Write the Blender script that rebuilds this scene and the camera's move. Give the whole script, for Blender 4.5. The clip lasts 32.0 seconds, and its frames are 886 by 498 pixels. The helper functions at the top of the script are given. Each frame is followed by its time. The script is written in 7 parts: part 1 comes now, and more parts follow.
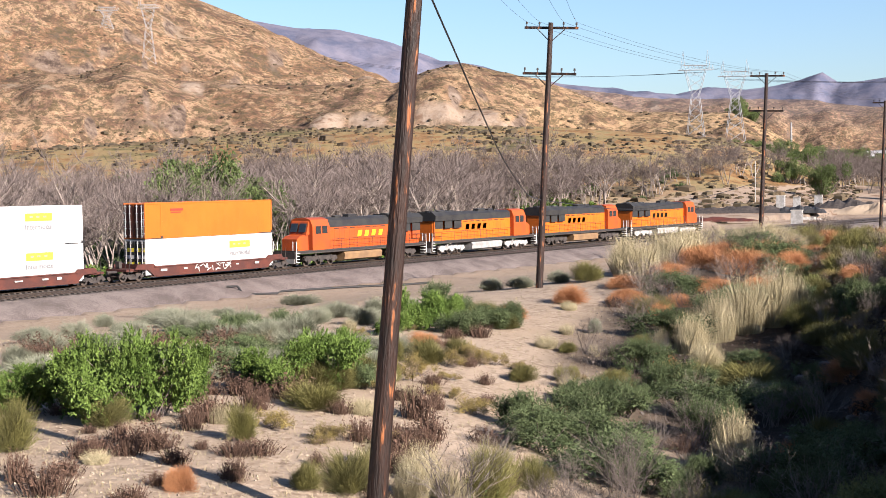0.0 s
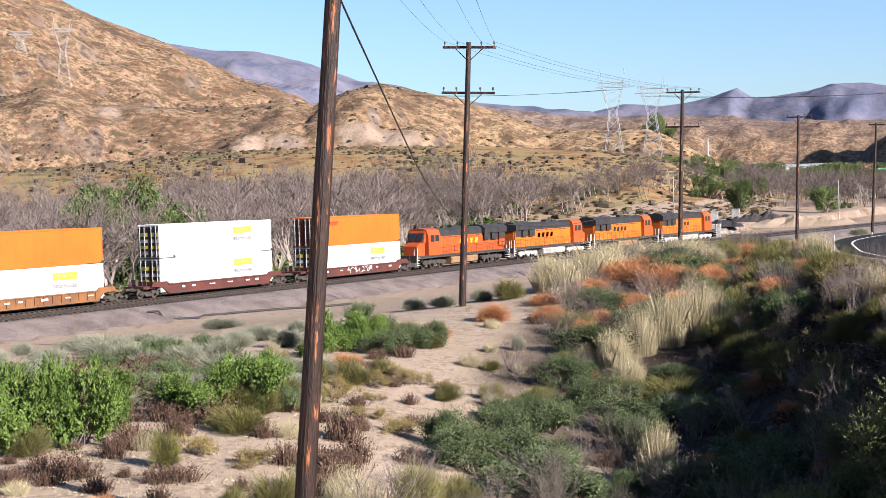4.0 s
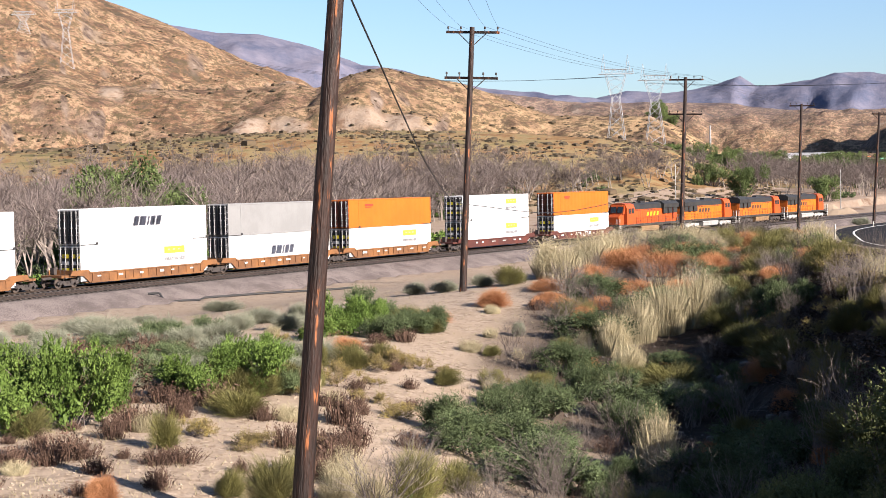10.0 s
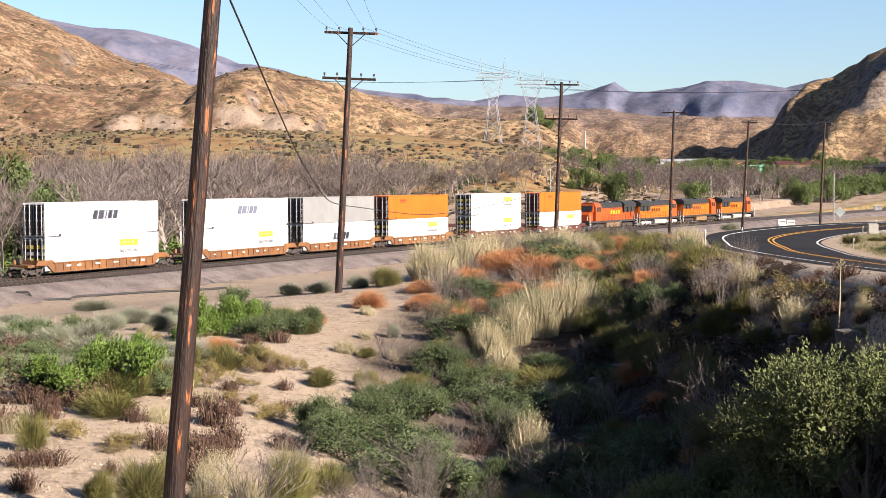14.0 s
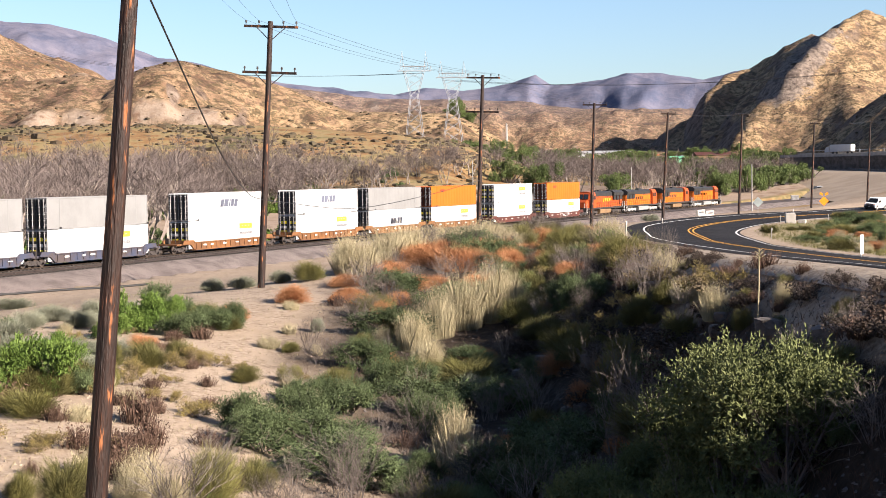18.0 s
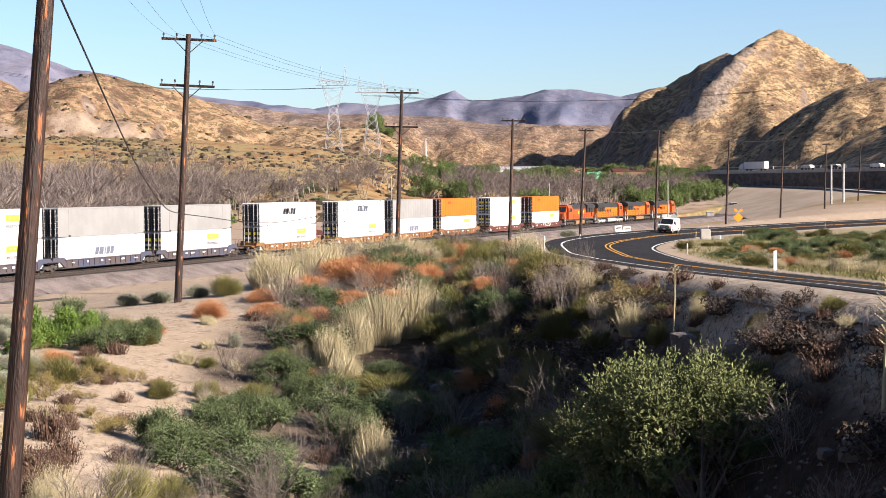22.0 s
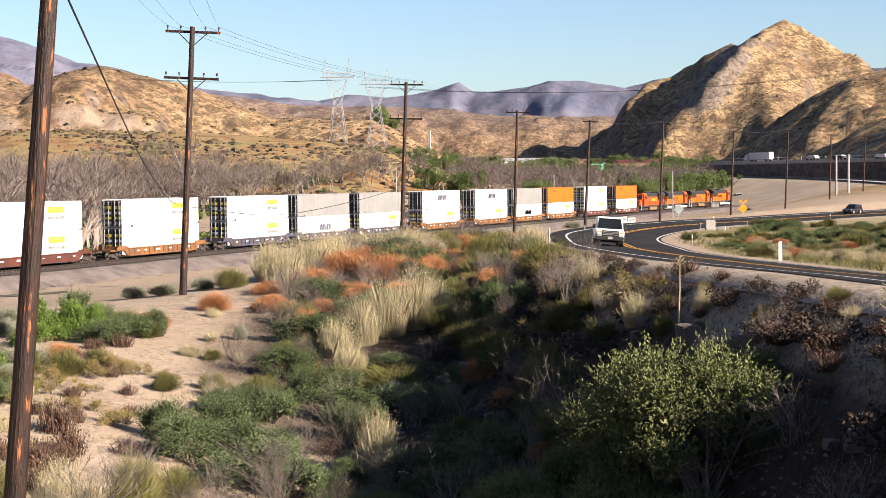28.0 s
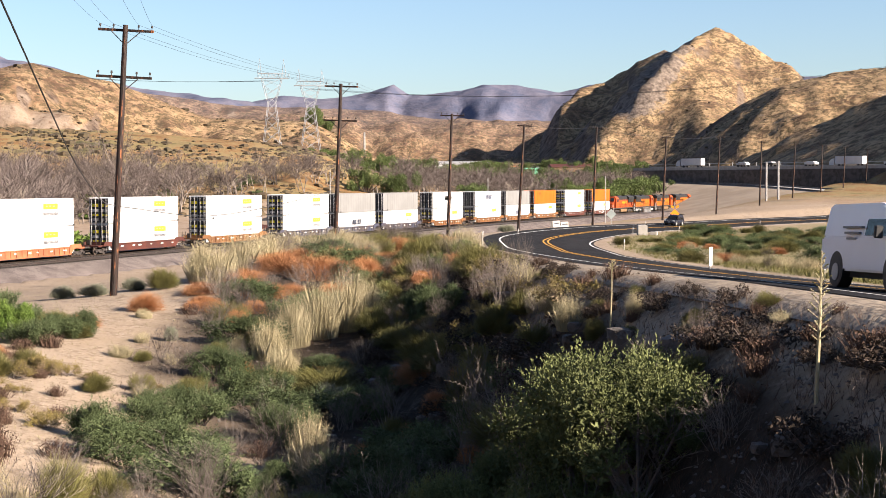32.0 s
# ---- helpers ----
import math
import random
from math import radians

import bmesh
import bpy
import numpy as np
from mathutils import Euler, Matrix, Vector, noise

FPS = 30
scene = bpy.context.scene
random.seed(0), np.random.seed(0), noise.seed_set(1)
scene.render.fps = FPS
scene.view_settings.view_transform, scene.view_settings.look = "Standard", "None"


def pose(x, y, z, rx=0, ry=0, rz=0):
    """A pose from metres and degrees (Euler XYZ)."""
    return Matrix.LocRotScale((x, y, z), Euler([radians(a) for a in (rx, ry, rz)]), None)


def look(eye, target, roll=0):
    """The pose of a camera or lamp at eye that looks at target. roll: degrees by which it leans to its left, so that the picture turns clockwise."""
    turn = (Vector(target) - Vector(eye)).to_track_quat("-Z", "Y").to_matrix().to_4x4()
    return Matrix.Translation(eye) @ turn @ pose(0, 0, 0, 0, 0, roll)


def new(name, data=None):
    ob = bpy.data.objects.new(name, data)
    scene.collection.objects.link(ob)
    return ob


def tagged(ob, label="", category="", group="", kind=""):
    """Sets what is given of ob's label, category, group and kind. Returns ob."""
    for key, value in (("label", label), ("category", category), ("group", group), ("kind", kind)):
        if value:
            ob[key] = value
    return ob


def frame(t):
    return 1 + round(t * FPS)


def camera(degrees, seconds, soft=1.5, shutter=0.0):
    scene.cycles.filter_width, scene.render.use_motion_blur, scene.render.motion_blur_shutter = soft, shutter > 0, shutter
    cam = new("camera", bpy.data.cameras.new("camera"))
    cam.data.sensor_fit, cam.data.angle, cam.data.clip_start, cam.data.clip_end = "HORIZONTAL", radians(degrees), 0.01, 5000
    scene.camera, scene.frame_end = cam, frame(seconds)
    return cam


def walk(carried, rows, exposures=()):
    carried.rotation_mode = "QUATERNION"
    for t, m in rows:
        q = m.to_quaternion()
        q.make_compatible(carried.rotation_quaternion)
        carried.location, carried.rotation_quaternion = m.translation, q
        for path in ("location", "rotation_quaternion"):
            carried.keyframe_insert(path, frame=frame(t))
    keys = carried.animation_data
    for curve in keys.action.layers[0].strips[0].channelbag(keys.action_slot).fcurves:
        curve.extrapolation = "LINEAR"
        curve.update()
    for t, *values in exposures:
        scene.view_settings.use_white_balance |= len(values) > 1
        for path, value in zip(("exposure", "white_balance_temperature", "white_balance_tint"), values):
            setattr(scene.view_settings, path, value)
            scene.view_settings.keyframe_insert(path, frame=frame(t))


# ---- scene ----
cam = camera(33.87, 32.0, soft=0.8)
EYE = Vector((0.0, 0.0, 8.26))
# seconds, heading from +y towards +x, pitch, roll in degrees
PATH = [
    (0.0, 54.06, -2.72, -0.82), (0.5, 54.73, -2.51, -0.92), (1.0, 54.8, -2.31, -0.94), (1.5, 55.14, -2.18, -1.3),
    (2.0, 55.79, -2.17, -1.35), (2.5, 56.42, -2.08, -1.38), (3.0, 57.01, -2.03, -1.5), (3.5, 57.08, -2.05, -1.73),
    (5.5, 57.32, -1.93, -1.89), (6.0, 57.23, -2.13, -2.05), (6.5, 57.04, -2.23, -2.03), (7.0, 56.87, -2.41, -1.87),
    (7.5, 56.77, -2.65, -1.52), (8.0, 56.93, -2.66, -1.02), (8.5, 56.92, -2.66, -1.06), (9.0, 56.93, -2.6, -1.01),
    (9.5, 56.91, -2.57, -1.19), (10.0, 57.08, -2.6, -1.17), (10.5, 57.67, -2.72, -1.27), (11.0, 58.39, -2.86, -1.25),
    (11.5, 58.77, -2.9, -1.14), (12.0, 59.6, -2.75, -0.95), (12.5, 60.33, -2.68, -0.96), (13.0, 60.95, -2.61, -0.93),
    (13.5, 61.5, -2.63, -0.87), (14.0, 61.96, -2.61, -0.34), (14.5, 62.27, -2.61, -0.07), (16.5, 62.7, -3.38, -1.1),
    (17.0, 63.68, -3.21, -1.22), (17.5, 64.44, -2.98, -1.0), (18.0, 64.99, -2.9, -0.82), (18.5, 65.5, -2.86, -0.82),
    (19.0, 65.93, -2.9, -0.61), (19.5, 66.22, -3.0, -0.49), (20.0, 66.25, -3.14, -0.7), (20.5, 66.43, -3.13, -0.76),
    (21.0, 66.83, -2.85, -0.47), (21.5, 67.52, -2.62, -0.52), (22.0, 68.2, -2.35, -0.51), (22.5, 68.76, -2.13, -0.43),
    (23.0, 68.87, -2.07, -0.29), (23.5, 69.22, -2.09, -0.07), (24.0, 69.65, -2.25, -0.01), (24.5, 69.58, -2.58, -0.03),
    (26.5, 69.14, -2.53, -0.49), (27.0, 68.51, -2.48, -0.56), (27.5, 68.22, -2.57, -0.69), (28.0, 68.01, -2.67, -0.69),
    (28.5, 68.31, -2.82, -0.3), (29.0, 68.6, -2.92, -0.29), (29.5, 68.82, -3.0, -0.35), (30.0, 69.12, -2.98, -0.04),
    (30.5, 69.94, -2.79, 0.05), (31.0, 70.44, -2.58, 0.12), (31.5, 70.61, -2.46, -0.19), (32.0, 70.63, -2.58, -0.07),
]


def aim(heading, pitch, roll):
    h, p = radians(heading), radians(pitch)
    way = Vector((math.sin(h) * math.cos(p), math.cos(h) * math.cos(p), math.sin(p)))
    return look(EYE, EYE + way, roll)


# the picture drifts a little brighter and warmer towards its end
TINTS = [(0.0, 6600), (3.0, 6350), (6.0, 6300), (9.0, 6550), (13.0, 6900), (18.0, 6950), (23.5, 6850), (28.0, 7250), (30.0, 7350), (32.0, 7250)]
walk(cam, [(t, aim(h, p, r)) for t, h, p, r in PATH], [(t, float(np.interp(t, (9, 18), (1.76, 1.86))), k, 16) for t, k in TINTS])

# ---- light ----
SUN_HEADING, SUN_HEIGHT = 187.0, 24.0
world = bpy.data.worlds.new("sky")
scene.world = world
world.use_nodes = True
wn = world.node_tree
sky = wn.nodes.new("ShaderNodeTexSky")
sky.sky_type, sky.sun_disc = "NISHITA", False
sky.sun_elevation, sky.sun_rotation = radians(SUN_HEIGHT), radians(SUN_HEADING)
sky.air_density, sky.dust_density, sky.ozone_density = 1.0, 0.8, 5.0
wn.nodes["Background"].inputs[1].default_value = 0.056
wn.links.new(sky.outputs[0], wn.nodes["Background"].inputs[0])
sun = new("sun", bpy.data.lights.new("sun", "SUN"))
sun.data.energy, sun.data.angle, sun.data.color = 5.0, radians(0.53), (1.0, 0.925, 0.83)
h, e = radians(SUN_HEADING), radians(SUN_HEIGHT)
sun.matrix_world = look((0, 0, 60), (-math.sin(h) * math.cos(e), -math.cos(h) * math.cos(e), 60 - math.sin(e)))


# ---- materials ----
def mat(name, c1, c2=None, scale=3.0, rough=0.8, metal=0.0, bump=0.0, fine=40.0, c3=None, stretch=None, vary=0.0, spec=0.3, grain=0.35):
    """A surface of two or three colours mixed by noise at two sizes, with fine relief."""
    m = bpy.data.materials.new(name)
    m.use_nodes = True
    n, l = m.node_tree.nodes, m.node_tree.links
    b = n["Principled BSDF"]
    b.inputs["Roughness"].default_value, b.inputs["Metallic"].default_value = rough, metal
    b.inputs["Specular IOR Level"].default_value = spec
    c2 = c2 or tuple(min(1, v * 0.7) for v in c1)
    co = n.new("ShaderNodeTexCoord")
    mp = n.new("ShaderNodeMapping")
    if stretch:
        mp.inputs["Scale"].default_value = stretch
    l.new(co.outputs["Object"], mp.inputs[0])
    big = n.new("ShaderNodeTexNoise")
    big.inputs["Scale"].default_value, big.inputs["Detail"].default_value = scale, 4
    small = n.new("ShaderNodeTexNoise")
    small.inputs["Scale"].default_value, small.inputs["Detail"].default_value = fine, 3
    l.new(mp.outputs[0], big.inputs["Vector"])
    l.new(mp.outputs[0], small.inputs["Vector"])
    ramp = n.new("ShaderNodeValToRGB")
    ramp.color_ramp.elements[0].position, ramp.color_ramp.elements[1].position = 0.38, 0.62
    ramp.color_ramp.elements[0].color, ramp.color_ramp.elements[1].color = (*c1, 1), (*c2, 1)
    if c3:
        ramp.color_ramp.elements.new(0.68).color = (*c3, 1)
    add = n.new("ShaderNodeMath")
    add.operation = "MULTIPLY_ADD"
    l.new(small.outputs[0], add.inputs[0])
    add.inputs[1].default_value = grain
    sub = n.new("ShaderNodeMath")
    sub.operation = "SUBTRACT"
    l.new(big.outputs[0], sub.inputs[0])
    sub.inputs[1].default_value = grain / 2
    l.new(sub.outputs[0], add.inputs[2])
    l.new(add.outputs[0], ramp.inputs[0])
    out = ramp.outputs[0]
    if vary:
        info = n.new("ShaderNodeObjectInfo")
        geo = n.new("ShaderNodeNewGeometry")
        s1 = n.new("ShaderNodeMath")
        s1.operation = "ADD"
        l.new(info.outputs["Random"], s1.inputs[0])
        l.new(geo.outputs["Random Per Island"], s1.inputs[1])
        mr = n.new("ShaderNodeMapRange")
        mr.inputs["From Max"].default_value = 2.0
        mr.inputs["To Min"].default_value, mr.inputs["To Max"].default_value = 1 - vary, 1 + vary
        l.new(s1.outputs[0], mr.inputs[0])
        hs = n.new("ShaderNodeHueSaturation")
        l.new(mr.outputs[0], hs.inputs["Value"])
        l.new(out, hs.inputs["Color"])
        out = hs.outputs[0]
    l.new(out, b.inputs["Base Color"])
    if bump:
        bp = n.new("ShaderNodeBump")
        bp.inputs["Strength"].default_value, bp.inputs["Distance"].default_value = min(1, bump), 0.05
        l.new(small.outputs[0], bp.inputs["Height"])
        l.new(bp.outputs[0], b.inputs["Normal"])
    return m


M = dict(
    white=mat("white_paint", (0.45, 0.455, 0.46), (0.41, 0.415, 0.42), 0.6, 0.45, fine=6),
    grey_box=mat("pale_grey_paint", (0.165, 0.168, 0.168), (0.145, 0.147, 0.147), 0.5, 0.5, fine=6),
    orange_box=mat("orange_container_paint", (0.37, 0.0891, 0.0106), (0.33, 0.0792, 0.0099), 0.5, 0.45, fine=6),
    # door colours are darkened: the shade on the rear ends is in them
    shaded_end=mat("shaded_container_end", (0.0257, 0.0257, 0.0284), (0.0152, 0.0152, 0.0152), 2, 0.6),
    shaded_orange_end=mat("shaded_orange_container_end", (0.0825, 0.0205, 0.0106), (0.0462, 0.0152, 0.0106), 2, 0.6),
    steel=mat("galvanised_steel", (0.351, 0.358, 0.365), (0.266, 0.274, 0.281), 3, 0.4, 0.6),
    yellow=mat("yellow_marking", (0.656, 0.528, 0.04), (0.608, 0.48, 0.032), 2, 0.5),
    word=mat("grey_lettering", (0.172, 0.172, 0.178), (0.145, 0.145, 0.152), 2, 0.5),
    letter=mat("dark_lettering", (0.0312, 0.0312, 0.044), (0.0248, 0.0248, 0.0312), 2, 0.5),
    maroon=mat("maroon_car_paint", (0.0719, 0.0198, 0.0132), (0.0462, 0.0152, 0.0125), 0.8, 0.7, fine=5),
    ochre=mat("ochre_car_paint", (0.152, 0.066, 0.0224), (0.099, 0.0449, 0.0198), 0.7, 0.7, fine=5),
    blue_car=mat("dusty_blue_car_paint", (0.031, 0.0383, 0.0667), (0.0462, 0.0363, 0.0363), 0.7, 0.7, fine=5),
    loco=mat("locomotive_orange_paint", (0.33, 0.0561, 0.00924), (0.251, 0.0462, 0.0119), 0.6, 0.5, fine=6),
    loco_y=mat("locomotive_yellow_orange_paint", (0.409, 0.099, 0.00924), (0.356, 0.0825, 0.00924), 0.6, 0.45, fine=6),
    black=mat("black_paint", (0.0153, 0.0153, 0.0171), (0.0243, 0.0243, 0.0234), 1, 0.55, fine=8),
    frame=mat("dirty_underframe", (0.0423, 0.0351, 0.0315), (0.0243, 0.0207, 0.0207), 2, 0.8),
    silver=mat("silver_paint", (0.365, 0.365, 0.358), (0.252, 0.246, 0.239), 1.5, 0.45, 0.3),
    tan=mat("dusty_tan_tank", (0.185, 0.114, 0.0568), (0.134, 0.0825, 0.0462), 1.2, 0.7),
    wheel=mat("wheel_steel", (0.0702, 0.0522, 0.0423), (0.0423, 0.0351, 0.0315), 3, 0.6, 0.3),
    glass=mat("dark_glass", (0.016, 0.02, 0.023), (0.016, 0.02, 0.023), 1, 0.08, spec=0.6),
    rail=mat("rail_steel", (0.0924, 0.0667, 0.0515), (0.062, 0.0462, 0.0363), 3, 0.4, 0.7),
    oil=mat("oily_track_bed", (0.0436, 0.0363, 0.031), (0.0257, 0.0218, 0.0198), 0.5, 0.9, bump=0.8, fine=7),
    scrub=mat("hill_scrub", (0.0759, 0.0528, 0.0297), (0.0495, 0.0396, 0.0224), 0.3, 0.9, vary=0.4),
    tie=mat("weathered_tie", (0.0515, 0.0436, 0.0383), (0.031, 0.0257, 0.0231), 2, 0.9, vary=0.3),
    ballast=mat("ballast_stone", (0.066, 0.0528, 0.0488), (0.142, 0.117, 0.108), 0.5, 0.95, bump=1.0, fine=11, grain=1.5),
    sand=mat("sandy_soil", (0.242, 0.191, 0.139), (0.195, 0.149, 0.106), 0.12, 0.95, bump=0.5, fine=6),
    pole=mat("creosoted_pole", (0.008, 0.0045, 0.0035), (0.026, 0.011, 0.007), 1.6, 0.6, c3=(0.21, 0.075, 0.027), stretch=(3.5, 3.5, 0.5), bump=0.6, fine=9),
    asphalt=mat("new_asphalt", (0.014, 0.014, 0.016), (0.021, 0.021, 0.023), 0.3, 1.0, bump=0.4, fine=30, spec=0.05),
    road_white=mat("road_white_paint", (0.495, 0.495, 0.482), (0.429, 0.429, 0.416), 2, 0.7),
    road_yellow=mat("road_yellow_paint", (0.528, 0.267, 0.0208), (0.458, 0.226, 0.0208), 2, 0.7),
    gravel=mat("shoulder_gravel", (0.165, 0.129, 0.0957), (0.271, 0.221, 0.165), 0.8, 0.95, bump=1.0, fine=6, grain=1.4),
    lattice=mat("tower_steel", (0.295, 0.309, 0.323), (0.253, 0.266, 0.281), 0.3, 0.6, 0.3),
    wire=mat("dark_wire", (0.0152, 0.0152, 0.0178), (0.0152, 0.0152, 0.0178), 1, 0.6),
    bark=mat("pale_bark", (0.255, 0.217, 0.188), (0.15, 0.124, 0.109), 1.0, 0.9, vary=0.3),
    twig=mat("grey_twigs", (0.135, 0.108, 0.098), (0.085, 0.067, 0.061), 1.0, 0.9, vary=0.3),
    leaf=mat("bright_green_leaves", (0.0936, 0.144, 0.0324), (0.0504, 0.0864, 0.0173), 1.2, 0.6, vary=0.45, spec=0.1),
    leaf_dark=mat("dull_green_leaves", (0.0825, 0.109, 0.0495), (0.0429, 0.0594, 0.0264), 1.2, 0.65, vary=0.45, spec=0.1),
    leaf_fore=mat("light_olive_leaves", (0.10, 0.115, 0.045), (0.055, 0.066, 0.026), 1.2, 0.65, vary=0.45, spec=0.1),
    leaf_tree=mat("tree_leaves", (0.085, 0.115, 0.04), (0.05, 0.07, 0.024), 0.5, 0.65, vary=0.4, spec=0.1),
    sage=mat("grey_green_leaves", (0.191, 0.198, 0.149), (0.125, 0.132, 0.0924), 1.2, 0.8, vary=0.35, spec=0.1),
    straw=mat("pale_straw", (0.325, 0.284, 0.18), (0.232, 0.197, 0.116), 1.0, 0.85, vary=0.35),
    olive=mat("olive_leaves", (0.109, 0.102, 0.0297), (0.066, 0.0627, 0.0198), 1.2, 0.8, vary=0.4),
    rust=mat("rust_brown_brush", (0.335, 0.155, 0.0713), (0.229, 0.102, 0.0465), 1.2, 0.9, vary=0.35),
    weed=mat("dry_brown_weed", (0.0878, 0.0515, 0.0363), (0.0568, 0.0337, 0.0231), 1.2, 0.9, vary=0.35),
    dead=mat("bleached_dead_twigs", (0.15, 0.125, 0.11), (0.07, 0.058, 0.052), 1.2, 0.9, vary=0.35),
    bloom=mat("yellow_green_leaves", (0.198, 0.155, 0.0495), (0.109, 0.0825, 0.0396), 1.5, 0.8, c3=(0.264, 0.198, 0.132), vary=0.4),
    lush=mat("fresh_green_stems", (0.099, 0.132, 0.033), (0.0594, 0.0792, 0.0231), 1.5, 0.8, vary=0.4),
    stalk=mat("bleached_seed_stalks", (0.30, 0.25, 0.19), (0.20, 0.16, 0.12), 1.5, 0.9, vary=0.3),
    # brush colour taken near black to carry the bank's shade
    murk=mat("shade_dark_brush", (0.0396, 0.0271, 0.0198), (0.0198, 0.0145, 0.0112), 1.2, 0.95, vary=0.5),
    concrete=mat("pale_concrete", (0.322, 0.304, 0.275), (0.257, 0.24, 0.217), 0.8, 0.85, fine=12),
    rock=mat("dark_boulder_rock", (0.099, 0.0858, 0.0792), (0.0528, 0.0462, 0.0409), 0.8, 0.9, bump=0.8, fine=6),
)


# ---- mesh helpers ----
def box(bm, cx, cy, cz, sx, sy, sz, bevel=0.0):
    """A block by its centre and sizes."""
    r = bmesh.ops.create_cube(bm, size=1, matrix=Matrix.LocRotScale((cx, cy, cz), None, (sx, sy, sz)))
    if bevel:
        es = list({e for v in r["verts"] for e in v.link_edges})
        bmesh.ops.bevel(bm, geom=es, offset=bevel, segments=1, affect="EDGES")


def rod(bm, a, b, r0, r1=None, n=8):
    """A tapered round bar from a to b."""
    a, b = Vector(a), Vector(b)
    d = b - a
    m = Matrix.Translation((a + b) / 2) @ d.to_track_quat("Z", "Y").to_matrix().to_4x4()
    bmesh.ops.create_cone(bm, cap_ends=True, segments=n, radius1=r0, radius2=r0 if r1 is None else r1, depth=d.length, matrix=m)


def prism(bm, outline, x0, x1):
    """An outline of (y, z) corners drawn out from x0 to x1."""
    a = [bm.verts.new((x0, y, z)) for y, z in outline]
    b = [bm.verts.new((x1, y, z)) for y, z in outline]
    bm.faces.new(a[::-1]), bm.faces.new(b)
    k = len(outline)
    for i in range(k):
        bm.faces.new((a[i], a[(i + 1) % k], b[(i + 1) % k], b[i]))


def side_prism(bm, outline, y0, y1):
    """An outline of (x, z) corners drawn out from y0 to y1."""
    a = [bm.verts.new((x, y0, z)) for x, z in outline]
    b = [bm.verts.new((x, y1, z)) for x, z in outline]
    bm.faces.new(a), bm.faces.new(b[::-1])
    k = len(outline)
    for i in range(k):
        bm.faces.new((a[i], b[i], b[(i + 1) % k], a[(i + 1) % k]))


def mesh_of(name, bm, material):
    bmesh.ops.recalc_face_normals(bm, faces=bm.faces)
    me = bpy.data.meshes.new(name)
    bm.to_mesh(me)
    bm.free()
    me.materials.append(material)
    return me


def part(name, bm, material, parent, label=""):
    """Links a bmesh (or a mesh made before) as one object under a thing or under a part."""
    me = bm if isinstance(bm, bpy.types.Mesh) else mesh_of(name, bm, material)
    ob = new(name, me)
    ob.parent = parent
    return tagged(ob, label)


def raw(name, verts, faces, material, smooth=False):
    me = bpy.data.meshes.new(name)
    me.from_pydata([tuple(map(float, v)) for v in verts], [], [tuple(map(int, f)) for f in faces])
    me.materials.append(material)
    if smooth:
        me.shade_smooth()
    return me


def tri_mesh(name, verts, tris, material):
    """A large mesh straight from arrays of corners and triangles."""
    me = bpy.data.meshes.new(name)
    me.vertices.add(len(verts))
    me.vertices.foreach_set("co", np.asarray(verts, np.float32).ravel())
    me.loops.add(3 * len(tris))
    me.loops.foreach_set("vertex_index", np.asarray(tris, np.int32).ravel())
    me.polygons.add(len(tris))
    me.polygons.foreach_set("loop_start", np.arange(0, 3 * len(tris), 3, dtype=np.int32))
    me.update(calc_edges=True)
    me.materials.append(material)
    return me


def root(name, label, category, group="", kind=""):
    return tagged(new(name), label, category, group, kind)


def smooth01(v):
    v = np.clip(v, 0, 1)
    return v * v * (3 - 2 * v)


# ---- lie of the land ----
TRACK_Y, BEND = 95.2, -1.28e-4
ROAD = np.array([(-60, -62), (-10, -27), (20, -9), (40, 0.9), (55.6, 8.3), (80, 18.5), (104.8, 27.4), (140, 38.2), (181, 44.2), (215, 44.8), (242, 41.5), (270, 35), (300, 24), (340, 2), (380, -25), (430, -60), (500, -105)])


def track_y(x):
    return TRACK_Y + BEND * (x - 150) ** 2


def road_z(x):
    return np.interp(x, [-60, -10, 20, 40, 55, 104, 181, 242, 300, 400, 500], [7.8, 6.6, 6.0, 5.4, 4.85, 3.25, 2.0, 1.1, 1.0, 2.5, 5.0])


def spline(points, n):
    """A smooth line through the points, n steps between each two."""
    p = np.vstack([2 * points[0] - points[1], points, 2 * points[-1] - points[-2]])
    out = []
    for i in range(1, len(p) - 2):
        for t in np.arange(n) / n:
            a, b, c, d = p[i - 1:i + 3]
            out.append(0.5 * (2 * b + (c - a) * t + (2 * a - 5 * b + 4 * c - d) * t * t + (3 * b - a - 3 * c + d) * t ** 3))
    return np.array(out + [p[-2]])


ROAD_LINE = spline(ROAD, 8)


def road_side(x, y):
    """Distance from the road's middle; above 0 on the railway's side."""
    best, side = np.full(np.shape(x), 1e9), np.zeros(np.shape(x))
    for (ax, ay), (bx, by) in zip(ROAD_LINE[:-1], ROAD_LINE[1:]):
        ux, uy = bx - ax, by - ay
        k = np.clip(((x - ax) * ux + (y - ay) * uy) / (ux * ux + uy * uy), 0, 1)
        dx, dy = x - ax - k * ux, y - ay - k * uy
        d = np.hypot(dx, dy)
        s = np.sign(ux * (y - ay) - uy * (x - ax))
        side = np.where(d < best, s, side)
        best = np.minimum(best, d)
    return best * side


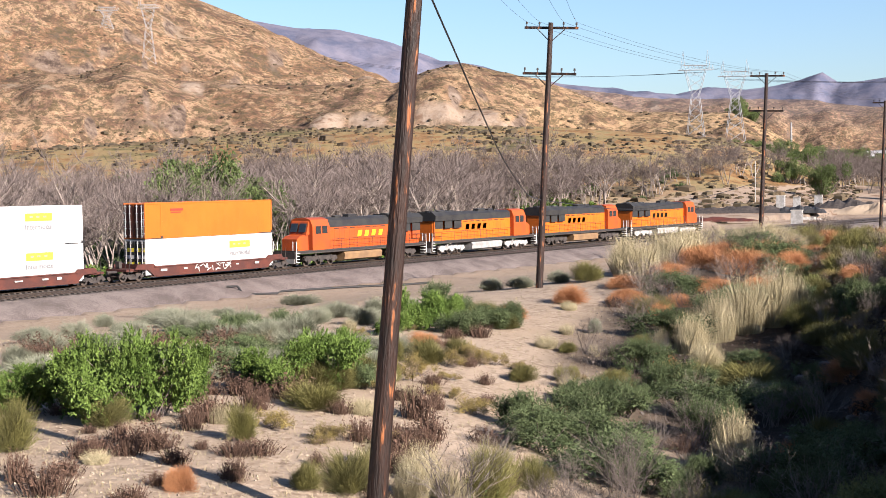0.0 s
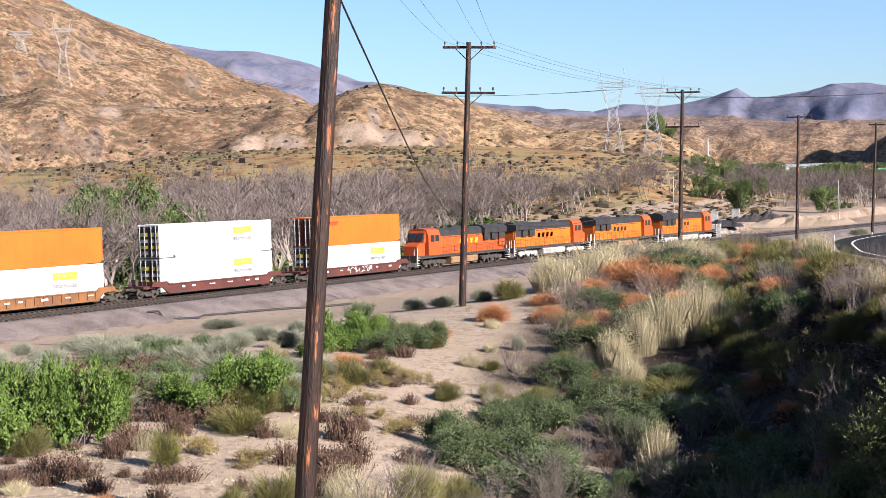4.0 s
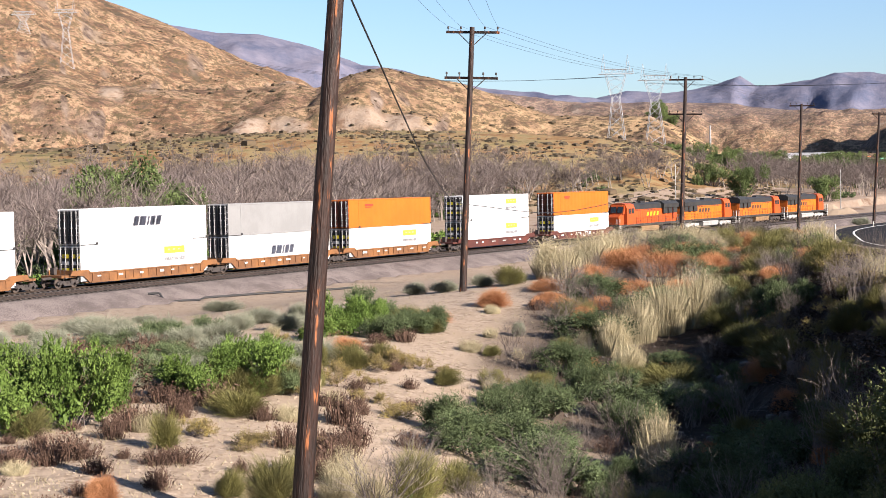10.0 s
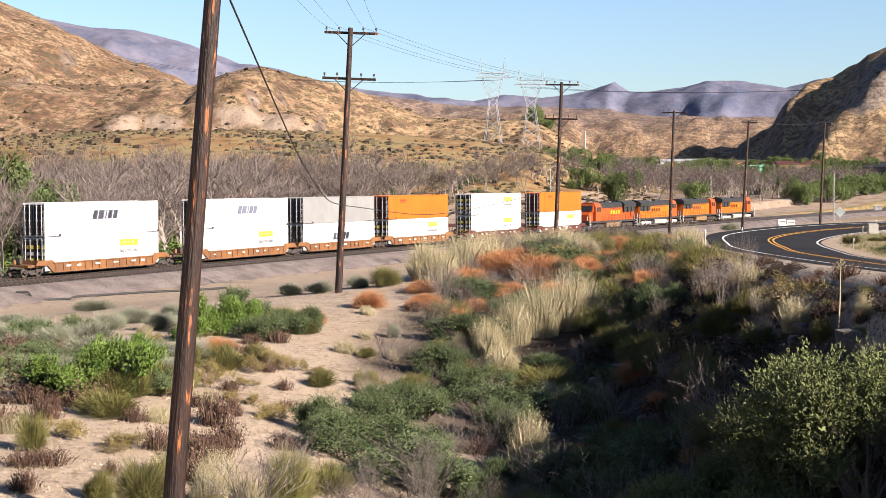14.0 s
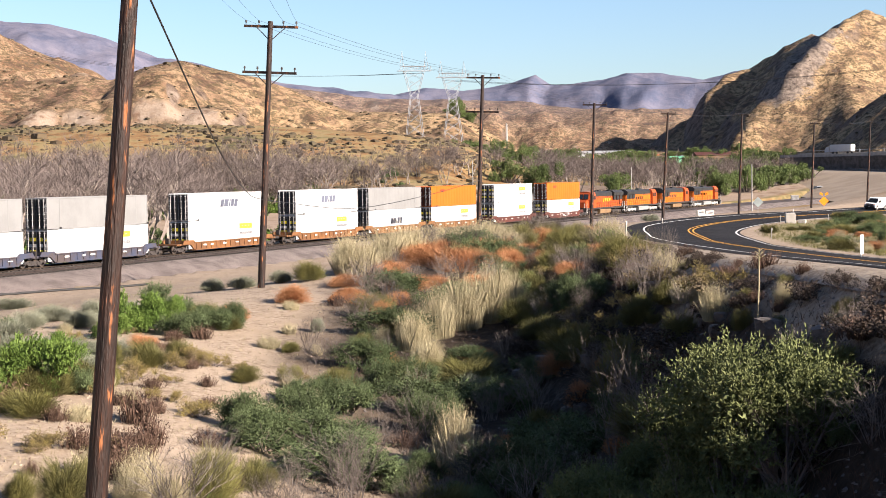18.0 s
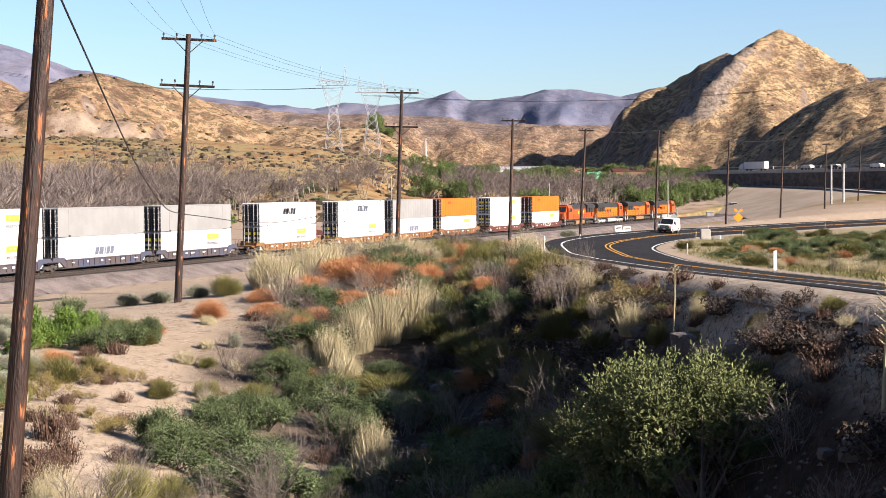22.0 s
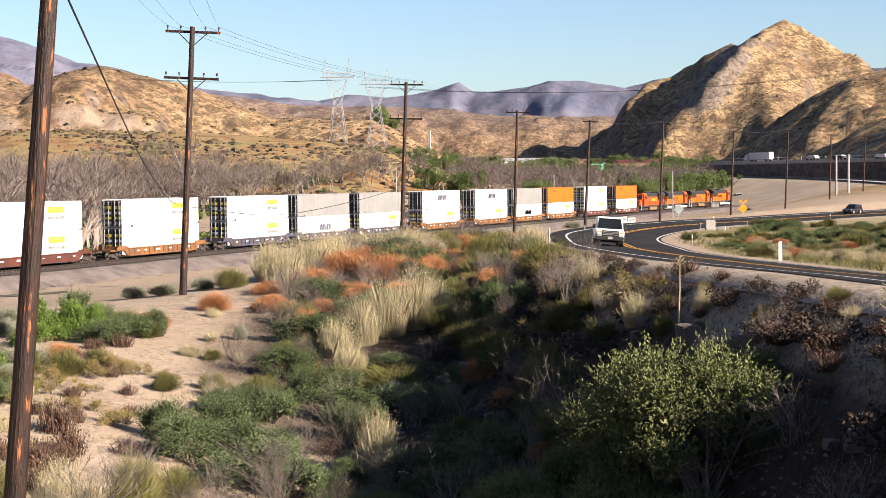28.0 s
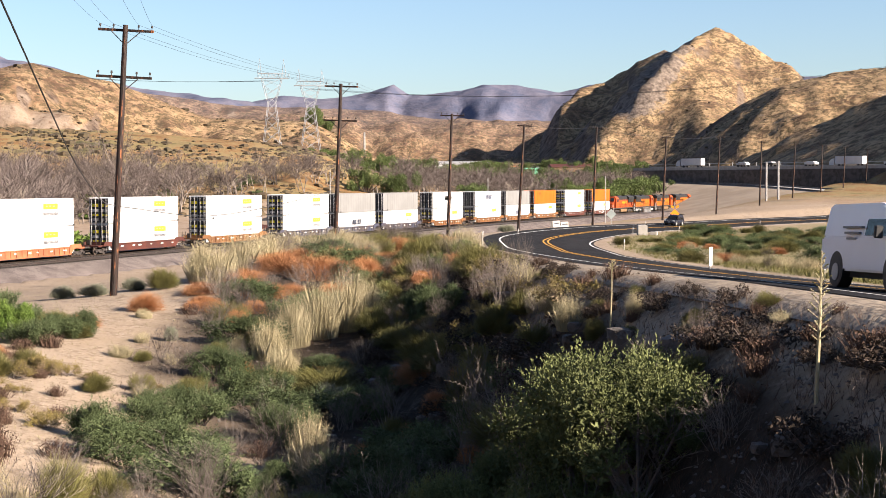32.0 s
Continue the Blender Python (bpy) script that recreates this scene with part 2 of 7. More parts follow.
def fbm(x, y, size, octaves=4, seed=0.0):
    """Cheap layered value noise for arrays, about -1 to 1."""
    total, amp = np.zeros(np.shape(x)), 1.0
    for o in range(octaves):
        u, v = x / size * 2 ** o + seed + 17.3 * o, y / size * 2 ** o - seed + 9.1 * o
        iu, iv = np.floor(u), np.floor(v)
        fu, fv = smooth01(u - iu), smooth01(v - iv)

        def corner(a, b):
            w = np.sin(a * 127.1 + b * 311.7) * 43758.5453
            return w - np.floor(w)
        total += amp * ((corner(iu, iv) * (1 - fu) + corner(iu + 1, iv) * fu) * (1 - fv) + (corner(iu, iv + 1) * (1 - fu) + corner(iu + 1, iv + 1) * fu) * fv - 0.5)
        amp *= 0.5
    return total


# crests: distance, depth of the near slope, depth of the far slope, then heading and height in degrees
CRESTS = {
    "terrace": (520, 200, 4000, [(20, 0.9), (37.2, 1.3), (43.5, 1.7), (47.9, 2.0), (52.3, 2.1), (57.8, 2.0), (63.3, 1.5), (66, 1.1), (67.5, 0.5), (69.6, -0.2), (72, -0.5), (120, -0.5)]),
    "foothill": (760, 230, 320, [(20, 4.5), (37.3, 3.9), (38.5, 4.3), (40, 4.1), (41.8, 4.6), (43.6, 4.0), (46.8, 3.8), (49.2, 3.75), (51.2, 3.95), (52.3, 3.75), (53.6, 4.25), (55, 4.55), (56.1, 4.2), (57.8, 3.85), (60, 3.05), (61.5, 2.5), (63.3, 2.4), (65.4, 2.4), (66.5, 1.85), (68, 0.9), (70, -0.5)]),
    "big_hill": (1250, 520, 600, [(10, 12), (30, 12.5), (37.5, 10.2), (41.5, 8.5), (44.5, 7.0), (46.6, 6.2), (48.4, 5.3), (50.1, 4.5), (51.4, 4.1), (54, 2.5), (58, 0)]),
    "badlands": (1900, 500, 500, [(48, 2), (55, 4.0), (59.8, 3.35), (62, 3.05), (64.2, 2.95), (66.4, 2.95), (68.6, 2.75), (70.8, 2.45), (73, 2.4), (78, 2.2), (90, 2.2)]),
    "far_west": (3300, 900, 900, [(30, 7.5), (45.3, 6.7), (46.6, 6.2), (48.4, 5.9), (50.1, 5.85), (52.3, 5.3), (54.1, 4.6), (55.8, 4.35), (58.9, 3.6), (61.1, 3.4), (64, 3.0), (68, 2)]),
    "far_north": (3900, 1000, 600, [(58, 2), (64.2, 3.4), (66.4, 3.3), (67.7, 3.5), (68.7, 3.86), (69.3, 3.45), (69.9, 3.5), (71.4, 3.6), (72.2, 3.8), (73.4, 3.8), (75.2, 3.5), (76.3, 3.8), (80, 4), (100, 4)]),
    "right_hill": (1050, 380, 400, [(78, 0), (79.6, 1.0), (80.7, 2.0), (81.7, 2.7), (83.4, 3.55), (84.7, 3.9), (85.9, 4.1), (87.3, 4.2), (95, 5.5), (120, 7)]),
    # ridge outside the view, added to throw shade on the hill beside it
    "unseen_shade_ridge": (520, 260, 400, [(88.6, -2), (91, 1), (95, 3), (130, 4)]),
}
PEAK = (1500 * math.sin(radians(81.2)), 1500 * math.cos(radians(81.2)), 8.26 + 1500 * math.tan(radians(6.1)) - 1)
# shoulder of the peak, and the hill whose shaded side faces the valley
SHOULDER = (1530 * math.sin(radians(79.3)), 1530 * math.cos(radians(79.3)), 8.26 + 1530 * math.tan(radians(5.05)))
SHADED_HILL = (665, -82, 98)
# pale bare banks and mounds: heading, distance, half width in degrees, half depth, height
BANKS = [(49.6, 640, 0.8, 16, 2.5), (51.4, 646, 1.0, 16, 3.2), (53.6, 650, 1.1, 16, 2.6), (55.4, 650, 1.2, 14, 2.0), (57.3, 640, 1.2, 12, 1.2), (44.4, 720, 0.4, 7, 0.6), (45.8, 730, 0.3, 6, 0.6), (51.2, 755, 0.4, 10, 1.5), (39.0, 640, 0.5, 8, 0.4), (46.5, 590, 2.2, 7, 0.3), (53, 600, 3.5, 7, 0.3)]


def ground(x, y, kinds=None):
    """Height of the land in metres above the rails; fills kinds with how much of each soil, and of the gully's painted
    shade, lies there.
    """
    x, y = np.asarray(x, float), np.asarray(y, float)
    d, head = np.hypot(x, y), np.degrees(np.arctan2(x, y))
    ty = track_y(np.minimum(x, 900))
    off = y - ty
    up = 0.02 * np.maximum(0, x - 480) * (d < 1500)
    climb = up + (0.030 * np.maximum(0, x - 300) * smooth01((-off - 16) / 26) + 0.012 * np.maximum(0, x - 300) * (off > 0)) * (d < 1500)
    z = 2.4 - 3.5 * smooth01((off + 57) / 44) + 0.12 * fbm(x, y, 9, 3) + climb
    # the line's bed
    bed = -1.7 + up
    z = np.where(np.abs(off + 2.0) < 8.2, bed, z)
    z = np.where(off > 6.8, -1.2 + climb - 1.8 * smooth01((off - 10) / 30) * smooth01((205 - x) / 60) + 0.3 * fbm(x, y, 30, 3), z)
    # hillside under the camera, falling to the gully
    z = np.maximum(z, 6.5 - 0.34 * np.maximum(d - 2.5, 0))
    # road embankment and gully
    s = road_side(x, y)
    rz = road_z(x)
    near = (d < 700) & (off < -12)
    dip = 2.1 * np.exp(-((s - 15.5) / 7.5) ** 2) * smooth01((66 - x) / 28) * smooth01((x - 6) / 14)
    z = np.where(near & (z < 3.2), z - dip, z)
    k = 1 - 0.15 * smooth01((s - 6.5) / 1.5) - 0.85 * smooth01((s - 7.0) / 6.0)
    z = np.where(near & (s > 0), z * (1 - k) + (rz - 0.12 + 0.42 * smooth01((s - 3) / 3) + 0.7 * fbm(x, y, 4, 4) * smooth01((s - 6.8) / 2)) * k, z)
    z = np.where(near & (s <= 0), rz - 0.35 - 0.5 * smooth01((-s - 5) / 8) + 0.35 * fbm(x, y, 12, 3) * smooth01((-s - 5) / 6), z)
    # low brushy mound between the poles and the road
    z = z + 1.5 * np.exp(-((x - 92) / 22) ** 2 - ((y - 37) / 7) ** 2) * smooth01((np.where(near, s, 9.0) - 7.5) / 4)
    # hills
    far = smooth01((d - 230) / 120) * np.where(off > 30, 1, smooth01((d - 430) / 90))
    for i, (name, (dist, rise, fall, line)) in enumerate(CRESTS.items()):
        heads, tops = zip(*line)
        k = np.where(d < dist, smooth01((d - dist + rise) / rise), 1 - smooth01((d - dist) / fall))
        slope = k * (1 - k) * 4
        wander = fbm(x, y, dist * 0.22, 4, i * 5.1) * 3.0 * slope
        crest = EYE.z + dist * np.tan(np.radians(np.interp(head + wander, heads, tops)))
        if name == "terrace":
            hill = crest * k + 2.0 * fbm(x, y, 70, 4, 2.0) * k
        else:
            ribs = np.abs(fbm(x, y, dist * 0.13, 5, i * 3.7))
            fine = np.abs(fbm(x, y, dist * 0.035, 3, i * 1.3))
            hill = (crest + 6) * k - 6 + dist * (0.040 * (0.22 - ribs) * slope + (0.010 * (0.22 - fine) + 0.005 * fbm(x, y, dist * 0.014, 2, i * 2.2)) * np.minimum(1, slope + 0.25))
        z = np.where(far > 0, np.maximum(z, z * (1 - far) + far * hill), z)
    # the rocky peak: a faceted cone, its faces given by heading and steepness
    dx, dy = x - PEAK[0], y - PEAK[1]
    rough = smooth01(np.hypot(dx, dy) / 120)
    dx, dy = dx + 16 * rough * fbm(x, y, 90, 4, 1.0), dy + 16 * rough * fbm(x, y, 90, 4, 7.0)
    fall_ = np.max([k * (dx * math.sin(radians(a)) + dy * math.cos(radians(a))) for a, k in ((334, 0.74), (238, 0.62), (171, 0.76), (100, 0.6), (30, 0.75))], 0)
    sx, sy = x - SHOULDER[0] + dx - (x - PEAK[0]), y - SHOULDER[1] + dy - (y - PEAK[1])
    step = np.max([k * (sx * math.sin(radians(a)) + sy * math.cos(radians(a))) for a, k in ((345, 0.75), (316, 0.66), (205, 0.45), (90, 0.6), (30, 0.7))], 0)
    fall_ = -14 * np.logaddexp(-fall_ / 14, -(step + PEAK[2] - SHOULDER[2]) / 14)
    fall_ = fall_ + 0.4 * np.maximum(0, fall_ - 122)
    across, along = dx * math.sin(radians(185)) + dy * math.cos(radians(185)), dx * math.sin(radians(275)) + dy * math.cos(radians(275))
    ribs = np.abs(fbm(across, along * 0.28, 62, 3, 3.3))
    left = smooth01((30 - across) / 60)
    cone = PEAK[2] - fall_ + smooth01(fall_ / 26) * ((5 + 13 * left) * (0.22 - ribs) + 9 * (0.2 - np.abs(fbm(x, y, 34, 4, 3.0))))
    crag = np.exp(-((across + 28) / 38) ** 2) * smooth01((fall_ - 4) / 14) * smooth01((120 - fall_) / 30)
    cone = cone + 14 * crag * (np.abs(fbm(x, y, 26, 3, 8.0)) - 0.1)
    # a pale spur and the gullies beside it run down the face towards the valley
    for lean, at, wide, tall, f0, f1 in ((0.22, 100, 15, 14, 46, 108), (0.2, 76, 9, -6, 34, 112), (0.1, 135, 9, -6, 50, 120), (0.35, -6, 12, 8, 12, 80), (-0.3, -70, 16, 6, 40, 120), (-0.5, -20, 10, -5, 30, 120)):
        q = smooth01((along - 12) / 30) * np.exp(-((-across - at - lean * fall_) / wide) ** 2)
        cone = cone + tall * q * smooth01((fall_ - f0) / 14) * smooth01((f1 + 20 - fall_) / 20)
    z = np.where((d > 900) & (d < 2600), np.maximum(z, cone), z)
    hx, hy = x - SHADED_HILL[0] + 9 * fbm(x, y, 60, 4, 2.0), y - SHADED_HILL[1] + 9 * fbm(x, y, 60, 4, 6.0)
    drop = np.max([k * (hx * math.sin(radians(a)) + hy * math.cos(radians(a))) for a, k in ((335, 0.54), (45, 0.54), (225, 0.45), (135, 0.5))], 0)
    z = np.where((d > 430) & (d < 1100), np.maximum(z, SHADED_HILL[2] - drop + 2.5 * fbm(x, y, 18, 3, 4.0)), z)
    pale = np.zeros(z.shape)
    for h0, d0, w, dep, hgt in BANKS:
        q = np.exp(-(((head - h0) / w) ** 4) - ((d - d0) / dep) ** 2)
        z = z + hgt * q
        pale = np.maximum(pale, smooth01(q / 0.2) * smooth01((q + 0.9 * fbm(x, y, 22, 5) - 0.5) / 0.3))
    if kinds is not None:
        kinds["crag"] = crag * ((d > 900) & (d < 2600))
        n = fbm(x, y, 14, 4, 5.0)
        kinds["pale"] = np.maximum(pale, smooth01((off - 8) / 6) * smooth01((x - 205 + 20 * n) / 30) * (d < 520) * (off < 75) * (off > 0))
        # gully shade put into the ground's colour, along the foot of the embankment
        kinds["ground_cover"] = np.clip(near * smooth01((s - 7.6 + 2 * n) / 0.9) * smooth01((22 - s + 7 * n) / 5) * smooth01((130 - x) / 30), 0, 1)
        kinds["grass"] = np.clip(near * (s < 0) * smooth01((-s - 5.5 + n) / 2), 0, 1) * (0.5 + 0.5 * smooth01(0.5 + 2 * n))
        kinds["wood"] = smooth01((off - 16) / 10) * smooth01((215 - x) / 30) * (d < 420)
    return z


GRID = {}


def on_ground(x, y):
    """Height of the built ground sheet at one place."""
    if not GRID:
        return float(ground(np.array(float(x)), np.array(float(y))))
    a, d = math.atan2(x, y), math.hypot(x, y)
    hs, ds, zz = GRID["heads"], GRID["dists"], GRID["z"]
    i = min(max(int(np.searchsorted(ds, d)) - 1, 0), len(ds) - 2)
    j = min(max(int(np.searchsorted(hs, a)) - 1, 0), len(hs) - 2)
    u, v = min(max((d - ds[i]) / (ds[i + 1] - ds[i]), 0), 1), min(max((a - hs[j]) / (hs[j + 1] - hs[j]), 0), 1)
    return float((zz[i, j] * (1 - v) + zz[i, j + 1] * v) * (1 - u) + (zz[i + 1, j] * (1 - v) + zz[i + 1, j + 1] * v) * u)


# ---- the ground ----
def build_ground():
    heads = np.radians(np.concatenate([np.arange(-180, 24, 6.0), np.arange(24, 34, 0.6), np.arange(34, 92, 0.13), np.arange(92, 104, 0.6), np.arange(104, 180, 6.0)]))
    dists = np.concatenate([[1.5, 3, 5, 7], 9 * 1.022 ** np.arange(0, 150), 236 * 1.0115 ** np.arange(0, 262)])
    dists = dists[dists < 4700]
    hh, dd = np.meshgrid(heads, dists)
    x, y = dd * np.sin(hh), dd * np.cos(hh)
    kinds = {}
    z = ground(x, y, kinds)
    n, k = len(heads), len(dists)
    centre = on_ground(0.1, 0.1)
    GRID.update(heads=heads, dists=dists, z=z)
    verts = np.stack([x.ravel(), y.ravel(), z.ravel()], 1).tolist() + [(0, 0, centre)]
    faces = []
    for i in range(k - 1):
        for j in range(n):
            a, b = i * n + j, i * n + (j + 1) % n
            faces.append((a, a + n, b + n, b))
    faces += [(n * k, j, (j + 1) % n) for j in range(n)]
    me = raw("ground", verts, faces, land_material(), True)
    for key, v in kinds.items():
        me.attributes.new(key, "FLOAT", "POINT").data.foreach_set("value", np.append(v.ravel(), 0).astype(np.float32))
    return tagged(new("ground", me), "sandy desert valley floor rising to dry brush hills", "ground", kind="structure")


def land_material():
    m = bpy.data.materials.new("dry_land")
    m.use_nodes = True
    n, l = m.node_tree.nodes, m.node_tree.links
    b = n["Principled BSDF"]
    b.inputs["Roughness"].default_value, b.inputs["Specular IOR Level"].default_value = 0.95, 0.1
    co = n.new("ShaderNodeTexCoord")

    def noise_tex(scale, detail=5, rough=0.6):
        t = n.new("ShaderNodeTexNoise")
        t.inputs["Scale"].default_value, t.inputs["Detail"].default_value, t.inputs["Roughness"].default_value = scale, detail, rough
        l.new(co.outputs["Object"], t.inputs["Vector"])
        return t.outputs[0]

    def ramp(fac, stops):
        r = n.new("ShaderNodeValToRGB")
        while len(r.color_ramp.elements) < len(stops):
            r.color_ramp.elements.new(0.5)
        for el, (p, c) in zip(r.color_ramp.elements, stops):
            el.position, el.color = p, (*c, 1)
        l.new(fac, r.inputs[0])
        return r.outputs[0]

    def mix(fac, a, c):
        x = n.new("ShaderNodeMix")
        x.data_type = "RGBA"
        l.new(fac, x.inputs["Factor"])
        l.new(a, x.inputs["A"])
        l.new(c, x.inputs["B"])
        return x.outputs["Result"]

    def mul(a, c):
        x = n.new("ShaderNodeMath")
        x.operation = "MULTIPLY"
        l.new(a, x.inputs[0])
        l.new(c, x.inputs[1])
        return x.outputs[0]

    def span(value, lo, hi):
        r = n.new("ShaderNodeMapRange")
        r.inputs["From Min"].default_value, r.inputs["From Max"].default_value = lo, hi
        l.new(value, r.inputs[0])
        return r.outputs[0]
    sep = n.new("ShaderNodeSeparateXYZ")
    l.new(co.outputs["Object"], sep.inputs[0])
    dist = n.new("ShaderNodeVectorMath")
    dist.operation = "LENGTH"
    l.new(co.outputs["Object"], dist.inputs[0])
    d = dist.outputs["Value"]
    sand = mix(ramp(noise_tex(0.9, 8, 0.7), [(0.45, (0, 0, 0)), (0.58, (1.14, 1.14, 1.14))]), ramp(noise_tex(0.09), [(0.35, (0.275, 0.218, 0.165)), (0.65, (0.222, 0.168, 0.117))]), ramp(noise_tex(4, 6, 0.75), [(0.42, (0.153, 0.111, 0.079)), (0.6, (0.306, 0.246, 0.188))]))
    meadow = ramp(noise_tex(0.035, 10, 0.8), [(0.37, (0.045, 0.045, 0.022)), (0.44, (0.12, 0.098, 0.045)), (0.50, (0.20, 0.15, 0.075)), (0.56, (0.165, 0.088, 0.04)), (0.64, (0.06, 0.055, 0.028))])
    gold = ramp(noise_tex(0.014, 10, 0.75), [(0.36, (0.091, 0.0585, 0.0416)), (0.43, (0.215, 0.14, 0.0832)), (0.50, (0.325, 0.227, 0.13)), (0.56, (0.247, 0.159, 0.091)), (0.64, (0.111, 0.0715, 0.0494))])
    brown = ramp(noise_tex(0.017, 10, 0.8), [(0.38, (0.065, 0.0442, 0.0338)), (0.44, (0.163, 0.0988, 0.065)), (0.50, (0.267, 0.182, 0.114)), (0.55, (0.163, 0.091, 0.0546)), (0.62, (0.0715, 0.0546, 0.039))])
    grass = mix(span(sep.outputs["Y"], 320, 450), gold, brown)
    scrub = ramp(noise_tex(0.22, 8, 0.85), [(0.49, (0, 0, 0)), (0.53, (0.85, 0.85, 0.85))])
    hills = mix(scrub, grass, ramp(noise_tex(0.3), [(0.4, (0.0515, 0.0436, 0.0231)), (0.6, (0.0772, 0.0568, 0.031))]))
    bare = ramp(noise_tex(0.02, 9, 0.72), [(0.615, (0, 0, 0)), (0.64, (1, 1, 1))])
    patch = ramp(noise_tex(0.06, 8, 0.8), [(0.53, (0, 0, 0)), (0.57, (0.8, 0.8, 0.8))])
    hills = mix(patch, hills, ramp(noise_tex(0.2), [(0.4, (0.0495, 0.0363, 0.0251)), (0.6, (0.0858, 0.0495, 0.033))]))
    hills = mix(bare, hills, ramp(noise_tex(0.06, 6), [(0.4, (0.226, 0.175, 0.129)), (0.6, (0.154, 0.114, 0.0799))]))
    # bluish tone paints distance haze into the far mountains' colour
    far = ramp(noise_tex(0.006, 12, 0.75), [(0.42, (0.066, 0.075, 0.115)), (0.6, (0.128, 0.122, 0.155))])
    def soil(key):
        at = n.new("ShaderNodeAttribute")
        at.attribute_name = key
        return at.outputs["Fac"]
    pale = ramp(noise_tex(0.14, 7, 0.65), [(0.35, (0.206, 0.147, 0.106)), (0.52, (0.247, 0.193, 0.147)), (0.62, (0.139, 0.0898, 0.062))])
    # near-black ramp that paints the gully's shade onto its soil
    ground_cover = ramp(noise_tex(2.2, 6, 0.7), [(0.35, (0.0145, 0.0112, 0.00858)), (0.55, (0.0297, 0.0224, 0.0172)), (0.7, (0.0561, 0.0436, 0.0343))])
    turf = ramp(noise_tex(0.7, 6, 0.7), [(0.35, (0.0667, 0.0825, 0.0257)), (0.5, (0.103, 0.0977, 0.0383)), (0.65, (0.154, 0.103, 0.0515))])
    wood = ramp(noise_tex(0.12, 6, 0.7), [(0.35, (0.0363, 0.0462, 0.0152)), (0.5, (0.0667, 0.0541, 0.0363)), (0.65, (0.0924, 0.0719, 0.0515))])
    col = mix(soil("wood"), sand, wood)
    col = mix(soil("ground_cover"), col, ground_cover)
    col = mix(soil("grass"), col, turf)
    col = mix(span(d, 330, 400), col, meadow)
    col = mix(span(d, 500, 560), col, hills)
    geo = n.new("ShaderNodeNewGeometry")
    nz = n.new("ShaderNodeSeparateXYZ")
    l.new(geo.outputs["Normal"], nz.inputs[0])
    steep = n.new("ShaderNodeMath")
    steep.operation = "MULTIPLY_ADD"
    l.new(noise_tex(0.03, 6, 0.7), steep.inputs[0])
    steep.inputs[1].default_value = 0.28
    l.new(nz.outputs["Z"], steep.inputs[2])
    stone = ramp(noise_tex(0.12, 9, 0.8), [(0.40, (0.045, 0.032, 0.026)), (0.5, (0.115, 0.083, 0.063)), (0.62, (0.19, 0.15, 0.12))])
    cliff = ramp(steep.outputs[0], [(0.86, (1, 1, 1)), (0.92, (0, 0, 0))])
    col = mix(mul(cliff, span(d, 480, 620)), col, stone)
    face = n.new("ShaderNodeMath")
    face.operation = "MULTIPLY_ADD"
    l.new(noise_tex(0.06, 7, 0.75), face.inputs[0])
    face.inputs[1].default_value = 1.6
    l.new(soil("crag"), face.inputs[2])
    col = mix(span(face.outputs[0], 1.35, 1.5), col, ramp(noise_tex(0.2, 6, 0.7), [(0.4, (0.0726, 0.0561, 0.0462)), (0.6, (0.205, 0.165, 0.135))]))
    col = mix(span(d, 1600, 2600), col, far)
    col = mix(soil("pale"), col, pale)
    l.new(col, b.inputs["Base Color"])
    bp = n.new("ShaderNodeBump")
    bp.inputs["Strength"].default_value, bp.inputs["Distance"].default_value = 0.7, 0.12
    l.new(noise_tex(2.5, 6), bp.inputs["Height"])
    rough = n.new("ShaderNodeBump")
    rough.inputs["Distance"].default_value = 4.0
    l.new(span(d, 420, 700), rough.inputs["Strength"])
    l.new(noise_tex(0.045, 10, 0.7), rough.inputs["Height"])
    l.new(bp.outputs[0], rough.inputs["Normal"])
    l.new(rough.outputs[0], b.inputs["Normal"])
    return m


build_ground()


def strip(name, line, half, zs, material, label, category, kind="structure"):
    """A band along a line of (x, y); half: left and right offsets; zs: their heights."""
    t = np.gradient(line, axis=0)
    t /= np.linalg.norm(t, axis=1)[:, None]
    nrm = np.stack([-t[:, 1], t[:, 0]], 1)
    verts, faces, k = [], [], len(half)
    for i, (p, q) in enumerate(zip(line, nrm)):
        for j, hf in enumerate(half):
            v = p + q * hf
            verts.append((v[0], v[1], zs[i][j]))
        if i:
            for j in range(k - 1):
                a = (i - 1) * k + j
                faces.append((a, a + 1, a + k + 1, a + k))
    ob = new(name, raw(name, verts, faces, material, True))
    return tagged(ob, label, category, kind=kind)


xs = np.arange(-40, 900, 5.0)
TRACK_LINE = np.stack([xs, track_y(xs)], 1)
strip("ballast_bed", TRACK_LINE, (6.6, 3.6, 0, -3.6, -6.8, -9.2, -11), [(-2.0, -0.16, -0.16, -0.16, -0.18, -1.0, -1.9)] * len(xs), M["ballast"], "grey-brown crushed stone ballast bed under two tracks", "ballast")
for c in (0.0, -4.4):
    strip("track_bed", TRACK_LINE, (c + 1.5, c, c - 1.5), [(-0.155, -0.13, -0.155)] * len(xs), M["oil"], "dark oily stone between the rails", "track bed")
    for r in (-0.75, 0.75):
        k = c + r
        strip("rail", TRACK_LINE, (k + 0.07, k + 0.035, k - 0.035, k - 0.07), [(-0.15, 0.02, 0.02, -0.15)] * len(xs), M["rail"], "worn steel rail on wooden ties", "rail")

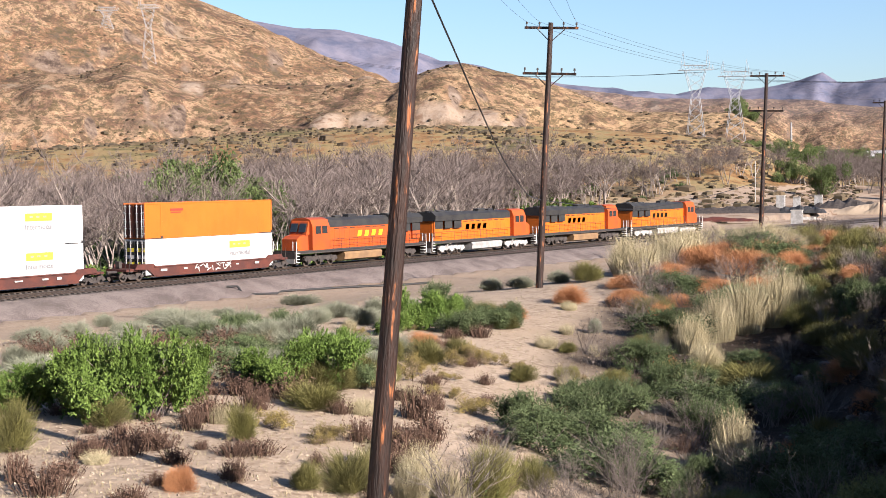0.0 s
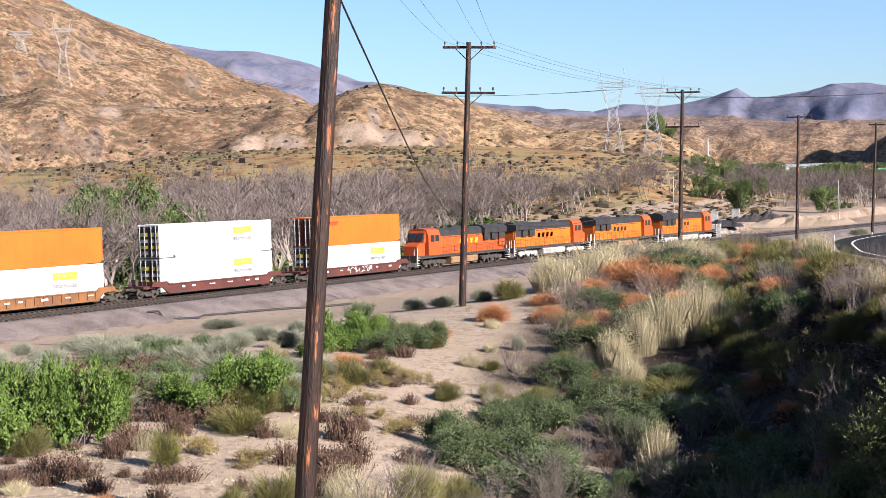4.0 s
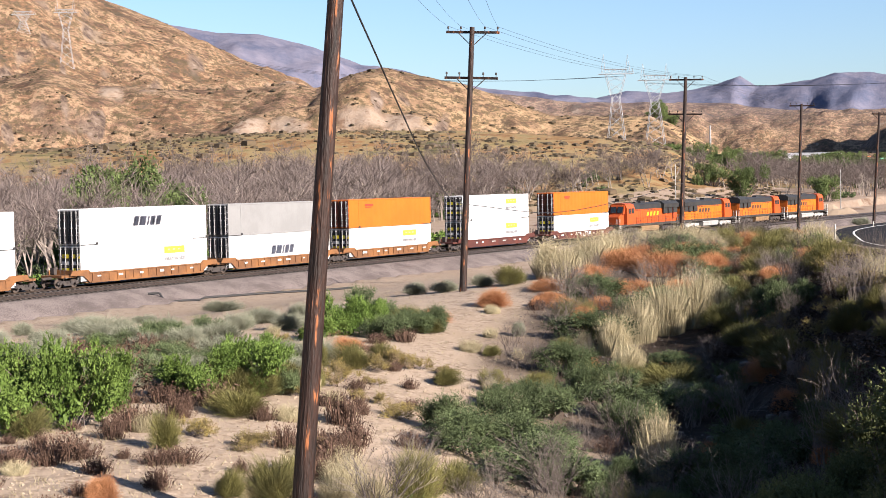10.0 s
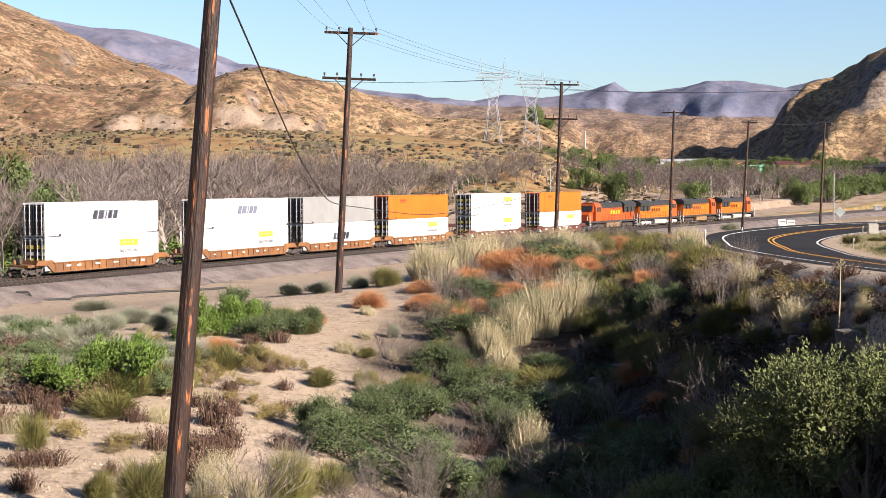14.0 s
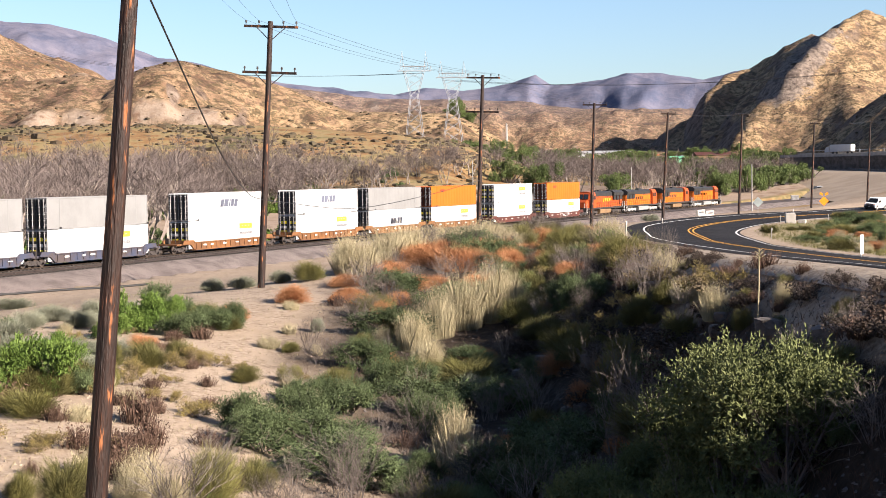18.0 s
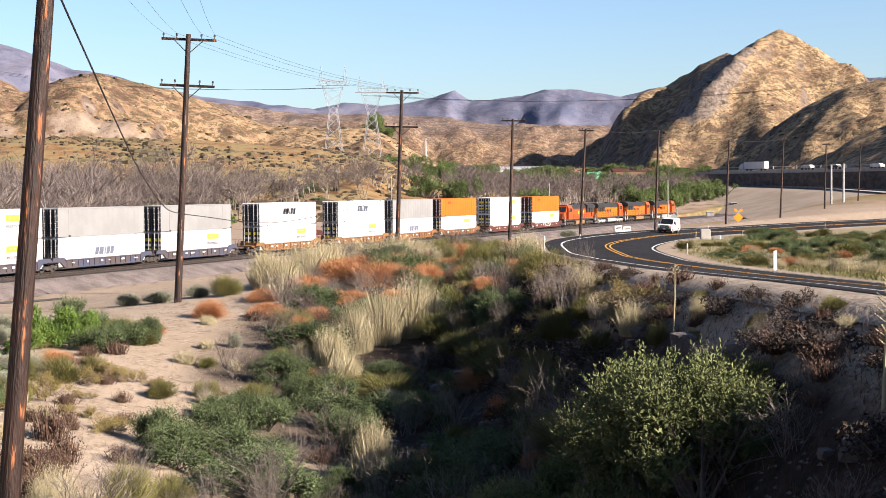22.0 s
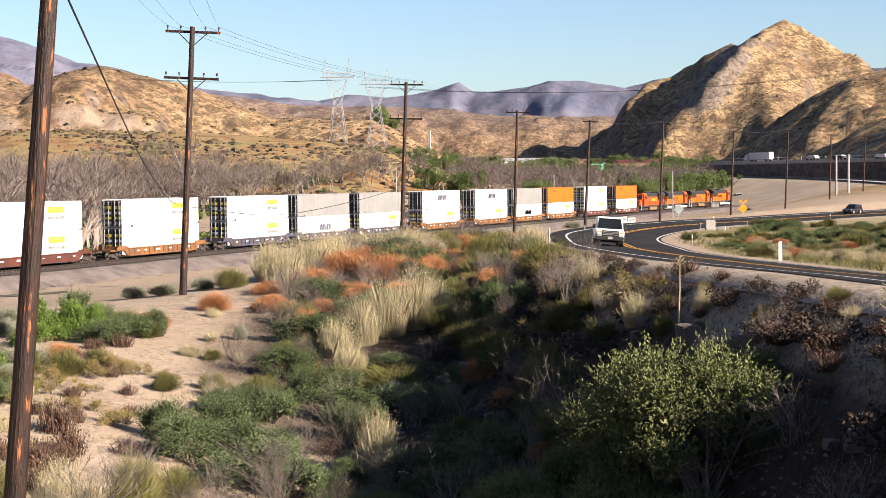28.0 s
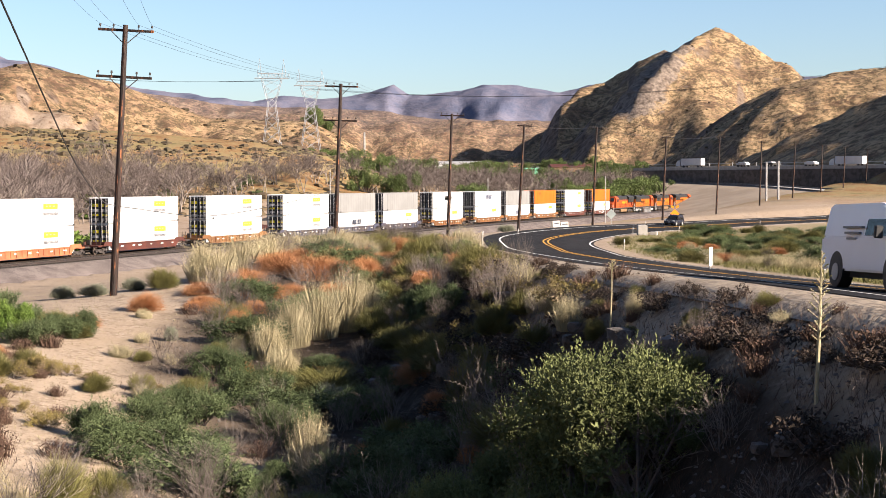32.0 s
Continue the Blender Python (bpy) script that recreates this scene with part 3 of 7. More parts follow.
# road with bank, lines and shoulder
road_zs = road_z(ROAD_LINE[:, 0])
BANK = 0.08
strip("road", ROAD_LINE, (5.7, 0, -5.0), [(z + 5.7 * BANK, z, z - 5.0 * BANK) for z in road_zs], M["asphalt"], "freshly paved two lane road in dark asphalt", "road")
strip("road_shoulder", ROAD_LINE, (7.3, 6.9, 6.3, 5.6), [(z + 0.12, z + 0.34, z + 0.43, z + 5.6 * BANK - 0.01) for z in road_zs], M["gravel"], "pale gravel shoulder beside the road", "shoulder")
for a, b_, mt, nm in ((4.3, 4.14, "road_white", "edge_line"), (-4.14, -4.3, "road_white", "edge_line"), (0.28, 0.14, "road_yellow", "centre_line"), (-0.14, -0.28, "road_yellow", "centre_line")):
    strip(nm, ROAD_LINE, (a, b_), [(z + a * BANK + 0.008, z + b_ * BANK + 0.008) for z in road_zs], M[mt], "painted road line", "road line")


def tie_mesh(x0, x1):
    """Wooden ties of both tracks as one mesh."""
    verts, faces = [], []
    for c in (0.0, -4.4):
        for x in np.arange(x0, x1, 0.55):
            a = math.atan(2 * BEND * (x - 150))
            u, v = np.array([math.cos(a), math.sin(a)]), np.array([-math.sin(a), math.cos(a)])
            p, k = np.array([x, track_y(x)]) + v * c, len(verts)
            for z in (-0.16, -0.07):
                for i, j in ((-1, -1), (1, -1), (1, 1), (-1, 1)):
                    q = p + u * 0.12 * i + v * 1.3 * j
                    verts.append((q[0], q[1], z))
            faces += [(k + 4, k + 5, k + 6, k + 7), (k, k + 1, k + 5, k + 4), (k + 1, k + 2, k + 6, k + 5), (k + 3, k, k + 4, k + 7)]
    return raw("railway_ties", verts, faces, M["tie"])


tagged(new("railway_ties", tie_mesh(20, 330)), "weathered wooden ties under both tracks", "ties", kind="stuff")


# ---- the train ----
TRAIN_S = [(0.0, 104.3), (2.0, 121.7), (6.0, 156.3), (13.0, 217.7), (19.0, 270.7), (26.0, 332.0), (32.0, 384.6)]
KEYED = []


def train_pose(s, z=0.0):
    """The pose of a car whose middle is at s along the line."""
    return Matrix.Translation((s, track_y(s), z)) @ Matrix.Rotation(math.atan(2 * BEND * (s - 150)), 4, "Z")


def on_train(ob, offset):
    """Keeps a thing for motions(): it rides with the train, offset metres from the engines' rear end."""
    ob.matrix_basis = train_pose(104.3 + offset)
    KEYED.append((ob, offset))


BOX_L, BOX_W, BOX_H = 16.15, 2.6, 3.10
FLOOR = 0.42
TEXTS = {}


def text_mesh(words, size, material, bold=0.0, shear=0.0):
    """The outline of words as a flat mesh, centred, upright in the x-z plane and facing -y."""
    cu = bpy.data.curves.new("lettering", "FONT")
    cu.body, cu.size, cu.align_x, cu.offset, cu.shear, cu.resolution_u = words, size, "CENTER", bold, shear, 2
    ob = bpy.data.objects.new("lettering", cu)
    me = bpy.data.meshes.new_from_object(ob)
    bpy.data.objects.remove(ob)
    me.transform(Matrix.Rotation(radians(90), 4, "X"))
    me.materials.clear()
    me.materials.append(material)
    return me


def label_mesh(build, material, name):
    bm = bmesh.new()
    build(bm)
    return mesh_of(name, bm, material)


def door_mesh(material):
    """One ribbed door leaf of a container's rear end."""
    bm = bmesh.new()
    x = -BOX_L / 2
    box(bm, x - 0.02, 0, BOX_H / 2, 0.05, 1.2, BOX_H - 0.3, 0.01)
    return mesh_of("door", bm, material)


def door_plate_mesh(material, z0, tall):
    bm = bmesh.new()
    box(bm, -BOX_L / 2 - 0.052, 0, z0, 0.012, 0.34, tall)
    return mesh_of("door_plate", bm, material)


def lock_rod_mesh():
    bm = bmesh.new()
    x = -BOX_L / 2 - 0.09
    rod(bm, (x, 0, 0.12), (x, 0, BOX_H - 0.12), 0.035, n=6)
    for z in (0.3, 0.9, 1.5, 2.2, 2.8):
        box(bm, x, 0, z, 0.07, 0.2, 0.08)
    return mesh_of("lock_rod", bm, M["steel"])


def hinge_mesh():
    bm = bmesh.new()
    for z in (0.5, 1.1, 1.7, 2.3):
        box(bm, -BOX_L / 2 - 0.06, 0, z, 0.06, 0.22, 0.1)
    box(bm, -BOX_L / 2 - 0.05, 0, 1.4, 0.03, 0.04, 2.2)
    return mesh_of("hinge_strip", bm, M["steel"])


def body_mesh(material):
    """The box itself, with faint sheet seams."""
    bm = bmesh.new()
    n, half = 34, BOX_W / 2 - 0.03
    for s in (-1, 1):
        xs_ = np.linspace(-BOX_L / 2 + 0.05, BOX_L / 2 - 0.05, n)
        lo = [bm.verts.new((x, s * (half + (0.012 if i % 2 else 0)), 0.03)) for i, x in enumerate(xs_)]
        hi = [bm.verts.new((x, s * (half + (0.012 if i % 2 else 0)), BOX_H - 0.03)) for i, x in enumerate(xs_)]
        for i in range(n - 1):
            bm.faces.new((lo[i], lo[i + 1], hi[i + 1], hi[i]) if s < 0 else (hi[i], hi[i + 1], lo[i + 1], lo[i]))
        if s < 0:
            first = lo, hi
    (l0, h0), (l1, h1) = first, (lo, hi)
    bm.faces.new(h0 + h1[::-1]), bm.faces.new(l0[::-1] + l1)
    bm.faces.new((l0[0], h0[0], h1[0], l1[0])), bm.faces.new((l0[-1], l1[-1], h1[-1], h0[-1]))
    return mesh_of("body", bm, material)


def post_mesh(material):
    bm = bmesh.new()
    box(bm, 0, 0, BOX_H / 2, 0.16, 0.1, BOX_H, 0.012)
    return mesh_of("post", bm, material)


def edge_mesh(material):
    bm = bmesh.new()
    box(bm, 0, 0, 0, BOX_L, 0.09, 0.13, 0.012)
    return mesh_of("edge_rail", bm, material)


BODY = {k: body_mesh(M[k]) for k in ("white", "grey_box", "orange_box")}
POST = {k: post_mesh(M[k]) for k in BODY}
EDGE = {k: edge_mesh(M[k]) for k in BODY}
DOORS = {k: door_mesh(M[k]) for k in ("shaded_end", "shaded_orange_end")}
LOCK, HINGE = lock_rod_mesh(), hinge_mesh()
PLATES = [door_plate_mesh(M[k], z, t) for k, z, t in (("yellow", 2.2, 0.34), ("road_white", 1.6, 0.3), ("yellow", 1.05, 0.26), ("silver", 0.5, 0.3))]
SIDE = -BOX_W / 2 - 0.012


def casting_mesh():
    bm = bmesh.new()
    box(bm, 0, SIDE, 0.12, 0.28, 0.05, 0.2)
    box(bm, -0.95, SIDE + 0.01, 0.03, 1.9, 0.03, 0.07)
    return mesh_of("side_casting", bm, M["black"])


CASTING = casting_mesh()


def build_badge(bm):
    box(bm, 0, 0, 0, 2.7, 0.012, 0.62)


def build_badge_bars(bm):
    box(bm, 0, -0.008, 0.0, 0.3, 0.012, 0.12)


def build_slant(bm):
    """A slanted five-block mark, drawn as plain shapes."""
    for i, w in enumerate((0.62, 0.8, 0.2, 0.6, 0.62)):
        x = (-1.55, -0.72, -0.02, 0.55, 1.3)[i]
        vs = [bm.verts.new((x + dx + 0.3 * dz, 0, dz)) for dx, dz in ((-w / 2, -0.42), (w / 2, -0.42), (w / 2, 0.42), (-w / 2, 0.42))]
        bm.faces.new(vs)
        vs2 = None
    bmesh.ops.solidify(bm, geom=bm.faces[:], thickness=0.01)


def build_small_mark(bm):
    box(bm, 0, 0, 0.12, 1.5, 0.012, 0.2)
    box(bm, -0.12, 0, -0.12, 1.2, 0.012, 0.09)


BADGE, BADGE_BARS = label_mesh(build_badge, M["yellow"], "badge"), label_mesh(build_badge_bars, M["word"], "badge_bar")
SLANT = label_mesh(build_slant, mat("slate_blue_mark", (0.10, 0.11, 0.15), (0.08, 0.09, 0.12), 2, 0.5), "company_mark")
SMALL = label_mesh(build_small_mark, mat("dark_red_mark", (0.25, 0.03, 0.02), (0.2, 0.03, 0.02), 2, 0.5), "company_mark")
WORD = text_mesh("Intermodal", 0.62, M["word"], 0.012)

# colour of the box, of its doors, and its mark: badge, slanted mark or small mark
KIND = {
    "hunt": ("white", "shaded_end", "badge", "white corrugated container with yellow badge", 3.6),
    "swift": ("white", "shaded_end", "slant", "white container with slanted slate company mark", 0.3),
    "grey": ("grey_box", "shaded_end", "", "pale grey plain container", 0),
    "orange": ("orange_box", "shaded_orange_end", "small", "orange container with dark red mark", -4.3),
    "plain": ("white", "shaded_end", "", "plain white container", 0),
}


def container(kind, offset, level):
    body, doors, mark, label, mx = KIND[kind]
    place = ", stacked on top" if level else ", low in a well car"
    ob = root("container", label + place, "container", "containers on the train")
    z = FLOOR + level * (BOX_H + 0.02)
    b = part("body", BODY[body], None, ob)
    b.location = (0, 0, z)
    for s in (-1, 1):
        for x in (-BOX_L / 2 + 0.08, BOX_L / 2 - 0.08) if s > 0 else (-BOX_L / 2 + 0.08, -6.13, 6.13, BOX_L / 2 - 0.08):
            part("post", POST[body], None, ob).location = (x, s * (BOX_W / 2 - 0.05), z)
        for dz in (0.07, BOX_H - 0.065):
            part("edge_rail", EDGE[body], None, ob).location = (0, s * (BOX_W / 2 - 0.042), z + dz)
        e_ = part("door", DOORS[doors], None, ob, "ribbed rear door, its colour darkened for shade")
        e_.location = (0, s * 0.64, z)
        for y in (0.36, -0.22):
            r_ = part("lock_rod", LOCK, None, e_, "galvanised lock rod")
            r_.location = (0, s * y, 0)
        if kind == "hunt":
            for me in PLATES:
                for y in (-0.44, 0.06):
                    part("door_plate", me, None, e_).location = (0, y, 0)
        h_ = part("hinge_strip", HINGE, None, e_)
        h_.location = (0, s * 0.54, 0)
        c_ = part("side_casting", CASTING, None, ob)
        c_.location = (s * 6.13 + (0 if s < 0 else 1.9), 0, z)
    if mark == "badge":
        o1 = part("badge", BADGE, None, ob, "yellow badge with unreadable dark bars")
        o1.location = (mx, SIDE - 0.01, z + 2.25)
        for x in (-0.75, -0.1, 0.6):
            part("badge_bar", BADGE_BARS, None, o1).location = (x, 0, 0.02)
        o2 = part("lettering", WORD, None, ob, "grey lettering reading Intermodal")
        o2.location = (mx, SIDE - 0.012, z + 1.28)
    elif mark == "slant":
        o1 = part("company_mark", SLANT, None, ob, "slanted slate company mark")
        o1.location = (mx, SIDE - 0.01, z + (1.9 if level else 1.5))
    elif mark == "small":
        o1 = part("company_mark", SMALL, None, ob, "small dark red mark")
        o1.location = (mx, SIDE - 0.01, z + 2.35)
    on_train(ob, offset)


def wheel_mesh(radius=0.42, n=20):
    bm = bmesh.new()
    for y in (-0.76, 0.76):
        rod(bm, (0, y - 0.06, radius), (0, y + 0.06, radius), radius, n=n)
    rod(bm, (0, -0.9, radius), (0, 0.9, radius), 0.09, n=8)
    return mesh_of("wheelset", bm, M["wheel"])


WHEELS = {0.42: wheel_mesh(0.42), 0.53: wheel_mesh(0.53)}


def bogie_frame_mesh():
    bm = bmesh.new()
    for y in (-1.02, 1.02):
        side_prism(bm, [(-1.25, 0.42), (-1.0, 0.62), (-0.35, 0.62), (-0.2, 0.36), (0.2, 0.36), (0.35, 0.62), (1.0, 0.62), (1.25, 0.42), (1.15, 0.32), (0.7, 0.46), (0.4, 0.2), (-0.4, 0.2), (-0.7, 0.46), (-1.15, 0.32)], y - 0.08, y + 0.08)
        for x in (-0.89, 0.89):
            rod(bm, (x, y - 0.14, 0.42), (x, y + 0.14, 0.42), 0.13, n=8)
        for x in (-0.14, 0, 0.14):
            rod(bm, (x, y, 0.3), (x, y, 0.56), 0.07, n=6)
    box(bm, 0, 0, 0.5, 0.4, 2.0, 0.22)
    return mesh_of("bogie_frame", bm, M["frame"])


BOGIE = bogie_frame_mesh()


def bogie(parent, x):
    o = part("bogie_frame", BOGIE, None, parent)
    o.location = (x, 0, 0)
    for dx in (-0.89, 0.89):
        w = part("wheelset", WHEELS[0.42], None, o)
        w.location = (dx, 0, 0)


def well_body(material, ribbed):
    """Side sills, end decks and floor of a well car."""
    bm = bmesh.new()
    half, lo, hi = 8.55, 0.30, 1.22
    for y in (-1.42, 1.42):
        s = -1 if y < 0 else 1
        side_prism(bm, [(-half - 0.9, 1.02), (-half - 0.6, 1.45), (-half + 1.2, 1.45), (-half + 1.5, hi), (half - 1.5, hi), (half - 1.2, 1.45), (half + 0.6, 1.45), (half + 0.9, 1.02), (half - 0.6, 0.95), (half - 1.4, lo), (-half + 1.4, lo), (-half + 0.6, 0.95)], y - 0.05, y + 0.05)
        box(bm, 0, y + s * 0.06, lo + 0.07, 2 * half - 2.9, 0.14, 0.14)
        box(bm, 0, y + s * 0.06, hi - 0.05, 2 * half - 2.6, 0.14, 0.1)
        if ribbed:
            for i in range(15):
                box(bm, -6.9 + i * 0.986, y + s * 0.06, 0.76, 0.12, 0.13, 0.84)
    for s in (-1, 1):
        box(bm, s * (half + 0.75), 0, 0.98, 1.9, 2.5, 0.2)
        box(bm, s * (half + 0.2), 0, 1.2, 0.2, 2.7, 0.5)
    box(bm, 0, 0, 0.36, 2 * half - 2, 2.6, 0.1)
    return mesh_of("well", bm, material)


def ladder_mesh():
    bm = bmesh.new()
    for dz in (0.0, 0.35, 0.7):
        rod(bm, (0, -0.24, 0.85 + dz), (0, 0.24, 0.85 + dz), 0.02, n=5)
    for y in (-0.24, 0.24):
        rod(bm, (0, y, 0.8), (0, y, 1.95), 0.025, n=5)
    return mesh_of("ladder", bm, M["frame"])


def brake_mesh():
    bm = bmesh.new()
    box(bm, 0, 0, 1.4, 0.35, 0.5, 0.6, 0.03)
    return mesh_of("brake_stand", bm, M["frame"])


def coupler_mesh():
    bm = bmesh.new()
    rod(bm, (-0.55, 0, 0), (0.55, 0, 0), 0.12, n=6)
    return mesh_of("coupler", bm, M["frame"])


COUPLER = coupler_mesh()
LADDER, BRAKE = ladder_mesh(), brake_mesh()


def stencil_bars(seed):
    rnd, bm = random.Random(seed), bmesh.new()
    box(bm, 0, -1.56, 0.85, rnd.uniform(0.3, 0.8), 0.008, rnd.uniform(0.08, 0.2))
    return mesh_of("stencil", bm, M["road_white"])


WELLS = {"maroon": well_body(M["maroon"], False), "ochre": well_body(M["ochre"], True), "blue_car": well_body(M["blue_car"], True), "rusty": well_body(mat("rusty_brown_car_paint", (0.32, 0.10, 0.045), (0.22, 0.07, 0.035), 0.7, 0.75, fine=5), True)}
WELL_WORDS = {"maroon": "maroon painted well car with plain steel sides", "ochre": "ochre yellow well car with ribbed dusty sides", "blue_car": "dusty dark blue well car with ribbed sides", "rusty": "rust brown well car with ribbed sides"}


def graffiti_mesh():
    rnd, bm = random.Random(5), bmesh.new()
    for i in range(22):
        x, z = rnd.uniform(-2.2, 2.2), rnd.uniform(0.5, 1.15)
        a = rnd.uniform(0, 3.1)
        dx, dz = 0.3 * math.cos(a), 0.26 * math.sin(a)
        rod(bm, (x - dx, -1.475, z - dz), (x + dx, -1.475, z + dz), 0.035, n=4)
    return mesh_of("graffiti", bm, M["road_white"])


def well_car(colour, offset, seed, bogies=(-1, 1), tagging=False):
    ob = root("well_car", WELL_WORDS[colour] + ", carrying two stacked containers", "well car", "cars of the train")
    part("well", WELLS[colour], None, ob)
    for s in (-1, 1):
        for y in (-1.05, 1.05):
            part("ladder", LADDER, None, ob).location = (s * 9.9, y, 0)
        part("brake_stand", BRAKE, None, ob).location = (s * 9.5, 0.5, 0)
    for i in range(6):
        part("stencil", stencil_bars(seed + 7 * i), None, ob, "small white stencil bar").location = (-6.2 + i * 2.3 + (seed * 3 + i * 5) % 4 * 0.3, 0, 0)
    if tagging:
        part("graffiti", graffiti_mesh(), None, ob, "white scrawled graffiti")
    for s in bogies:
        bogie(ob, s * 9.35)
    for s in (-1, 1):
        part("coupler", COUPLER, None, ob).location = (s * 10.75, 0, 0.85)
    on_train(ob, offset)


# middle of each car behind the engines, car colour, lower box, upper box
CONSIST = [(-10.71, "maroon", "hunt", "orange"), (-33.70, "maroon", "hunt", "hunt"), (-56.95, "ochre", "hunt", "orange"), (-76.67, "ochre", "swift", "grey"), (-96.01, "ochre", "hunt", "swift"), (-119.33, "ochre", "hunt", "swift"), (-142.97, "blue_car", "hunt", "grey"), (-162.60, "blue_car", "swift", "grey"), (-181.43, "blue_car", "hunt", "hunt"), (-204.46, "ochre", "hunt", "hunt"), (-228.04, "maroon", "hunt", "hunt"), (-251.41, "rusty", "hunt", "hunt")]
for i, (off, colour, low, high) in enumerate(CONSIST):
    well_car(colour, off, i, tagging=i == 0)
    container(low, off, 0)
    container(high, off, 1)


def loco_meshes(paint, trim, tank):
    """Body parts of a six-axle road engine, cab at +x."""
    out = {}
    bm = bmesh.new()
    box(bm, 0, 0, 1.42, 21.2, 2.95, 0.32, 0.03)
    for s in (-1, 1):
        side_prism(bm, [(s * 10.6, 1.5), (s * 10.75, 1.5), (s * 10.75, 0.45), (s * 10.5, 0.3), (s * 10.35, 0.45)], -1.4, 1.4)
    out["underframe"] = mesh_of("underframe", bm, M["frame"])
    bm = bmesh.new()
    prism(bm, [(-0.98, 1.58), (0.98, 1.58), (0.98, 3.95), (0.8, 4.2), (-0.8, 4.2), (-0.98, 3.95)], -9.9, 5.6)
    box(bm, -9.2, 0, 3.2, 1.3, 2.5, 2.3, 0.06)
    out["hood"] = mesh_of("hood", bm, paint)
    for i in range(12):
        bm = bmesh.new()
        box(bm, -3.9 + i * 0.78, 0, 2.55, 0.7, 2.0, 1.7, 0.015)
        out["hood_door", i] = mesh_of("hood_door", bm, paint)
    bm = bmesh.new()
    prism(bm, [(-1.02, 3.72), (1.02, 3.72), (0.98, 4.4), (0.6, 4.66), (-0.6, 4.66), (-0.98, 4.4)], -4.7, 5.55)
    prism(bm, [(-1.45, 3.75), (1.45, 3.75), (1.5, 4.35), (1.0, 4.75), (-1.0, 4.75), (-1.5, 4.35)], -10.0, -4.6)
    for x in (-8.9, -7.2, -5.6):
        rod(bm, (x, 0, 4.7), (x, 0, 4.86), 0.66, n=16)
    box(bm, 0.6, 0, 4.75, 1.4, 0.8, 0.35, 0.05)
    box(bm, 3.2, 0.4, 4.72, 1.0, 0.5, 0.25, 0.04)
    out["roof"] = mesh_of("roof", bm, M["black"])
    for x in (-9.1, -7.3, -5.5):
        for y in (-1.27, 1.27):
            bm = bmesh.new()
            box(bm, x, y, 3.35, 1.4, 0.05, 0.9)
            out["grille", x, y] = mesh_of("grille", bm, M["black"])
    for i in range(7):
        for y in (-1.0, 1.0):
            bm = bmesh.new()
            box(bm, -3.6 + i * 1.25, y, 3.58, 0.8, 0.06, 0.07)
            out["vent", i, y] = mesh_of("vent", bm, M["black"])
    bm = bmesh.new()
    prism(bm, [(-1.5, 1.58), (1.5, 1.58), (1.5, 3.9), (1.2, 4.55), (0.6, 4.72), (-0.6, 4.72), (-1.2, 4.55), (-1.5, 3.9)], 5.6, 8.2)
    side_prism(bm, [(8.2, 1.58), (9.9, 1.58), (9.9, 2.7), (9.4, 3.0), (8.2, 3.15)], -0.95, 0.95)
    side_prism(bm, [(8.15, 3.1), (8.7, 3.1), (8.3, 4.3), (8.15, 4.5)], -1.1, 1.1)
    out["cab"] = mesh_of("cab", bm, M["loco"])
    for y in (-1.52, 1.52):
        for x in (6.35, 7.35):
            bm = bmesh.new()
            box(bm, x, y, 3.55, 0.75, 0.03, 0.75)
            out["side_window", x, y] = mesh_of("side_window", bm, M["glass"])
    for y in (-0.55, 0.55):
        bm = bmesh.new()
        side_prism(bm, [(8.66, 3.35), (8.74, 3.35), (8.45, 4.2), (8.37, 4.2)], y - 0.42, y + 0.42)
        out["windscreen", y] = mesh_of("windscreen", bm, M["glass"])
    bm = bmesh.new()
    for y in (-1.49, 1.49):
        box(bm, -0.3, y, 1.46, 20.4, 0.02, 0.1)
    box(bm, 10.62, 0, 1.5, 0.02, 2.6, 0.3)
    out["stripe"] = mesh_of("stripe", bm, trim)
    bm = bmesh.new()
    prism(bm, [(-1.2, 1.25), (1.2, 1.25), (1.45, 1.0), (1.35, 0.45), (1.0, 0.3), (-1.0, 0.3), (-1.35, 0.45), (-1.45, 1.0)], -2.9, 3.2)
    out["fuel_tank"] = mesh_of("fuel_tank", bm, tank)
    bm = bmesh.new()
    for y in (-1.45, 1.45):
        for x in [-10.2 + i * 1.27 for i in range(13)]:
            rod(bm, (x, y, 1.55), (x, y, 2.55), 0.022, n=5)
        rod(bm, (-10.2, y, 2.55), (5.1, y, 2.55), 0.024, n=5)
        rod(bm, (-10.2, y, 2.05), (5.1, y, 2.05), 0.018, n=5)
    for s in (-1, 1):
        for y in (-1.3, 1.3):
            rod(bm, (s * 10.6, y, 0.6), (s * 10.55, y, 2.5), 0.03, n=5)
            rod(bm, (s * 10.2, y * 0.99, 1.6), (s * 10.55, y, 2.5), 0.03, n=5)
    out["handrail"] = mesh_of("handrail", bm, M["black"])
    for s in (-1, 1):
        for y in (-1.25, 1.25):
            bm = bmesh.new()
            for k in range(4):
                box(bm, s * 10.35, y, 0.5 + 0.3 * k, 0.5, 0.5, 0.05)
            for q in (-0.24, 0.24):
                rod(bm, (s * 10.62, y + q, 0.5), (s * 10.55, y + q, 2.5), 0.035, n=5)
            out["stair", s, y] = mesh_of("stair", bm, M["road_white"])
        bm = bmesh.new()
        box(bm, s * 10.7, 0, 0.6, 0.2, 2.7, 0.45)
        out["pilot", s] = mesh_of("pilot", bm, M["silver"])
    return out


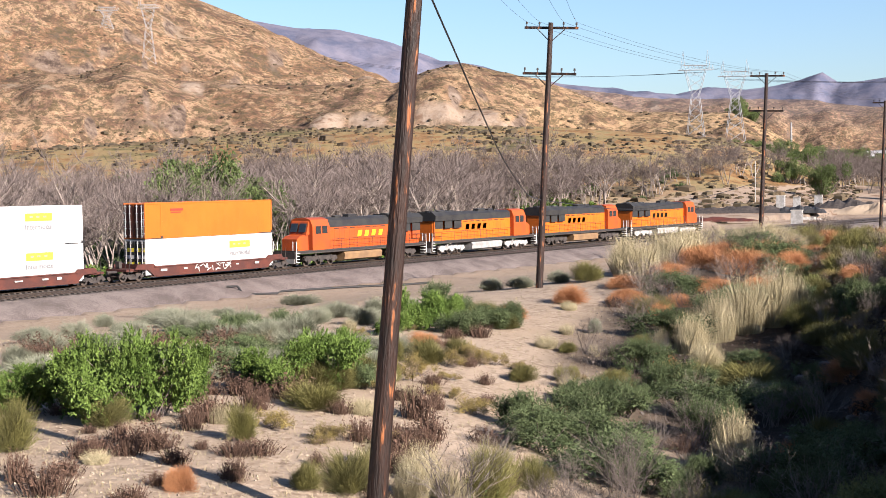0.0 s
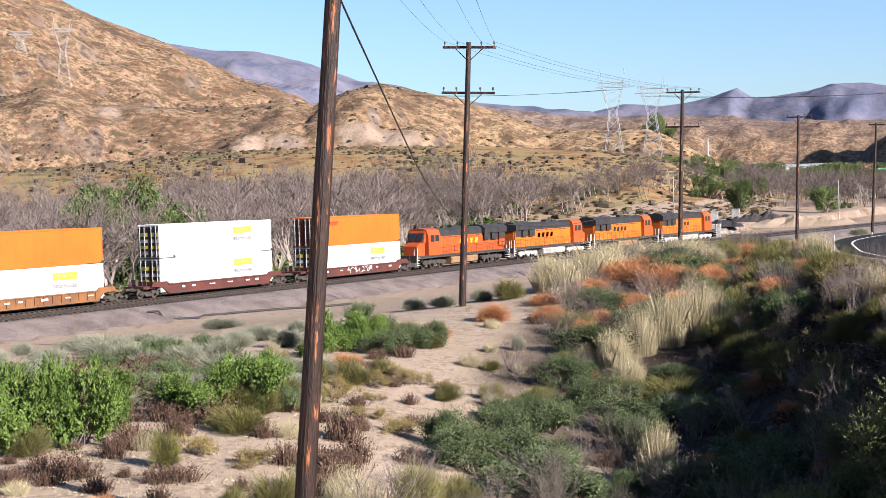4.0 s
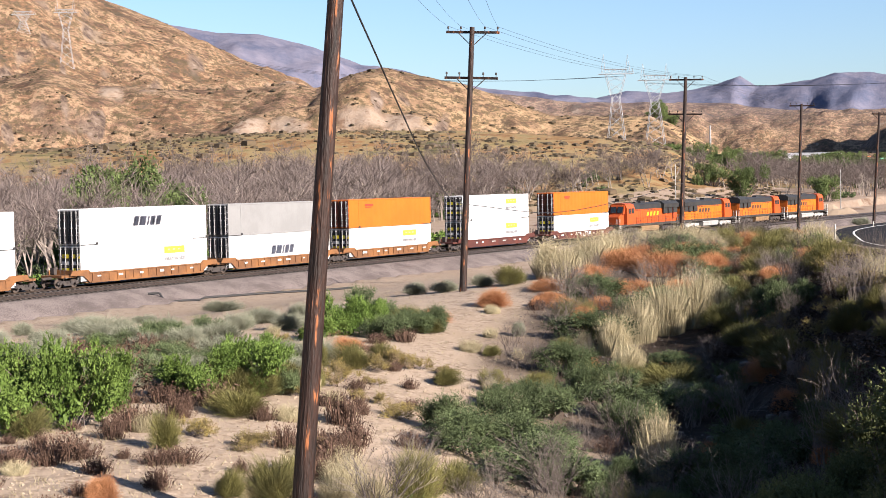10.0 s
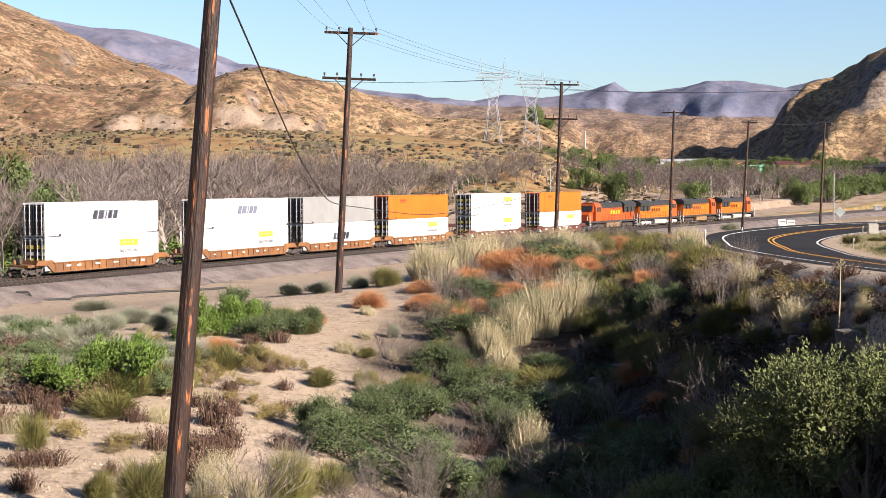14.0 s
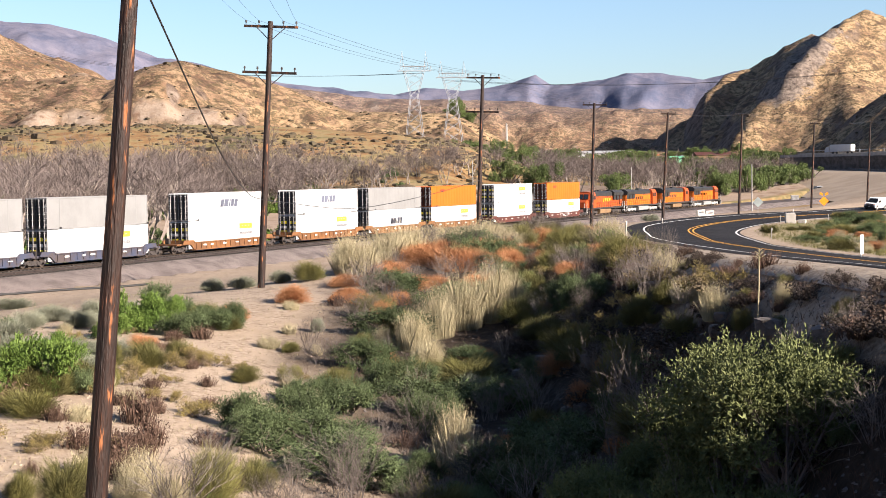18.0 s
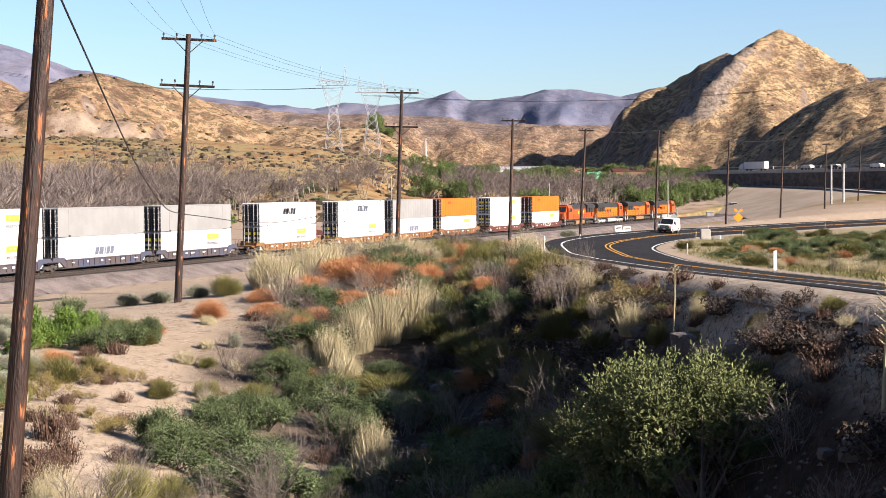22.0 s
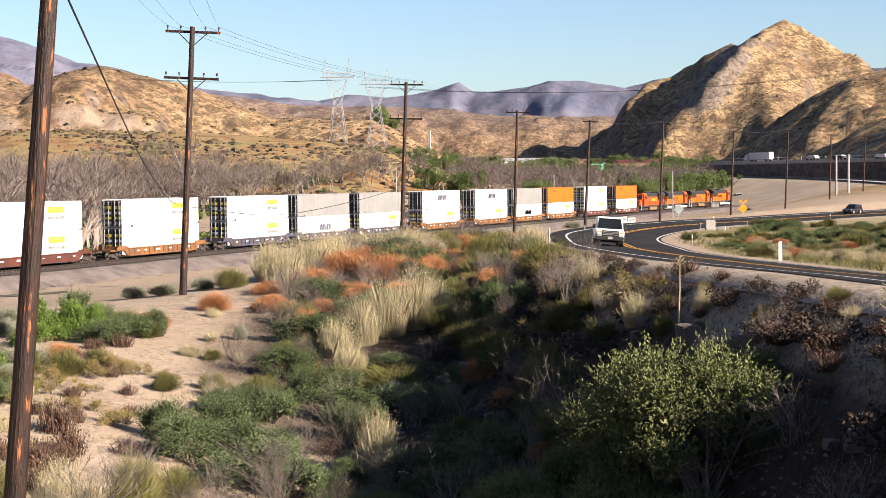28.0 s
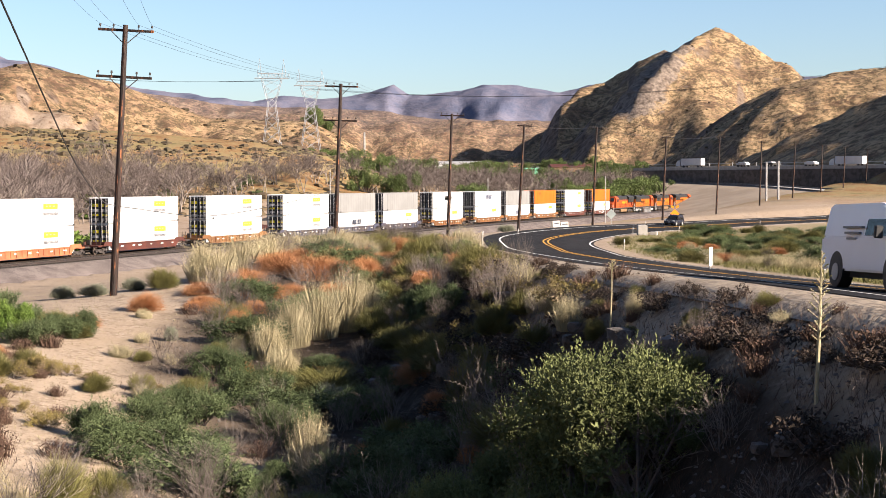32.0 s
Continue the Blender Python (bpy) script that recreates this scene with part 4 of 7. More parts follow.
def loco_bogie_mesh(material):
    bm = bmesh.new()
    for y in (-1.12, 1.12):
        side_prism(bm, [(-2.5, 0.62), (-2.3, 0.95), (2.3, 0.95), (2.5, 0.62), (2.2, 0.5), (1.6, 0.66), (1.0, 0.45), (0.6, 0.66), (-0.6, 0.66), (-1.0, 0.45), (-1.6, 0.66), (-2.2, 0.5)], y - 0.09, y + 0.09)
        for x in (-1.85, 0, 1.85):
            box(bm, x, y, 0.53, 0.46, 0.3, 0.4, 0.04)
            for k in (-0.38, 0.38):
                rod(bm, (x + k, y * 1.05, 0.5), (x + k, y * 1.05, 0.95), 0.09, n=6)
        rod(bm, (-0.9, y * 1.1, 0.9), (-0.9, y * 1.1, 1.25), 0.1, n=6)
    box(bm, 0, 0, 0.9, 4.0, 1.6, 0.3)
    return mesh_of("bogie_frame", bm, material)


def build_letters(bm):
    """A four-block slanted company mark, drawn as plain shapes."""
    for i in range(4):
        x = -1.75 + i * 1.15
        vs = [bm.verts.new((x + dx + 0.25 * dz, 0, dz)) for dx, dz in ((-0.34, -0.3), (0.3, -0.3), (0.34, 0.3), (-0.3, 0.3))]
        bm.faces.new(vs)
        vs = [bm.verts.new((x + dx + 0.25 * dz, -0.01, dz)) for dx, dz in ((-0.1, -0.2), (0.16, -0.2), (0.16, 0.2), (-0.1, 0.2))]
    bmesh.ops.solidify(bm, geom=bm.faces[:], thickness=0.01)


LETTERS = {"dark": label_mesh(build_letters, M["black"], "company_mark"), "pale": label_mesh(build_letters, M["yellow"], "company_mark")}
LOCO_SILVER, LOCO_DARK = loco_bogie_mesh(M["silver"]), loco_bogie_mesh(M["frame"])


def locomotive(offset, reverse, paint, trim, tank, silver, letters, label):
    ob = root("locomotive", label, "locomotive", "engines of the train")
    turn = Matrix.Rotation(math.pi, 4, "Z") if reverse else Matrix()
    for name, me in loco_meshes(M[paint], M[trim], M[tank]).items():
        o = part(name if isinstance(name, str) else name[0], me, None, ob)
        o.matrix_basis = turn
    for x in (-6.6, 6.6):
        o = part("bogie_frame", LOCO_SILVER if silver else LOCO_DARK, None, ob)
        o.location = (x, 0, 0)
        for dx in (-1.85, 0, 1.85):
            w = part("wheelset", WHEELS[0.53], None, o)
            w.location = (dx, 0, 0)
    o = part("company_mark", LETTERS[letters], None, ob, "slanted block company mark")
    o.location = ((1.5 if reverse else -1.5), -1.03, 2.95)
    on_train(ob, offset)


locomotive(11.2, True, "loco", "black", "tan", False, "pale", "older dusty orange diesel locomotive facing backwards, tan fuel tank")
locomotive(33.6, False, "loco_y", "black", "silver", True, "dark", "bright orange and yellow diesel locomotive with silver bogies")
locomotive(56.0, False, "loco_y", "black", "tan", False, "dark", "orange diesel locomotive with dusty brown bogies")
locomotive(78.4, False, "loco_y", "black", "silver", True, "dark", "leading orange diesel locomotive with silver bogies and tank")


# ---- poles, wires and towers ----
# foot, top relative to the foot, arms: distance below the top and half length
POLES = [
    (20.5, 16.47, 0.75, -0.95, 13.4, ((0.6, 1.5), (2.9, 1.5))), (64.33, 40.47, 0.4, -0.65, 13.85, ((0.25, 1.42), (2.62, 1.42))), (108.11, 47.28, 0.22, -0.5, 13.6, ((0.2, 1.4), (2.95, 1.4))), (145.46, 50.58, 0.14, -0.41, 12.95, ((0.2, 1.3),)),
    (179.39, 52.81, 0.21, -0.73, 13.7, ((0.2, 1.0),)), (215.87, 51.82, 0.14, -0.58, 15.2, ((0.2, 0.9),)), (255.41, 48.64, 0.1, -0.55, 14.2, ((0.2, 0.9),)), (296.52, 45.54, 0.09, -0.62, 15.3, ((0.2, 0.9),)),
    (335.41, 41.74, 0.04, -0.33, 14.3, ((0.2, 0.9),)), (376.02, 38.67, 0.07, -0.64, 14.4, ((0.2, 0.9),)), (413.53, 34.93, 0.03, -0.41, 14.3, ((0.2, 0.9),)), (448.9, 31.41, 0.03, -0.46, 13.4, ((0.2, 0.9),)), (489.24, 27.2, 0.03, -0.51, 13.1, ((0.2, 0.9),))]
FOOT_Z = [2.1, 2.48, 2.7, 2.67, 2.14, 1.61, 2.27, 2.44, 3.43, 3.9, 4.6, 5.67, 6.19]
WIRE_ENDS = []


def utility_pole(x, y, tx, ty, height, arms, i):
    z = FOOT_Z[i]
    sunk = max(0.0, z - on_ground(x, y)) + 0.3
    ob = root("utility_pole", "dark creosoted wooden utility pole with crossarms standing in brush", "utility pole", "line of utility poles")
    p, q = POLES[max(i - 1, 0)], POLES[min(i + 1, len(POLES) - 1)]
    tilt = Vector((0, 0, 1)).rotation_difference(Vector((tx, ty, height))).to_matrix().to_4x4()
    ob.matrix_basis = Matrix.Translation((x, y, z)) @ tilt @ Matrix.Rotation(math.atan2(q[1] - p[1], q[0] - p[0]), 4, "Z")
    bm = bmesh.new()
    rod(bm, (0, 0, -sunk), (0, 0, height), 0.20, 0.13, 14)
    part("shaft", bm, M["pole"], ob)
    pins = []
    for down, half in arms:
        zt = height - down
        bm = bmesh.new()
        box(bm, 0.17, 0, zt, 0.1, 2 * half, 0.13, 0.01)
        arm = part("crossarm", bm, M["pole"], ob)
        for s in (-1, 1):
            bm = bmesh.new()
            rod(bm, (0.12, s * 0.75, zt - 0.05), (0.1, 0, zt - 0.75), 0.025, n=5)
            part("brace", bm, M["frame"], ob)
        for yy in (-half + 0.1, -half * 0.45, half * 0.45, half - 0.1):
            bm = bmesh.new()
            rod(bm, (0.17, yy, zt + 0.05), (0.17, yy, zt + 0.2), 0.02, n=5)
            rod(bm, (0.17, yy, zt + 0.18), (0.17, yy, zt + 0.3), 0.06, 0.045, 8)
            part("insulator", bm, M["frame"], ob)
            pins.append(ob.matrix_basis @ Vector((0.17, yy, zt + 0.3)))
    WIRE_ENDS.append(pins)


for i, row in enumerate(POLES):
    utility_pole(*row, i)


def wire(a, b, sag, radius=0.007, label="thin dark overhead wire strung between poles"):
    a, b = Vector(a), Vector(b)
    pts = [a.lerp(b, k / 16) - Vector((0, 0, sag * 4 * (k / 16) * (1 - k / 16))) for k in range(17)]
    verts, faces = [], []
    for p in pts:
        side = (b - a).cross(Vector((0, 0, 1))).normalized()
        for q in range(4):
            an = q * math.pi / 2
            verts.append(p + radius * (side * math.cos(an) + Vector((0, 0, 1)) * math.sin(an)))
    for k in range(16):
        for q in range(4):
            faces.append((k * 4 + q, k * 4 + (q + 1) % 4, k * 4 + 4 + (q + 1) % 4, k * 4 + 4 + q))
    tagged(new("overhead_wire", raw("overhead_wire", verts, faces, M["wire"])), label, "wire", "overhead wires")


for i in range(len(WIRE_ENDS) - 1):
    a, b = WIRE_ENDS[i], WIRE_ENDS[i + 1]
    for k in range(min(4, len(a), len(b))):
        wire(a[k], b[k], 0.5 + 0.02 * k)


def lattice_tower(x, y, base, height, turn):
    """A four-legged pylon waisted below a wide bridge."""
    ob = root("transmission_tower", "tall grey lattice steel transmission tower on a low hill", "transmission tower", "pair of lattice towers")
    ob.matrix_basis = Matrix.Translation((x, y, base)) @ Matrix.Rotation(turn, 4, "Z")
    w = lambda f: 4.4 - 2.8 * min(f / 0.55, 1) + (2.8 * (f - 0.55) / 0.25 if f > 0.55 else 0)
    levels = [0, 0.14, 0.26, 0.37, 0.47, 0.55, 0.63, 0.72, 0.8]
    for sx in (-1, 1):
        for sy in (-1, 1):
            bm = bmesh.new()
            for f0, f1 in zip(levels[:-1], levels[1:]):
                rod(bm, (sx * w(f0), sy * min(w(f0), 2.2), f0 * height), (sx * w(f1), sy * min(w(f1), 2.2), f1 * height), 0.12, n=4)
            part("leg", bm, M["lattice"], ob)
    for sy in (-1, 1):
        for f0, f1 in zip(levels[:-1], levels[1:]):
            for s in (-1, 1):
                bm = bmesh.new()
                rod(bm, (s * w(f0), sy * min(w(f0), 2.2), f0 * height), (-s * w(f1), sy * min(w(f1), 2.2), f1 * height), 0.06, n=4)
                part("brace", bm, M["lattice"], ob)
    bm = bmesh.new()
    top = 0.8 * height
    for dz in (0, 2.0):
        for sy in (-1, 1):
            rod(bm, (-7.4 + dz, sy * 1.1, top + dz), (7.4 - dz, sy * 1.1, top + dz), 0.12, n=4)
    for i in range(10):
        xx = -6.6 + i * 1.48
        rod(bm, (xx, -1.1, top), (xx + 0.74, -1.1, top + 2), 0.08, n=4)
        rod(bm, (xx + 0.74, 1.1, top + 2), (xx + 1.48, 1.1, top), 0.08, n=4)
    for s in (-1, 1):
        rod(bm, (s * 4.6, 0, top + 2), (s * 5.2, 0, height), 0.14, 0.05, 4)
        rod(bm, (s * 6.2, 0, top + 2), (s * 5.2, 0, height), 0.1, 0.05, 4)
    part("bridge", bm, M["lattice"], ob)


def bearing(head, dist):
    return dist * math.sin(radians(head)), dist * math.cos(radians(head))


for head, dist, top in ((63.95, 640, 4.85), (65.45, 660, 4.45)):
    x, y = bearing(head, dist)
    base = on_ground(x, y) - 1
    lattice_tower(x, y, base, EYE.z + dist * math.tan(radians(top)) - base, radians(-head + 8))


# ---- plants ----
def leafy(name, n, size, blobs, leaf_mat, seed, flat=0.9, twigs=10):
    """Mesh pair: a crown of many small folded leaves over uneven clumps, and the stems under it."""
    rnd = np.random.RandomState(seed)
    centres = np.array([b[:3] for b in blobs])
    radii = np.array([b[3] for b in blobs])
    pick = rnd.choice(len(blobs), n, p=radii ** 2 / (radii ** 2).sum())
    v = rnd.normal(size=(n, 3))
    v /= np.linalg.norm(v, axis=1)[:, None]
    r = rnd.uniform(0.35, 1.0, n) ** 0.5 * (1 + 0.18 * rnd.normal(size=n))
    p = centres[pick] + v * (radii[pick] * r)[:, None] * np.array([1, 1, flat])
    p[:, 2] = np.abs(p[:, 2])
    a = rnd.normal(size=(n, 3)) + v * 0.8
    a /= np.linalg.norm(a, axis=1)[:, None]
    b = np.cross(a, rnd.normal(size=(n, 3)))
    b /= np.linalg.norm(b, axis=1)[:, None]
    s = size * rnd.uniform(0.6, 1.3, n)[:, None]
    verts = np.stack([p - a * s, p + b * s * 0.42, p + a * s, p - b * s * 0.42], 1).reshape(-1, 3)
    faces = np.arange(4 * n).reshape(n, 4)
    crown = raw("foliage", verts, faces, leaf_mat)
    bm = bmesh.new()
    for i in range(twigs):
        c = blobs[i % len(blobs)]
        q = Vector(c[:3]) + Vector(rnd.uniform(-0.4, 0.4, 3)) * c[3]
        rod(bm, (rnd.uniform(-0.1, 0.1), rnd.uniform(-0.1, 0.1), -0.1), q, 0.03, 0.008, 4)
    return crown, mesh_of("stems", bm, M["twig"])


def sprigged(n, blobs, leaf_mat, seed, leaf=0.05, slim=0.3, reach=0.2, per=13, up=0.35, twigs=12):
    """Mesh pair: leafy sprigs standing out of uneven clumps over a denser heart, and the stems under them."""
    rnd = np.random.RandomState(seed)
    centres, radii = np.array([b[:3] for b in blobs]), np.array([b[3] for b in blobs])
    pick = rnd.choice(len(blobs), n, p=radii ** 2 / (radii ** 2).sum())
    v = rnd.normal(size=(n, 3))
    v[:, 2] = np.where(v[:, 2] < -0.4, -v[:, 2], v[:, 2])
    v /= np.linalg.norm(v, axis=1)[:, None]
    o = centres[pick] + v * (radii[pick] * rnd.uniform(0.45, 0.95, n))[:, None]
    way = v + rnd.normal(size=(n, 3)) * 0.35 + np.array([0, 0, up])
    way /= np.linalg.norm(way, axis=1)[:, None]
    ln = reach * rnd.uniform(0.5, 1.4, n)
    f = np.linspace(0.0, 1.0, per)
    p = o[:, None] + way[:, None] * (ln[:, None] * f)[:, :, None]
    p[:, :, 2] -= (ln[:, None] * 0.25 * f ** 2)
    a = way[:, None] * 0.75 + rnd.normal(size=(n, per, 3)) * 0.6
    a /= np.linalg.norm(a, axis=2)[:, :, None]
    b = np.cross(a, rnd.normal(size=(n, per, 3)))
    b /= np.linalg.norm(b, axis=2)[:, :, None]
    s = (leaf * rnd.uniform(0.6, 1.25, (n, per)) * (1.1 - 0.45 * f))[:, :, None]
    verts = np.stack([p, p + a * s + b * s * slim, p + a * s * 2, p + a * s - b * s * slim], 2).reshape(-1, 3)
    m = n * 3
    pick = rnd.choice(len(blobs), m, p=radii ** 2 / (radii ** 2).sum())
    u = rnd.normal(size=(m, 3))
    u /= np.linalg.norm(u, axis=1)[:, None]
    q = centres[pick] + u * (radii[pick] * rnd.uniform(0.1, 0.75, m))[:, None]
    e, g = rnd.normal(size=(m, 3)), rnd.normal(size=(m, 3))
    e, g = e / np.linalg.norm(e, axis=1)[:, None] * leaf * 1.4, g / np.linalg.norm(g, axis=1)[:, None] * leaf * 0.8
    verts = np.vstack([verts, np.stack([q - e, q + g, q + e, q - g], 1).reshape(-1, 3)])
    verts[:, 2] = np.abs(verts[:, 2])
    foliage = raw("foliage", verts, np.arange(len(verts)).reshape(-1, 4), leaf_mat)
    bm = bmesh.new()
    for i in range(twigs):
        c = blobs[i % len(blobs)]
        q = Vector(c[:3]) + Vector(rnd.uniform(-0.5, 0.5, 3)) * c[3] + Vector((0, 0, c[3] * 0.6))
        rod(bm, (rnd.uniform(-0.2, 0.2), rnd.uniform(-0.2, 0.2), -0.1), q, 0.018, 0.005, 4)
    return foliage, mesh_of("stems", bm, M["twig"])


def fuzzy(n, material, seed, wide=0.75, tall=0.8, width=0.006, up=0.3, lumps=9):
    """A rounded mound of very many fine dry twigs that fork towards its skin."""
    rnd = np.random.RandomState(seed)
    hub = np.column_stack([rnd.normal(size=(lumps, 2)) * wide * 0.42, np.zeros(lumps)])
    grow = rnd.uniform(0.6, 1.1, lumps)
    i = rnd.randint(0, lumps, n)
    v = rnd.normal(size=(n, 3))
    v[:, 2] = np.abs(v[:, 2]) + up * 0.4
    v /= np.linalg.norm(v, axis=1)[:, None]
    skin = hub[i] + v * np.array([wide * 0.62, wide * 0.62, tall]) * (grow[i] * (1 + 0.1 * rnd.normal(size=n)))[:, None]
    base = hub[i] * 0.6 + (skin - hub[i]) * rnd.choice((0.1, 0.55, 0.74, 0.82, 0.86), n)[:, None]
    tip = skin + rnd.normal(size=(n, 3)) * 0.085 + np.array([0, 0, up * 0.12])
    an = rnd.normal(size=(n, 3))
    an = an / np.linalg.norm(an, axis=1)[:, None] * width
    mid = (base + tip) / 2 + rnd.normal(size=(n, 3)) * 0.03
    verts = np.stack([base - an, mid + an, tip, mid - an], 1).reshape(-1, 3)
    verts[:, 2] = np.maximum(verts[:, 2], -0.03)
    return raw("clump", verts, np.arange(4 * n).reshape(n, 4), material), None


def reeds(n, material, seed, height=1.25, spread=0.62, width=0.005, lean=0.16, heads=0.03, per=5):
    """Tall slender grass stems from a broad foot, each with a feathery head."""
    rnd = np.random.RandomState(seed)
    r, an = spread * np.sqrt(rnd.uniform(0, 1, n)), rnd.uniform(0, 6.283, n)
    foot = np.column_stack([r * np.cos(an), r * np.sin(an)])
    drift = foot * 0.25 + rnd.normal(size=(n, 2)) * lean + np.array([0.05, 0.03])
    hgt = height * (1 - 0.55 * (r / spread) ** 2) * rnd.uniform(0.35, 1.1, n)
    base = np.column_stack([foot, np.full(n, -0.05)])
    mid = base + np.column_stack([drift * hgt[:, None] * 0.4, hgt * 0.55])
    tip = base + np.column_stack([drift * hgt[:, None] * 1.25, hgt])
    tw = rnd.uniform(0, math.pi, n)
    w = np.column_stack([np.cos(tw), np.sin(tw), np.zeros(n)]) * width
    verts = np.stack([base - w, base + w, mid + w * 0.8, tip, mid - w * 0.8], 1).reshape(-1, 3)
    faces = (np.arange(n)[:, None] * 5 + np.arange(5)).tolist()
    k = n * per
    i, f = np.repeat(np.arange(n), per), rnd.uniform(0.55, 1.0, k)[:, None]
    p = mid[i] * (1 - (f - 0.5) * 2) + tip[i] * (f - 0.5) * 2
    a = rnd.normal(size=(k, 3)) * heads * 0.7
    a[:, 2] = np.abs(a[:, 2]) + heads
    b = rnd.normal(size=(k, 3)) * heads * 0.25
    off = len(verts)
    verts = np.vstack([verts, np.stack([p, p + a * 0.5 + b, p + a, p + a * 0.5 - b], 1).reshape(-1, 3)])
    faces += (off + np.arange(4 * k).reshape(k, 4)).tolist()
    return raw("clump", verts, faces, material), None


def bladed(name, n, height, spread, width, material, seed, splay=0.5, heads=0.0):
    """Mesh pair: thin tapering stalks fanning out of one foot, with short side sprigs."""
    rnd = np.random.RandomState(seed)
    foot = rnd.normal(size=(n, 2)) * spread * 0.26
    lean = foot / (spread + 1e-6) * splay + rnd.normal(size=(n, 2)) * 0.16 * splay
    hgt = height * rnd.uniform(0.25, 1.12, n) * np.exp(-(np.hypot(*foot.T) / (spread * 1.1)) ** 2)
    base = np.column_stack([foot, np.full(n, -0.05)])
    tip = base + np.column_stack([lean * hgt[:, None] * 1.3, hgt])
    mid = (base + tip) / 2 + np.column_stack([-lean * hgt[:, None] * 0.12, hgt * 0.06])
    an = rnd.uniform(0, math.pi, n)
    w = np.column_stack([np.cos(an), np.sin(an), np.zeros(n)]) * width
    verts = np.stack([base - w, base + w, mid + w * 0.8, tip + w * 0.15, mid - w * 0.8], 1).reshape(-1, 3)
    k = np.arange(n)[:, None] * 5
    faces = (k + np.array([0, 1, 2, 3, 4])).tolist()
    if heads:
        m = int(n * 3)
        i = rnd.randint(0, n, m)
        f = rnd.uniform(0.45, 1.0, m)[:, None]
        p = base[i] * (1 - f) + tip[i] * f
        a = rnd.normal(size=(m, 3)) * heads
        a[:, 2] = np.abs(a[:, 2]) + heads * 0.5
        b = rnd.normal(size=(m, 3)) * heads * 0.3
        v2 = np.stack([p, p + a * 0.5 + b, p + a, p + a * 0.5 - b], 1).reshape(-1, 3)
        off = len(verts)
        verts = np.vstack([verts, v2])
        faces += (off + np.arange(4 * m).reshape(m, 4)).tolist()
    return raw("clump", verts, faces, material), None


def twiggy(n, height, spread, material, seed, thick=0.012):
    """A tangle of forking bare twigs."""
    rnd = random.Random(seed)
    verts, faces = [], []

    def limb(p, d, ln, r, depth):
        q = p + d * ln
        side = d.orthogonal().normalized() * r
        up = d.cross(side)
        k = len(verts)
        verts.extend([p + side, p - side * 0.5 + up * 0.8, p - side * 0.5 - up * 0.8, q])
        faces.extend([(k, k + 1, k + 3), (k + 1, k + 2, k + 3), (k + 2, k, k + 3)])
        if depth:
            for _ in range(rnd.choice((2, 3, 3))):
                nd = (d + Vector((rnd.gauss(0, 0.45), rnd.gauss(0, 0.45), rnd.gauss(0.1, 0.35)))).normalized()
                limb(p.lerp(q, rnd.uniform(0.45, 0.95)), nd, ln * rnd.uniform(0.5, 0.8), r * 0.65, depth - 1)
    for _ in range(n):
        limb(Vector((rnd.gauss(0, 0.12) * spread, rnd.gauss(0, 0.12) * spread, -0.05)), Vector((rnd.gauss(0, 0.35) * spread, rnd.gauss(0, 0.35) * spread, 1)).normalized(), height * rnd.uniform(0.4, 0.6), thick, 3)
    return raw("twigs", verts, faces, material), None


def blob_set(seed, count, spread, low=0.25, high=0.75, r=0.42):
    rnd = random.Random(seed)
    return [(rnd.gauss(0, 0.36) * spread, rnd.gauss(0, 0.36) * spread, rnd.uniform(low, high), r * rnd.uniform(0.7, 1.25)) for _ in range(count)]


